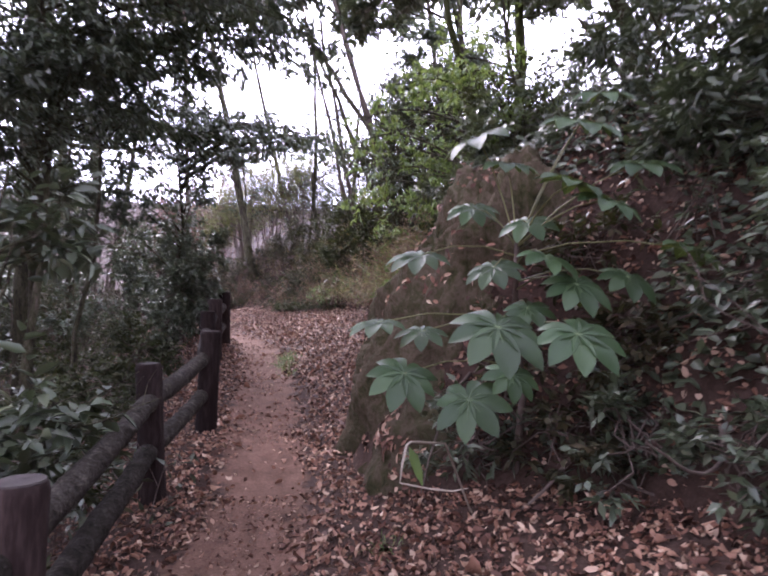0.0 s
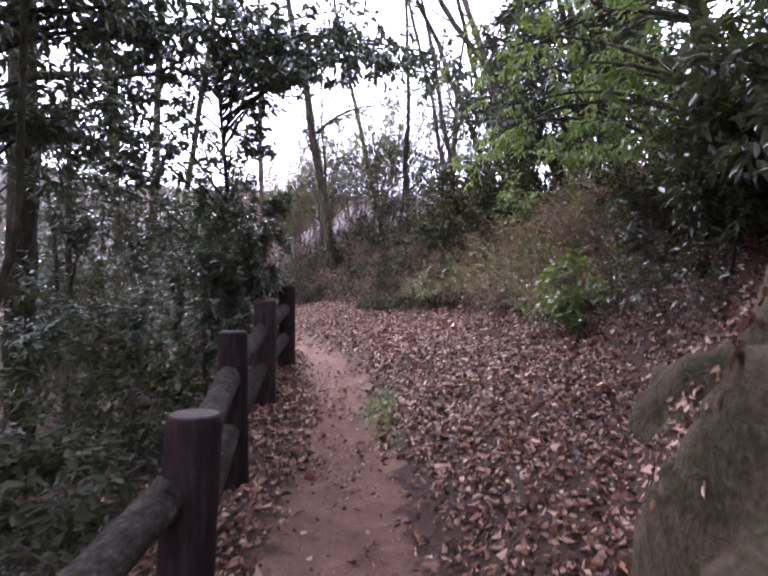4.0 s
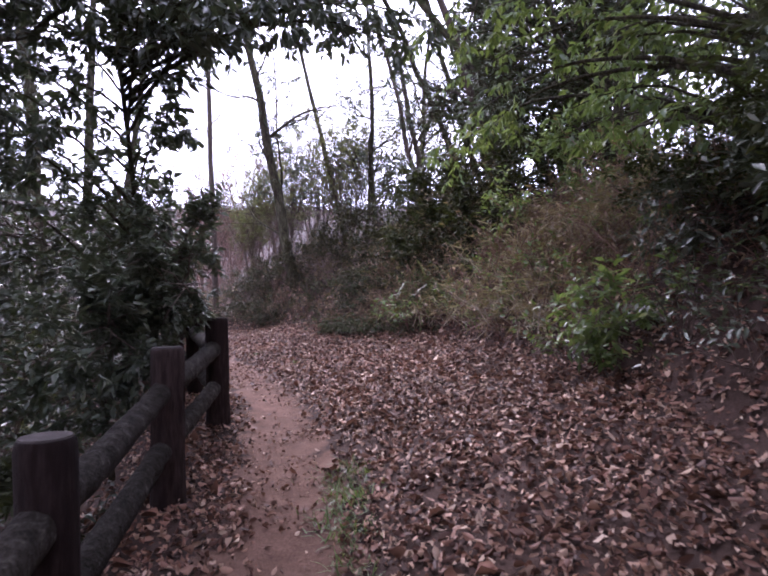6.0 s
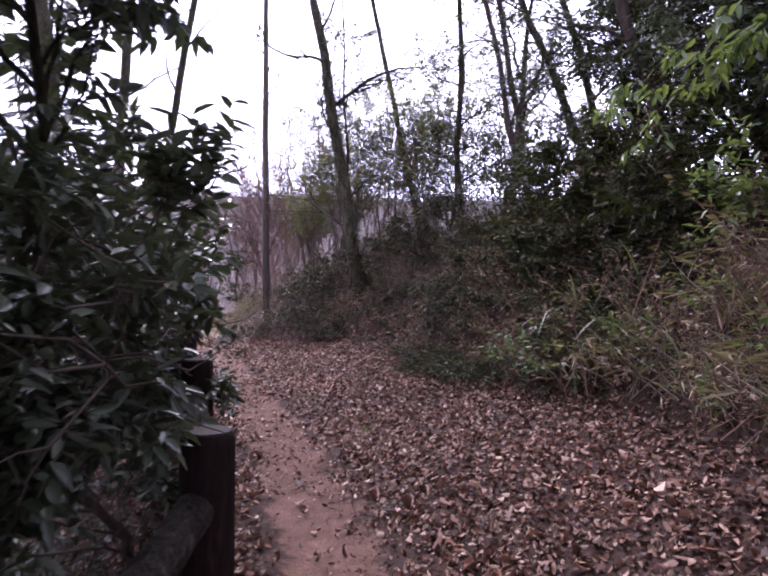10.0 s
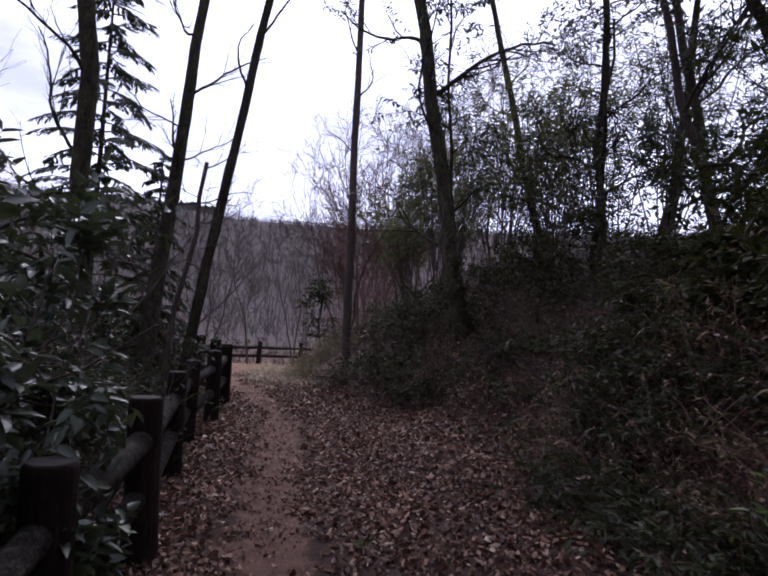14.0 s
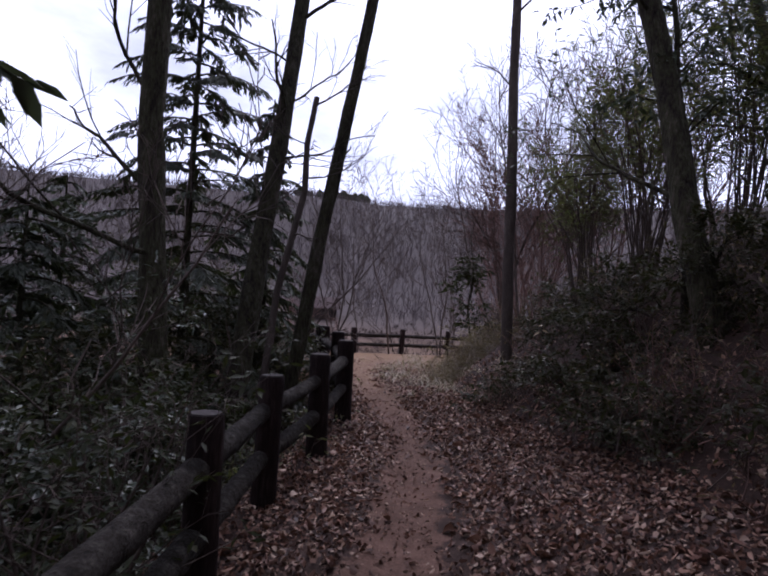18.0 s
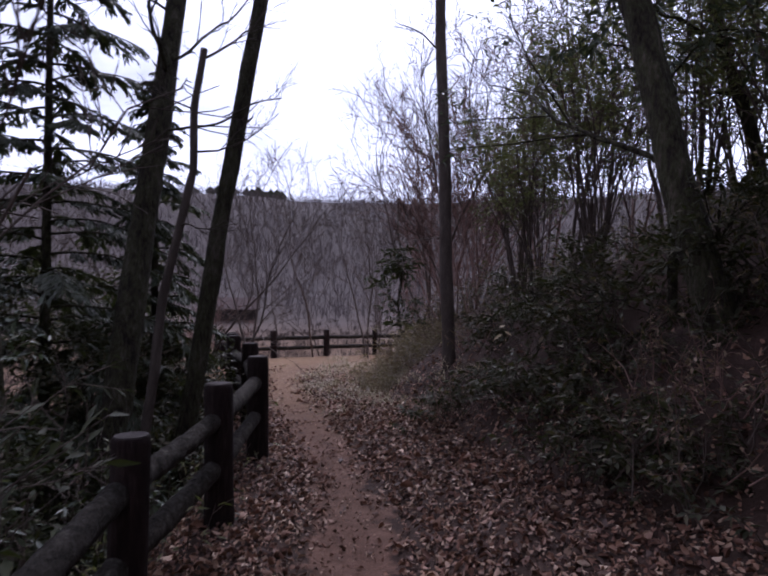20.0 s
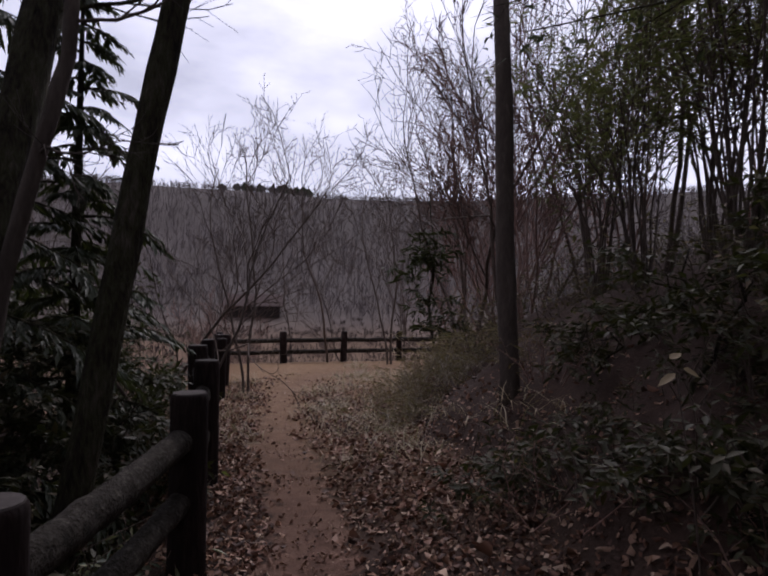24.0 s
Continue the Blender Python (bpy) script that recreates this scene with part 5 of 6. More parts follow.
bough_plant("canopy_tree", "unseen high evergreen crown added above the slope to block light", (-13.0, 12.5), [((-9.6, 16.6, 12.6), (2.2, 2.0, 0.9)), ((-9.8, 27.4, 16.0), (2.0, 1.8, 0.7)), ((-11.2, 28.8, 16.6), (2.0, 1.8, 0.7)), ((-7.8, 27.8, 16.4), (2.0, 1.8, 0.7)), ((-6.0, 28.6, 17.0), (2.0, 1.8, 0.7)), ((-10.2, 14.2, 11.6), (2.2, 2.0, 1.0)), ((-7.2, 13.0, 10.6), (2.0, 1.8, 0.8))], GLOSSY, HIGH, 185, 240, 8, BARK, 0.16, False, "tree", "canopy trees", (-11.0, 14.0, 13.0), 0.1)


def shrub_model(name, label, seed, height, reach, stems, plan, leaf, per, size, oval, bark=TWIG, category="shrub", droop=0.25, group="evergreen shrubs", lean=0.35, girth=0.014):
    rng = np.random.default_rng(seed)
    ob = thing(name, label, category, group)
    ends = []
    for k in range(stems):
        g = Geo()
        a = k * 2.4 + rng.uniform(0, 1)
        w = np.array([math.cos(a) * lean * reach, math.sin(a) * lean * reach, height])
        sprout(rng, g, ends, wander(rng, (0.06 * math.cos(a), 0.06 * math.sin(a), -0.1), w, height * rng.uniform(0.75, 1.05), 7, 0.09, 0.02), girth * height ** 0.5, 0.003, 1, [None] + list(plan))
        part("stem", g, bark, ob)
    g = Geo()
    dress(rng, g, ends, per, size[0], size[1], 0.95, droop, oval)
    part("foliage", g, leaf, ob)
    return ob


def place(model, spots):
    """Stands copies of a model at (x, y, turn, size[, lift]); the model itself takes the first spot."""
    for k, s in enumerate(spots):
        x, y, turn, size = s[:4]
        z = land(x, y) + (s[4] if len(s) > 4 else 0)
        m = Matrix.Translation((x, y, z)) @ Matrix.Rotation(radians(turn), 4, "Z") @ Matrix.Diagonal((size, size, size, 1))
        if k == 0:
            model.matrix_basis = m
        else:
            copy_thing(model, m @ Matrix.Diagonal((*[1 / v for v in model.scale], 1)))


MEDIUM = [(6, 0.5, 0.75, 0.15, 0.03, 0.2), (4, 0.5, 0.8, 0.18, 0.02, 0.2)]
# Dull leaves, further darkened in colour to read as shaded.
below = shrub_model("slope_shrub", "sparse dull-leaved shrub on the slope below the fence, darkened for shade", 105, 2.0, 1.8, 6, MEDIUM, SHADED_GREEN, 4, (0.085, 0.03), False, group="shrubs below the fence")
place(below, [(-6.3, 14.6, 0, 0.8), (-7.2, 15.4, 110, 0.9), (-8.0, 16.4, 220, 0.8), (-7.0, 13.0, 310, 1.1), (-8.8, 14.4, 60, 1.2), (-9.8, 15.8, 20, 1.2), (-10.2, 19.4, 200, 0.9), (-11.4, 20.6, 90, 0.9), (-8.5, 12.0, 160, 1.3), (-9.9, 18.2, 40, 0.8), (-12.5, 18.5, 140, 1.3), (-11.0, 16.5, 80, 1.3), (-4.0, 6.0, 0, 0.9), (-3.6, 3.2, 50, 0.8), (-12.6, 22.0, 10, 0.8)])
slender = shrub_model("bamboo_thicket", "slender olive bamboo thicket with narrow drooping leaves", 106, 3.4, 1.0, 16, [(7, 0.28, 0.6, 0.08, 0.02, 0.3), (4, 0.5, 0.6, 0.12, -0.03, 0.3)], OLIVE, 5, (0.12, 0.02), False, TWIG, "bamboo", 0.5, "bamboo thickets", 0.24, 0.007)
place(slender, [(-6.2, 22.4, 0, 0.9), (-5.4, 22.0, 70, 1.1), (-4.3, 22.6, 150, 1.3), (-5.6, 23.6, 200, 1.25), (-3.2, 21.8, 260, 1.3), (-2.4, 22.8, 310, 1.4), (-6.8, 23.8, 30, 1.05), (-3.6, 24.2, 10, 1.4), (-1.4, 21.6, 120, 1.3)])

# Shaded copy of the olive bamboo: the darkness is in the leaf colour.
shaded_bamboo = shrub_model("bamboo_thicket", "bamboo thicket with narrow hanging leaves on the bank, coloured for shade", 107, 3.4, 1.0, 14, [(7, 0.28, 0.6, 0.08, 0.02, 0.3), (4, 0.5, 0.6, 0.12, -0.03, 0.3)], SHADED_GREEN, 6, (0.12, 0.022), False, TWIG, "bamboo", 0.5, "bamboo thickets", 0.24, 0.007)
place(shaded_bamboo, [(0.5, 15.6, 0, 1.0), (1.4, 15.0, 70, 1.2), (0.6, 17.2, 260, 1.2), (1.7, 13.8, 30, 1.1), (2.4, 15.6, 100, 1.4)])


# ---------- conifer ----------
def conifer(name, label, base, height, reach, seed, m_leaf=NEEDLE):
    rng = np.random.default_rng(seed)
    z = land(*base)
    ob = thing(name, label, "tree", "conifers", Matrix.Translation((base[0], base[1], z)))
    g = Geo()
    tube(g, np.stack([np.zeros(8), np.zeros(8), np.linspace(-0.2, height, 8)], -1), np.linspace(0.075, 0.01, 8), 8, True, 0.03, rng)
    part("trunk", g, BARK, ob)
    P, D, U = [], [], []
    for k in range(int(height * 12)):
        u = 0.12 + 0.88 * (k + rng.uniform(0, 1)) / (height * 12)
        a = k * 2.4 + rng.uniform(-0.3, 0.3)
        L = reach * (1.05 - u) ** 0.8 * rng.uniform(0.75, 1.15)
        w = np.array([math.cos(a), math.sin(a), 0.25])
        pts = wander(rng, (0, 0, u * height), w, L, 7, 0.05, -0.10)
        g = Geo()
        tube(g, pts, np.linspace(0.016, 0.004, len(pts)), 4, False)
        part("branch", g, BARK, ob)
        for q in range(int(8 + L * 24)):
            p, d = along(pts, rng.uniform(0.12, 0.999))
            s = np.cross(d, (0, 0, 1)) * rng.choice((-1, 1))
            twig = unit(d * 0.8 + s * 0.8 + np.array([0, 0, -0.35]))
            tl = 0.30 * rng.uniform(0.5, 1.2) * (0.5 + 0.5 * L / reach)
            for e in range(11):
                P.append(p + twig * tl * e / 11)
                D.append(unit(twig + s * rng.uniform(-0.7, 0.7) + d * rng.uniform(-0.4, 0.6) + np.array([0, 0, rng.uniform(-0.5, 0.1)])))
                U.append(np.array([0, 0, 1]) + rng.normal(0, 0.3, 3))
    g = Geo()
    leaves(g, np.array(P), np.array(D), np.array(U), 0.095 * rng.uniform(0.6, 1.3, len(P)), 0.026, 0.2, 0.2)
    part("needles", g, m_leaf, ob)
    return ob


conifer("conifer", "dark drooping conifer standing on the slope below the fence", (-10.6, 18.4), 9.6, 2.1, 51)
conifer("conifer", "dark young conifer with drooping sprays on the slope", (-9.9, 16.0), 4.2, 1.5, 53)
conifer("conifer", "dark young conifer with drooping sprays on the slope", (-11.6, 17.2), 5.0, 1.7, 54)
conifer("conifer", "dark young conifer behind the leaning trees", (-10.4, 19.7), 5.2, 1.05, 55)


# ---------- bare trees and brush ----------
BARE = [(8, 0.5, 0.62, 0.2, 0.10, 0.3), (7, 0.5, 0.65, 0.22, 0.07, 0.2), (4, 0.5, 0.65, 0.22, 0.05, 0.2)]


def bare_model(name, label, seed, height, stems, plan, mat, rad=0.03, group="bare saplings", lean=0.25, split=False):
    rng = np.random.default_rng(seed)
    ob = thing(name, label, "tree", group)
    for k in range(stems):
        g, ends = Geo(), []
        a = k * 2.4 + rng.uniform(0, 1)
        w = np.array([math.cos(a) * lean, math.sin(a) * lean, 1])
        pts = wander(rng, (0.08 * math.cos(a), 0.08 * math.sin(a), -0.1), w, height * rng.uniform(0.75, 1.05), 11, 0.11, 0.05)
        if split:
            tube(g, pts, np.linspace(rad, rad * 0.25, len(pts)), 7, False, 0.04, rng)
            part("trunk", g, mat, ob)
            count, share, angle, wild, lift, first = plan[0]
            for q in range(count):
                u = first + (1 - first) * (q + rng.uniform(0, 0.9)) / count
                p, d = along(pts, min(u, 0.999))
                s = unit(np.cross(d, rng.normal(0, 1, 3)))
                r = rad * (1 - 0.75 * u) * 0.55
                limb = wander(rng, p, d * math.cos(angle) + s * math.sin(angle), height * share * (1.15 - 0.6 * u) * rng.uniform(0.7, 1.25), 4, wild, lift)
                g = Geo()
                sprout(rng, g, ends, limb, max(r, 0.008), 0.006, 2, [None] + list(plan), 0.0055)
                part("limb", g, mat, ob)
            continue
        sprout(rng, g, ends, pts, rad, rad * 0.3, 1, [None] + list(plan), 0.0055)
        part("stem", g, mat, ob)
    return ob


BARE_SPOTS = [(-13.6, 31.0, 0, 0.95), (-17.6, 31.5, 80, 1.0), (-9.6, 29.5, 170, 1.05), (-15.2, 30.4, 240, 0.95), (-15.8, 35.5, 300, 1.1), (-10.6, 28.4, 50, 1.25), (-9.8, 27.2, 140, 1.1), (-11.6, 30.0, 280, 1.1), (-22.0, 33.0, 10, 1.1), (-10.5, 34.0, 130, 1.2), (-18.0, 37.0, 210, 1.2), (-24.0, 28.0, 90, 1.1), (-7.6, 27.5, 20, 1.1), (-14.5, 19.5, 20, 0.9), (-13.0, 22.2, 200, 0.8), (-4.6, 23.2, 60, 1.0), (-6.2, 24.6, 250, 1.0), (-9.4, 14.4, 30, 0.8), (-9.3, 15.3, 190, 0.75), (-11.6, 15.8, 75, 0.9), (-12.6, 24.2, 15, 0.75), (-8.4, 25.4, 120, 0.9), (-10.3, 20.7, 40, 0.6)]
for k, (stems, crook) in enumerate(((2, 0.25), (1, 0.12), (2, 0.4), (1, 0.3))):
    place(bare_model("bare_tree", "leafless grey sapling with fine crooked twigs", 201 + 3 * k, 6.0, stems, BARE, TWIG, 0.036, lean=crook, split=True), BARE_SPOTS[k::4])
bare_b = bare_model("bare_shrub", "bare many-stemmed shrub with fine twigs", 202, 3.9, 6, [(8, 0.5, 0.5, 0.17, 0.08, 0.2), (6, 0.5, 0.55, 0.2, 0.06, 0.2), (4, 0.5, 0.6, 0.2, 0.05, 0.2)], REDTWIG, 0.016, "bare shrubs", 0.32)
place(bare_b, [(-8.9, 26.6, 0, 1.2), (-7.9, 24.8, 60, 1.1), (-9.6, 28.6, 120, 1.3), (-12.6, 33.5, 300, 1.0), (-6.8, 25.6, 250, 1.1), (-20.5, 31.5, 100, 1.1), (-5.2, 24.4, 30, 1.1)])


def brush_model(name, label, seed, reach, height, stems, twigs, leaf, count, size, group):
    """Tangled stems with withered leaves among them."""
    rng = np.random.default_rng(seed)
    ob = thing(name, label, "brush", group)
    g, ends = Geo(), []
    for k in range(stems):
        r, a = reach * rng.uniform(0, 1) ** 0.6, rng.uniform(0, 6.28)
        p = np.array([r * math.cos(a), r * math.sin(a), -0.1])
        w = np.array([rng.normal(0, 0.6), rng.normal(0, 0.6), 1.0])
        sprout(rng, g, ends, wander(rng, p, w, height * rng.uniform(0.5, 1.2), 3, 0.22, -0.05), 0.0065, 0.002, 3, [None, None, None, (3, 0.55, 0.7, 0.2, -0.02, 0.3)])
    tagged(part("stem_tangle", g, twigs, ob), kind="stuff")
    g = Geo()
    dress(rng, g, ends, count, size[0], size[1], 0.9, 0.4, False, 0.1)
    tagged(part("leaf_mass", g, leaf, ob), kind="stuff")
    return ob


def scatter(rng, model, count, test, size=(0.7, 1.2), lift=0.0):
    """Spots for a model on the part of the plan that test picks."""
    x, y = rng.uniform(-14, 4, 6000), rng.uniform(-2, 30, 6000)
    l, d, e = (beside(line, x, y)[0] for line in (PATH, FOOT, EDGE))
    spots = [(x[k], y[k], rng.uniform(0, 360), rng.uniform(*size), lift) for k in range(6000) if test(x[k], y[k], l[k], d[k], e[k])][:count]
    place(model, spots)


S = np.random.default_rng(303)
red = brush_model("dry_brush", "tangled reddish-brown brush with withered leaves on the bank", 301, 0.6, 0.75, 27, REDTWIG, RUSSET, 4, (0.06, 0.024), "dry brush on the bank")
scatter(S, red, 48, lambda x, y, l, d, e: 0.1 < d < 2.6 and 9.5 < y < 12.8, (0.6, 1.1))
scatter(S, red, 26, lambda x, y, l, d, e: 0.0 < d < 1.6 and 13.2 < y < 15.6, (0.5, 0.85))
scatter(S, brush_model("dry_brush", "low reddish twigs and withered leaves under the oak", 309, 0.6, 0.55, 20, REDTWIG, RUSSET, 3, (0.055, 0.022), "dry brush on the bank"), 34, lambda x, y, l, d, e: 0.0 < d < 1.2 and 14.6 < y < 27 and -11 < x, (0.5, 1.0))
pale = brush_model("dry_brush", "tangle of pale dry stalks and grass on the bank", 302, 0.55, 0.5, 22, PALETWIG, STRAW, 3, (0.14, 0.010), "dry brush on the bank")
scatter(S, pale, 50, lambda x, y, l, d, e: (0.1 < d < 2.2 and 10.0 < y < 12.8) or (-0.1 < d < 1.2 and 22 < y < 25))
dull = brush_model("undergrowth", "low dull green undergrowth on the bank", 303, 0.55, 0.65, 22, TWIG, GLOSSY, 5, (0.07, 0.03), "undergrowth")
scatter(S, dull, 30, lambda x, y, l, d, e: 0.3 < d < 3.2 and 0.5 < y < 10 and not (3.6 < y < 7.6 and d < 1.5))
scatter(S, brush_model("undergrowth", "withered brown undergrowth on the bank", 308, 0.6, 0.8, 24, TWIG, BRACKEN, 4, (0.065, 0.026), "undergrowth"), 60, lambda x, y, l, d, e: (0.8 < d < 2.4 and 14 < y < 20) or (0.9 < d < 5 and 19 < y < 27), (0.6, 1.1))
scatter(S, brush_model("undergrowth", "low leafy undergrowth behind the fence", 304, 0.5, 0.6, 22, TWIG, GLOSSY, 5, (0.085, 0.034), "undergrowth"), 42, lambda x, y, l, d, e: -3.0 < e < -0.35 and 0 < y < 22)
scatter(S, brush_model("undergrowth", "dry weedy growth on the slope below the fence", 305, 0.6, 0.9, 24, TWIG, OLIVE, 3, (0.08, 0.02), "undergrowth"), 44, lambda x, y, l, d, e: -6.0 < e < -0.5 and 10 < y < 28)
scatter(S, brush_model("undergrowth", "matted brown undergrowth at the foot of the bank", 307, 0.5, 0.42, 20, REDTWIG, BRACKEN, 4, (0.060, 0.026), "undergrowth"), 26, lambda x, y, l, d, e: -0.15 < d < 2.2 and 12.8 < y < 15.3 and l > 1.0, (0.7, 1.2))
# Shaded counterpart of the brown growth above, darkened by its leaf colour.
scatter(S, brush_model("undergrowth", "matted undergrowth at the foot of the bank, darkened for shade", 311, 0.5, 0.42, 20, TWIG, SHADED_BROWN, 6, (0.065, 0.028), "undergrowth"), 50, lambda x, y, l, d, e: -0.15 < d < (2.2 if y < 18 else 0.9) and 15.3 < y < 20.5 and l > 1.0, (0.7, 1.2))
# Green weeds whose leaf colour includes the shade of the bank.
weeds = brush_model("undergrowth", "weedy green growth spilling down the bank, darkened for shade", 310, 0.42, 0.36, 26, TWIG, SHADED_GREEN, 7, (0.075, 0.020), "undergrowth")
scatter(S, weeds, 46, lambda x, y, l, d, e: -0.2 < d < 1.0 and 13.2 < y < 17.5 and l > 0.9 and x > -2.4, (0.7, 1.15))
lowgreen = brush_model("undergrowth", "small bright green seedlings at the foot of the bank", 306, 0.4, 0.4, 26, TWIG, GREEN, 5, (0.07, 0.032), "undergrowth")
scatter(S, lowgreen, 12, lambda x, y, l, d, e: 0.1 < d < 1.2 and 8.5 < y < 14)


def blade_model(name, label, seed, blades, length, width, mat, group, reach=0.25, droop=0.5, flat=False):
    """A tuft of long arching blades."""
    rng = np.random.default_rng(seed)
    g = Geo()
    for k in range(blades):
        a = rng.uniform(0, 6.28)
        p = np.array([rng.normal(0, reach * 0.5), rng.normal(0, reach * 0.5), -0.03])
        w = np.array([math.cos(a) * 0.7, math.sin(a) * 0.7, rng.uniform(0.5, 1.3)])
        L = length * rng.uniform(0.5, 1.2)
        pts = wander(rng, p, w, L, 5, 0.08, -droop * rng.uniform(0.3, 0.8))
        d = unit(pts[-1] - pts[0])
        s = unit(np.cross(d, (0, 0, 1))) * width / 2
        ww = np.array([0.5, 0.9, 1, 0.85, 0.55, 0.08])[:, None]
        if flat:
            i = np.arange(5)[:, None] * 2
            g.add(np.stack([pts - s * ww, pts + s * ww], 1), i + np.array([[0, 1, 3, 2]]))
            continue
        v = np.stack([pts - s * ww, pts - np.array([0, 0, width * 0.2]) * ww, pts + s * ww], 1)
        i = np.arange(5)[:, None] * 3
        g.add(v, np.concatenate([i + np.array([[0, 1, 4, 3]]), i + np.array([[1, 2, 5, 4]])]))
    ob = tagged(new(name, g.mesh(name, mat)), label, "grass", group)
    return ob


sasa = blade_model("bamboo_grass", "clump of long arching bamboo grass blades at the bank", 401, 40, 0.75, 0.019, BLADE, "bamboo grass", 0.35)
place(sasa, [(-0.75, 13.5, 0, 1.0), (-0.85, 13.25, 80, 1.1), (-0.5, 13.1, 200, 1.2), (-2.3, 16.9, 120, 0.9), (-1.7, 15.9, 30, 0.9), (0.5, 11.6, 260, 0.8), (-3.0, 17.6, 10, 0.7), (1.0, 10.3, 90, 0.7)])
moss = blade_model("grass_tuft", "low tuft of short green grass at the edge of the path", 404, 90, 0.13, 0.008, GREEN, "green tufts", 0.12, 0.3, True)
place(moss, [(-1.36, 8.3, 0, 1.0), (-1.30, 8.5, 50, 1.2), (-1.42, 8.65, 120, 1.0), (-1.33, 8.85, 200, 0.9), (-1.45, 9.0, 10, 0.8), (-1.26, 8.15, 80, 0.7), (-1.5, 8.8, 20, 1.0), (-1.4, 8.2, 140, 1.1), (-1.28, 7.85, 250, 1.0), (-1.22, 7.65, 70, 0.9), (-1.35, 8.05, 310, 1.0), (-1.38, 8.5, 170, 1.1), (0.02, 3.1, 30, 0.8), (-2.75, 13.0, 60, 0.7), (-3.7, 14.3, 60, 0.7)])
tuft = blade_model("dry_grass", "tuft of pale dry grass", 402, 34, 0.42, 0.009, STRAW, "dry grass", 0.3, 0.35, True)
scatter(S, tuft, 150, lambda x, y, l, d, e: (d < 0.6 and abs(l) > 0.5 and y > 20.5 and e > 0.1), (0.5, 1.1))
dry2 = blade_model("dry_grass", "tuft of brown dry grass on the bank", 403, 34, 0.5, 0.010, STRAW, "dry grass", 0.3, 0.4, True)
scatter(S, dry2, 80, lambda x, y, l, d, e: 0.3 < d < 2.0 and 10.0 < y < 13, (0.5, 1.0))


bough_plant("yellow_vine", "yellow-green leafy sprays among the dark shrubs", (-0.1, 15.5), [((-0.45, 15.2, 3.95), (0.25, 0.25, 0.40)), ((-0.55, 15.0, 3.2), (0.25, 0.25, 0.35))], YELLOW, (0.075, 0.03), 170, 36, 7, TWIG, 0.012, False, "vine", gaps=0.1)


def build_sprig(x, y, z):
    """Three pale withered leaves on a thin stalk."""
    base = land(x, y)
    ob = thing("pale_sprig", "three pale withered leaves on a thin stalk", "plant", "", Matrix.Translation((x, y, base)))
    h = z - base
    g = Geo()
    tube(g, [(0.1, 0.15, -0.05), (0.06, 0.1, h * 0.5), (0, 0, h), (-0.05, 0.05, h + 0.06)], [0.005, 0.004, 0.003, 0.002], 5)
    part("stalk", g, TWIG, ob)
    for px, pz, way, L in ((0.0, 0.0, (-0.6, -0.5, -0.45), 0.085), (0.02, 0.02, (0.75, 0.3, -0.35), 0.07), (-0.02, 0.05, (0.5, 0.6, 0.35), 0.06)):
        g = Geo()
        leaves(g, [(px, 0, h + pz)], [way], [(0.1, -0.6, 1.0)], L, 0.034, 0.15, 0.1, True)
        part("leaf", g, STRAW, ob)


build_sprig(-5.71, 19.0, 2.36)


def build_log(x, y, turn, length, rad):
    rng = np.random.default_rng(181)
    u = np.linspace(-0.5, 0.5, 9)
    a = radians(turn)
    px, py = x + u * length * math.cos(a), y + u * length * math.sin(a)
    z0, z1 = land(px[0], py[0]), land(px[-1], py[-1])
    pts = np.stack([px, py, z0 + (z1 - z0) * (u + 0.5) + rad * 1.2], -1)
    g = Geo()
    tube(g, pts, rad * (1 - 0.2 * u), 10, True, 0.03, rng)
    tagged(new("fallen_log", g.mesh("fallen_log", PALEBARK)), "short fallen branch lying on the brushy bank", "log")


build_log(0.35, 13.6, 15, 1.3, 0.055)


# ---------- palmate-leaved plant at the rock ----------
def palmate_leaf(lobes, size, rng):
    """A hand-shaped leaf: pointed lobes round the stalk, each creased along its rib."""
    g = Geo()
    span = radians(300)
    for k in range(lobes):
        a = -span / 2 + span * k / (lobes - 1)
        L = size * 0.56 * (1 - 0.32 * abs(2 * k / (lobes - 1) - 1) ** 1.5) * rng.uniform(0.93, 1.07)
        w = L * 0.232
        d, s = np.array([math.cos(a), math.sin(a), 0]), np.array([-math.sin(a), math.cos(a), 0])
        z = lambda u, e: np.array([0, 0, 0.05 * size * u - 0.17 * size * u * u + 0.035 * size * e])
        u = np.array([0, 0.22, 0.42, 0.6, 0.75, 0.88, 1.0])
        wide = np.array([0.10, 0.62, 0.84, 0.97, 0.86, 0.55, 0.05])
        rows = []
        for uu, ww in zip(u, wide):
            c = d * L * uu
            rows.append([c - s * w * ww + z(uu, ww), c + z(uu, 0), c + s * w * ww + z(uu, ww)])
        i = np.arange(len(u) - 1)[:, None] * 3
        g.add(np.array(rows), np.concatenate([i + np.array([[0, 3, 4, 1]]), i + np.array([[1, 4, 5, 2]])]))
        if k:
            b = a - span / (lobes - 1)
            e = np.array([math.cos(b), math.sin(b), 0])
            q = 0.34
            web = [np.array([0, 0, 0.004]), d * L * 0.33 + z(0.33, 0), unit(d + e) * L * q + z(q, 0.5), e * L * 0.33 + z(0.33, 0)]
            g.add(np.array(web), np.array([[0, 1, 2, 3]]))
    return g


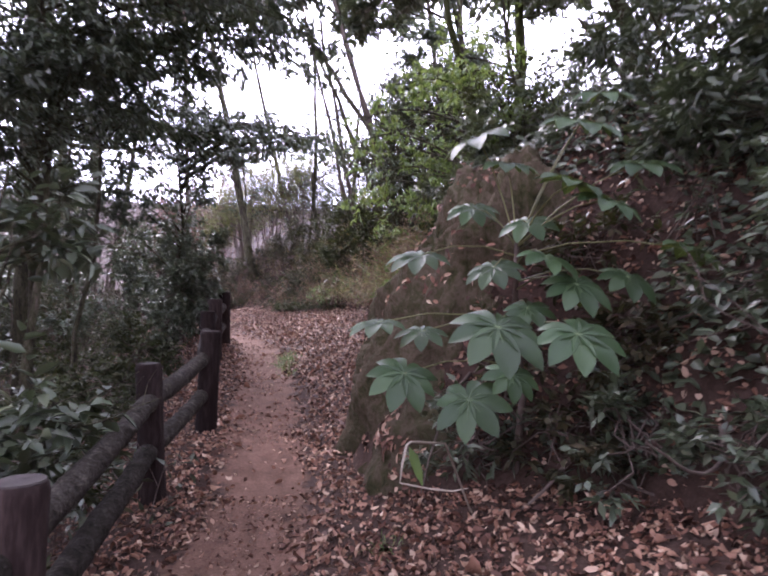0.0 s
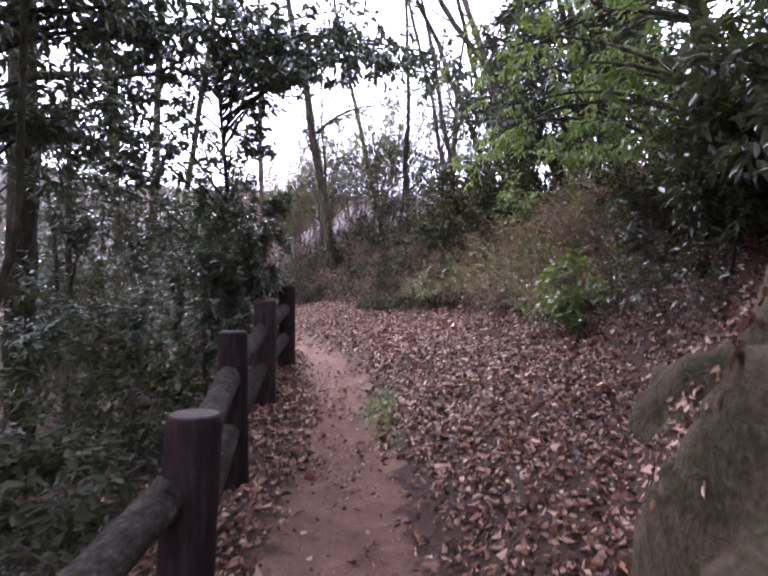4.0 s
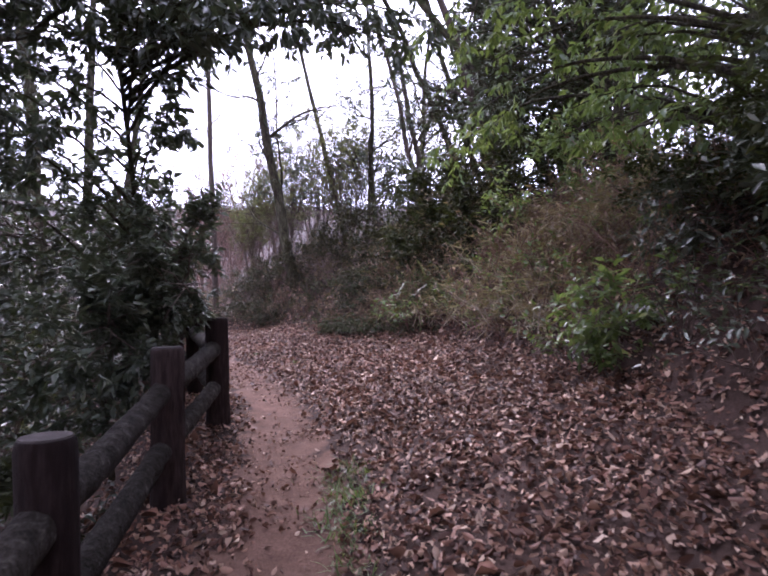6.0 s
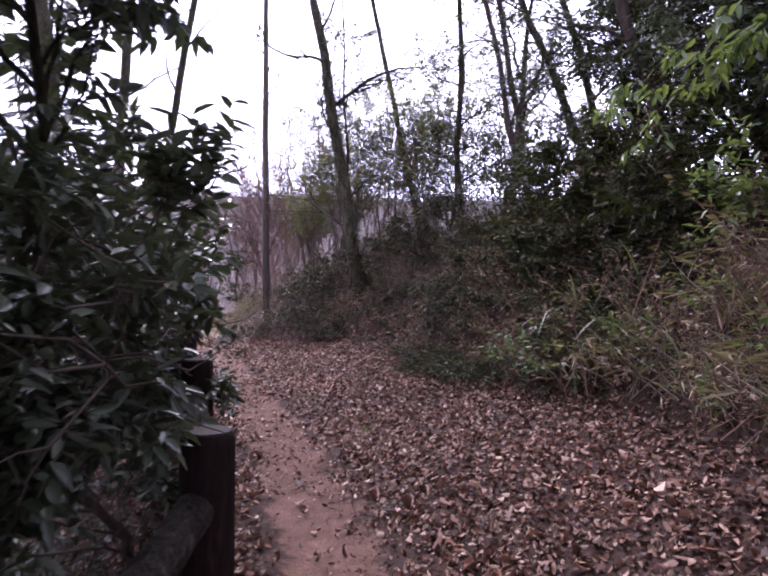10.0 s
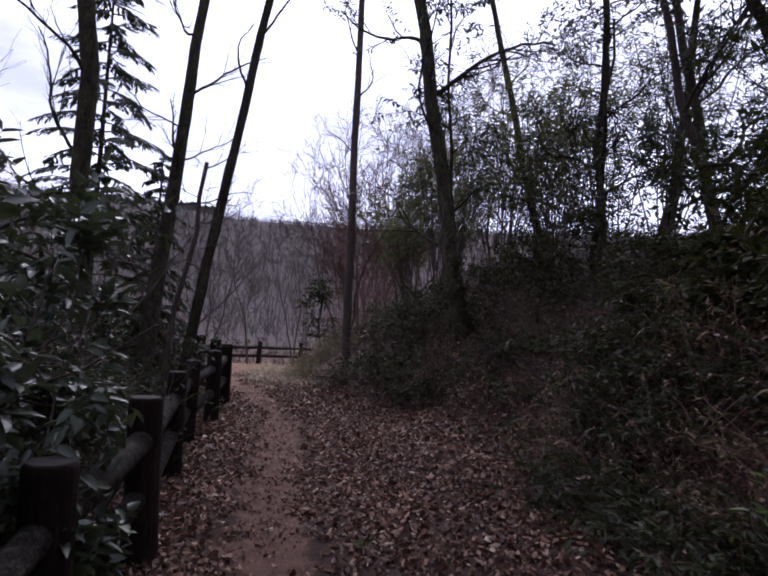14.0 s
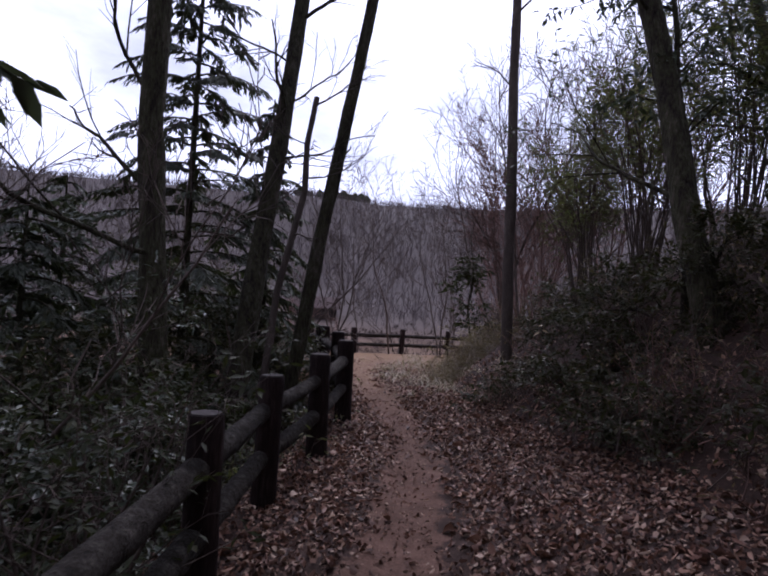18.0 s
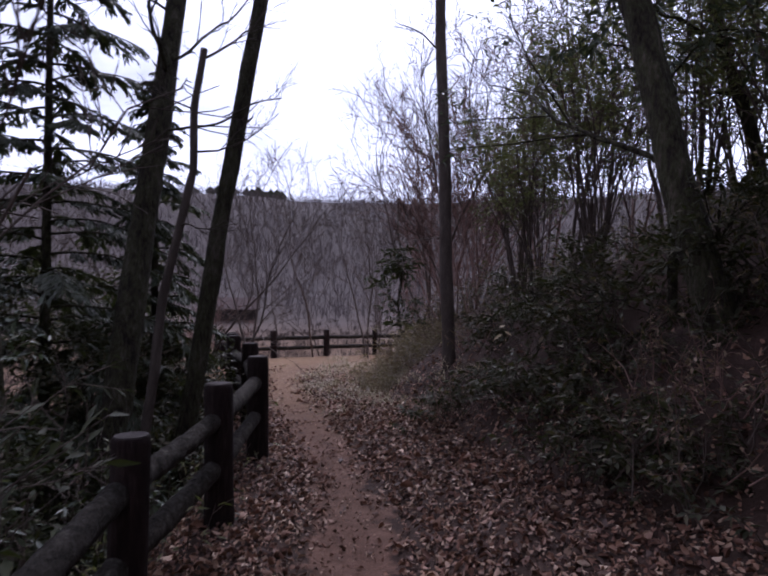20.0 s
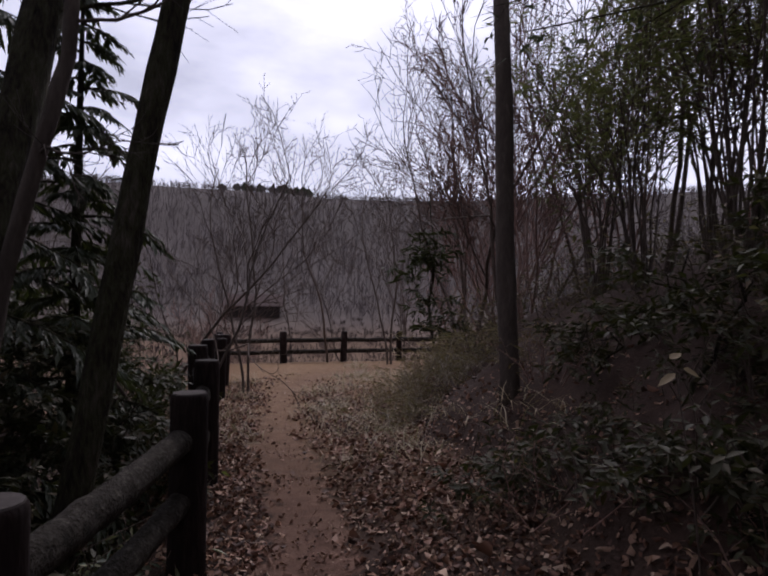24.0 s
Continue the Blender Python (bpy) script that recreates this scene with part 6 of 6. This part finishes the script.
def leaf_ribs(lobes):
    """The pale midribs of a hand-shaped leaf of size one."""
    g, span = Geo(), radians(300)
    for k in range(lobes):
        a = -span / 2 + span * k / (lobes - 1)
        L = 0.5 * (1 - 0.32 * abs(2 * k / (lobes - 1) - 1) ** 1.5)
        u = np.linspace(0, 0.9, 6)
        pts = np.stack([math.cos(a) * L * u, math.sin(a) * L * u, 0.05 * u - 0.17 * u * u + 0.003], -1)
        tube(g, pts, np.linspace(0.0065, 0.0015, 6), 4, False)
    return g


def fatsia(label, root, spots, seed):
    rng = np.random.default_rng(seed)
    ob = thing("fatsia_plant", label, "plant", "palmate plants", Matrix.Translation(root))
    base = np.array(root)
    kinds = [palmate_leaf(n, 1.0, rng).mesh("leaf", FATSIA) for n in (9, 9, 8)]
    ribs = [leaf_ribs(n).mesh("vein", PALEVEIN) for n in (9, 9, 8)]
    crown = np.mean([s[:3] for s in spots], axis=0) - base
    g = Geo()
    stalk = np.array([(0, 0, -0.15), crown * 0.35 + (0.03, 0, 0), crown * 0.7 + (-0.02, 0.1, 0), crown + (0, 0.22, 0.1)])
    tube(g, stalk, [0.022, 0.02, 0.017, 0.013], 8, True, 0.05, rng)
    part("stem", g, TWIG, ob)
    for k, (x, y, z, size, tilt, turn) in enumerate(spots):
        at = np.array([x, y, z]) - base
        u = min(0.95, max(0.3, at[2] / max(stalk[-1][2], 0.1)))
        p, _ = along(stalk, u)
        g = Geo()
        m = (p + at) / 2 + np.array([0, 0, 0.08])
        tube(g, [p, (p + 2 * m) / 3, (at + 2 * m) / 3, at], [0.006, 0.005, 0.004, 0.004], 5)
        part("leaf_stalk", g, OLIVE, ob)
        leaf = part("leaf", kinds[k % 3], FATSIA, ob)
        leaf.matrix_basis = pose(*at, tilt + rng.uniform(-8, 8), rng.uniform(-16, 16), turn + rng.uniform(-25, 25)) @ Matrix.Scale(size, 4) @ pose(0, 0, 0, 0, 0, -90)
        part("vein", ribs[k % 3], PALEVEIN, leaf)


FATSIA_LOW = [(0.484, 2.504, 1.42, 0.45, 38, 0), (0.83, 2.52, 1.39, 0.43, 30, 15), (0.40, 2.78, 1.07, 0.38, 48, -10), (0.10, 2.9, 1.18, 0.38, 34, -25), (0.97, 3.0, 2.15, 0.45, 22, 10), (0.55, 3.4, 2.5, 0.46, 18, -20), (1.12, 3.3, 2.56, 0.5, 16, 10), (0.59, 3.15, 1.72, 0.34, 36, 0), (0.82, 2.95, 1.76, 0.36, 32, 20), (0.207, 3.3, 1.8, 0.38, 20, -30), (1.13, 2.95, 2.05, 0.4, 26, 30), (0.2, 3.1, 1.38, 0.29, 30, -20), (-0.02, 3.0, 1.43, 0.32, 16, -50)]
FATSIA_HIGH = [(0.53, 3.5, 2.1, 0.34, 24, -10), (0.72, 2.95, 1.5, 0.28, 40, 5), (1.4, 3.2, 2.3, 0.42, 20, 30), (1.5, 2.9, 1.8, 0.38, 30, 40), (1.3, 3.5, 2.8, 0.42, 14, 20), (0.95, 2.9, 1.62, 0.36, 34, 12), (0.62, 2.85, 1.18, 0.3, 44, 0), (0.8, 3.25, 1.98, 0.34, 26, 0), (1.25, 3.0, 1.66, 0.34, 34, 25), (0.7, 3.3, 2.32, 0.38, 18, -5)]
fatsia("large palmate glossy green leaves on stalks beside the rock", (0.75, 3.45, land(0.75, 3.45)), FATSIA_LOW + FATSIA_HIGH, 501)


def build_ivy():
    """Small leaves creeping over the shaded bank and the rock."""
    rng = np.random.default_rng(520)
    n = 34000
    x, y = rng.uniform(0.0, 3.2, n), rng.uniform(-1.5, 8.2, n)
    d, _ = beside(FOOT, x, y)
    ok = (d > np.where(y > 3.4, 0.9, 0.1)) & (rumple(x, y, 1.3, 5) + 0.5 * rumple(x, y, 4.0, 2) + 0.35 * np.clip(x - 1, 0, 1) > -0.35)
    x, y = x[ok], y[ok]
    n = len(x)
    z = terrain(x, y)[0] + rng.uniform(0.02, 0.30, n) * np.clip(rumple(x, y, 2.1, 4) + 0.9, 0.2, 1.6)
    a = rng.uniform(0, 6.28, n)
    g = Geo()
    leaves(g, np.stack([x, y, z], -1), np.stack([np.cos(a) - 0.3, np.sin(a) - 0.5, rng.uniform(-0.6, 0.3, n)], -1), np.array([-0.4, -0.5, 0.8]) + rng.normal(0, 0.3, (n, 3)), 0.085 * rng.uniform(0.5, 1.3, n), 0.05 * rng.uniform(0.6, 1.2, n), 0.25, 0.2, True)
    tagged(new("creeping_ivy", g.mesh("creeping_ivy", GLOSSY)), "dark creeping ivy leaves over the shaded bank", "ivy", kind="stuff")


build_ivy()


def build_roots():
    """Bare roots and a fallen dry stalk on the bank."""
    rng = np.random.default_rng(530)
    for k, (x, y, w, L) in enumerate(((0.55, 3.75, (-0.5, -0.4, -0.5), 0.9), (1.1, 3.3, (-0.6, -0.5, -0.3), 0.8), (1.6, 2.8, (-0.3, -0.6, -0.5), 0.9), (1.3, 3.5, (0.5, -0.4, -0.3), 0.7))):
        pts = wander(rng, (x, y, land(x, y) + 0.05), w, L, 9, 0.18, 0)
        pts[:, 2] = np.maximum(pts[:, 2], terrain(pts[:, 0], pts[:, 1])[0] + 0.005)
        g = Geo()
        tube(g, pts, np.linspace(0.014, 0.004, len(pts)), 6, True, 0.06, rng)
        tagged(new("tree_root", g.mesh("tree_root", TWIG)), "bare brown root exposed on the earth bank", "root", "roots on the bank")
    z = land(0.5, 3.2)
    stalk = thing("dry_stalk", "pale bent stalk with a drooping green strap leaf", "stalk", "", Matrix.Translation((0.5, 3.2, z)))
    g = Geo()
    tube(g, [(0, 0, -0.05), (-0.05, -0.05, 0.45 - z), (-0.2, -0.3, 0.84 - z), (-0.38, -0.54, 0.90 - z), (-0.40, -0.56, 0.89 - z), (-0.42, -0.57, 0.80 - z), (-0.43, -0.58, 0.73 - z), (-0.30, -0.60, 0.71 - z)], [0.006, 0.006, 0.006, 0.006, 0.007, 0.006, 0.005, 0.004], 6)
    part("stem", g, PALETWIG, stalk)
    g = Geo()
    leaves(g, [(-0.39, -0.57, 0.89 - z)], [(0.35, -0.1, -0.9)], [(0.3, -0.9, 0.3)], 0.19, 0.045, 0.2, 0.1, True)
    part("leaf", g, GREEN, stalk)
    g = Geo()
    tube(g, [(-0.30, -0.60, 0.71 - z), (-0.20, -0.60, 0.70 - z), (-0.13, -0.59, 0.71 - z)], [0.005, 0.004, 0.002], 6)
    part("dry_tip", g, PALETWIG, stalk, "pale dry tip of the stalk")


build_roots()


# ---------- far country ----------
def build_woods():
    rng = np.random.default_rng(601)
    g, h = Geo(), Geo()
    n = 13000
    az, r = rng.uniform(radians(-5), radians(125), n), 100 + 172 * rng.uniform(0, 1, n) ** 0.75
    x, y = -8 - r * np.sin(az), 18 + r * np.cos(az)
    clear = np.hypot(x + 82, y - 101) > 13
    x, y, r = x[clear], y[clear], r[clear]
    n = len(x)
    z = terrain(x, y)[0]
    P, D, L, W = [], [], [], []
    for q in range(6):
        tall = rng.uniform(3.0, 7.0, n) * np.clip((266 - r) / 45, 0.3, 1)
        tilt = 0.06 if q == 0 else 0.45
        P.append(np.stack([x, y, z + (0 if q == 0 else 1) * tall * rng.uniform(0.1, 0.5, n)], -1))
        D.append(np.stack([rng.normal(0, tilt, n), rng.normal(0, tilt, n), np.ones(n)], -1))
        L.append(tall * (1 if q == 0 else 0.5))
        W.append(rng.uniform(0.07, 0.15, n) * (1 if q == 0 else 0.8))
    P, D, L, W = np.concatenate(P), np.concatenate(D), np.concatenate(L), np.concatenate(W)
    face = np.stack([P[:, 0] + 8, P[:, 1] - 18, np.zeros(len(P))], -1) + rng.normal(0, 60, (len(P), 3))
    leaves(g, P, D, face, L, W, 0.3, 0.0)
    tagged(new("far_woods", g.mesh("far_woods", WOODS)), "grey-brown leafless woods covering the far hill", "woods", kind="stuff")
    n = 420
    az, r = rng.uniform(radians(20), radians(95), n), rng.uniform(250, 275, n)
    keep = (np.abs(az - radians(41)) < radians(4.5)) | (rumple(az * 60, r * 0, 1.0) > 0.93)
    az, r = az[keep], r[keep]
    x, y = -8 - r * np.sin(az), 18 + r * np.cos(az)
    z = terrain(x, y)[0]
    for q in range(3):
        leaves(h, np.stack([x, y, z], -1), np.stack([rng.normal(0, 0.03, len(x)), rng.normal(0, 0.03, len(x)), np.ones(len(x))], -1), np.stack([x + 8 + rng.normal(0, 150, len(x)), y - 18 + rng.normal(0, 150, len(x)), 0 * x], -1), rng.uniform(1.2, 4.5, len(x)), rng.uniform(2, 5, len(x)), 0.2, 0.0)
    tagged(new("far_conifers", h.mesh("far_conifers", PINES)), "dark line of conifers along the crest of the hill", "woods", kind="stuff")


def build_valley_brush():
    """Leafless scrub and young trees between the slope and the hill."""
    rng = np.random.default_rng(611)
    n = 5600
    az, r = rng.uniform(radians(-8), radians(125), n), 9 + 100 * rng.uniform(0, 1, n) ** 1.3
    x, y = -10 - r * np.sin(az), 20 + r * np.cos(az)
    e, _ = beside(EDGE, x, y)
    ok = (e < -2.5) & (np.hypot(x + 84.8, y - 104.1) > 14)
    x, y, r = x[ok], y[ok], r[ok]
    n = len(x)
    z = terrain(x, y)[0]
    g = Geo()
    for q in range(9):
        tall = rng.uniform(0.4, 1.25, n) * (1 + (rng.uniform(0, 1, n) > 0.97) * (r < 45) * 1.8)
        way = np.stack([rng.normal(0, 0.3, n), rng.normal(0, 0.3, n), np.ones(n)], -1)
        face = np.stack([x + 8 + rng.normal(0, 8, n), y - 18 + rng.normal(0, 8, n), 0 * x], -1)
        leaves(g, np.stack([x + rng.normal(0, 0.4, n), y + rng.normal(0, 0.4, n), z - 0.1], -1), way, face, tall, 0.010 + 0.0006 * r, 0.3, 0.1)
    tagged(new("valley_scrub", g.mesh("valley_scrub", SCRUB)), "brown leafless scrub filling the valley below the fence", "scrub", kind="stuff")


build_valley_brush()
build_woods()


def build_shed(x, y, turn):
    z = land(x, y)
    ob = thing("shed", "dark low shed with a pitched roof in the valley field", "building", "", Matrix.Translation((x, y, z)) @ Matrix.Rotation(radians(turn), 4, "Z"))
    w, d, h = 5.0, 3.2, 2.0

    def box(x0, y0, z0, x1, y1, z1):
        g = Geo()
        v = [(a, b, c) for a in (x0, x1) for b in (y0, y1) for c in (z0, z1)]
        g.add(v, [[0, 1, 3, 2], [4, 6, 7, 5], [0, 4, 5, 1], [2, 3, 7, 6], [0, 2, 6, 4], [1, 5, 7, 3]])
        return g
    part("wall", box(-w, -d, -0.3, w, -d + 0.2, h), SHEDWALL, ob, smooth=False)
    part("wall", box(-w, d - 0.2, -0.3, w, d, h), SHEDWALL, ob, smooth=False)
    part("wall", box(-w, -d + 0.2, -0.3, -w + 0.2, d - 0.2, h), SHEDWALL, ob, smooth=False)
    part("wall", box(w - 0.2, -d + 0.2, -0.3, w, d - 0.2, h), SHEDWALL, ob, smooth=False)
    g = Geo()
    e = 0.6
    for o in (0.0, 0.18):
        g.add([(-w - e, -d - e, h - 0.3 + o), (w + e, -d - e, h - 0.3 + o), (w + e, 0, h + 2.0 + o), (-w - e, 0, h + 2.0 + o), (-w - e, d + e, h - 0.3 + o), (w + e, d + e, h - 0.3 + o)], [[0, 1, 2, 3], [3, 2, 5, 4]])
    part("roof", g, ROOF, ob, smooth=False)


build_shed(-84.8, 104.1, 38)


# ---------- fallen leaves ----------
def curled(g, rng, x, y, size, lift):
    """Withered leaves lying on the ground, each curled its own way."""
    n = len(x)
    e = 0.06
    z0 = terrain(x, y)[0]
    gx, gy = (terrain(x + e, y)[0] - z0) / e, (terrain(x, y + e)[0] - z0) / e
    nrm = unit(np.stack([-gx, -gy, np.ones(n)], -1) + rng.normal(0, 0.55, (n, 3)))
    a = rng.uniform(0, 6.28, n)
    way = np.stack([np.cos(a), np.sin(a), np.zeros(n)], -1)
    way = unit(way - nrm * (way * nrm).sum(-1, keepdims=True))
    side = np.cross(nrm, way)
    L, W = (size * rng.uniform(0.5, 1.3, n))[:, None], (size * rng.uniform(0.28, 0.62, n))[:, None] / 2
    curl, roll = rng.normal(0.05, 0.22, n)[:, None] * L, rng.normal(0.4, 0.5, n)[:, None] * W
    twist = rng.normal(0, 0.35, (n, 4, 1)) * W[:, None]
    c = np.stack([x, y, z0 + lift + rng.uniform(0.003, 0.028, n)], -1)
    a, b = c - way * L * 0.5 + nrm * curl * 0.6, c + way * L * 0.5 + nrm * curl
    mids = [c + way * L * u + side * W * s + nrm * (roll - 0.3 * curl + twist[:, k]) for k, (u, s) in enumerate(((-0.22, 0.95), (0.18, 0.85), (0.20, -0.85), (-0.20, -0.95)))]
    v = np.stack([a, mids[0], mids[1], b, mids[2], mids[3]], 1)
    o = np.arange(n)[:, None] * 6
    g.add(v, np.concatenate([o + np.array([[0, 3, 2, 1]]), o + np.array([[0, 5, 4, 3]])]))


def litter_spots(rng, count, thin=False):
    x, y = rng.uniform(-14, 3.2, count * 5), rng.uniform(-2.5, 28, count * 5)
    l, _ = beside(PATH, x, y)
    d, _ = beside(FOOT, x, y)
    e, _ = beside(EDGE, x, y)
    rag = 0.15 * rumple(x, y, 1.5) + 0.13 * rumple(x, y, 5.0)
    w = np.clip((np.abs(l) - 0.19 + 0.06 * np.clip((y - 8) / 3, 0, 1) + rag) / 0.28, 0.04, 1)
    w = w * np.where(d > 0, np.exp(-np.maximum(d, 0) / np.where(y < 8, 1.6, np.where(y < 12, 1.0, 0.3))), 1) * np.where(e < 0, np.exp(np.minimum(e, 0) / 0.9) * 0.8, 1)
    w = w * np.clip((27 - y) / 6, 0.05, 1)
    keep = rng.uniform(0, 1, len(x)) < w
    return x[keep][:count], y[keep][:count]


def build_litter():
    rng = np.random.default_rng(701)
    bed = tagged(new("leaf_litter"), "thick carpet of fallen brown and pinkish leaves", "leaves")
    x, y = litter_spots(rng, 142000)
    g = Geo()
    curled(g, rng, x, y, 0.047 * rng.choice((0.6, 0.85, 1.0, 1.3), len(x)), 0.0)
    n = 12000
    u = rng.uniform(0, 1, n) * (len(PATH) - 6)
    k = u.astype(int)
    q = PATH[k, :2] + (u - k)[:, None] * (PATH[k + 1, :2] - PATH[k, :2]) + rng.normal(0, 0.2, (n, 2))
    q = q[(rumple(q[:, 0], q[:, 1], 2.0, 6) > -0.3) & (q[:, 1] > -1)]
    curled(g, rng, q[:, 0], q[:, 1], 0.024 * rng.choice((0.5, 0.8, 1.3), len(q)), -0.002)
    tagged(part("fallen_leaves", g, DEAD, bed), kind="stuff")
    kinds = []
    for k in range(12):
        g = Geo()
        r2 = np.random.default_rng(710 + k)
        curled(g, r2, np.array([0.0]), np.array([-6.0]), 0.092, 0.0)
        v = np.concatenate(g.v)
        g.v = [v - np.array([0, -6.0, float(terrain(0.0, -6.0)[0][0])])]
        kinds.append(g.mesh("leaf", DEAD))
    x, y = litter_spots(rng, 6000)
    near = (np.abs(beside(PATH, x, y)[0]) < 1.1) & (y > 1) & (y < 22)
    x, y = x[near][:290], y[near][:290]
    z = terrain(x, y)[0]
    for k in range(len(x)):
        ob = part("leaf", kinds[k % 12], DEAD, bed)
        ob.matrix_basis = pose(x[k], y[k], z[k] + 0.012, 0, 0, rng.uniform(0, 360))


build_litter()
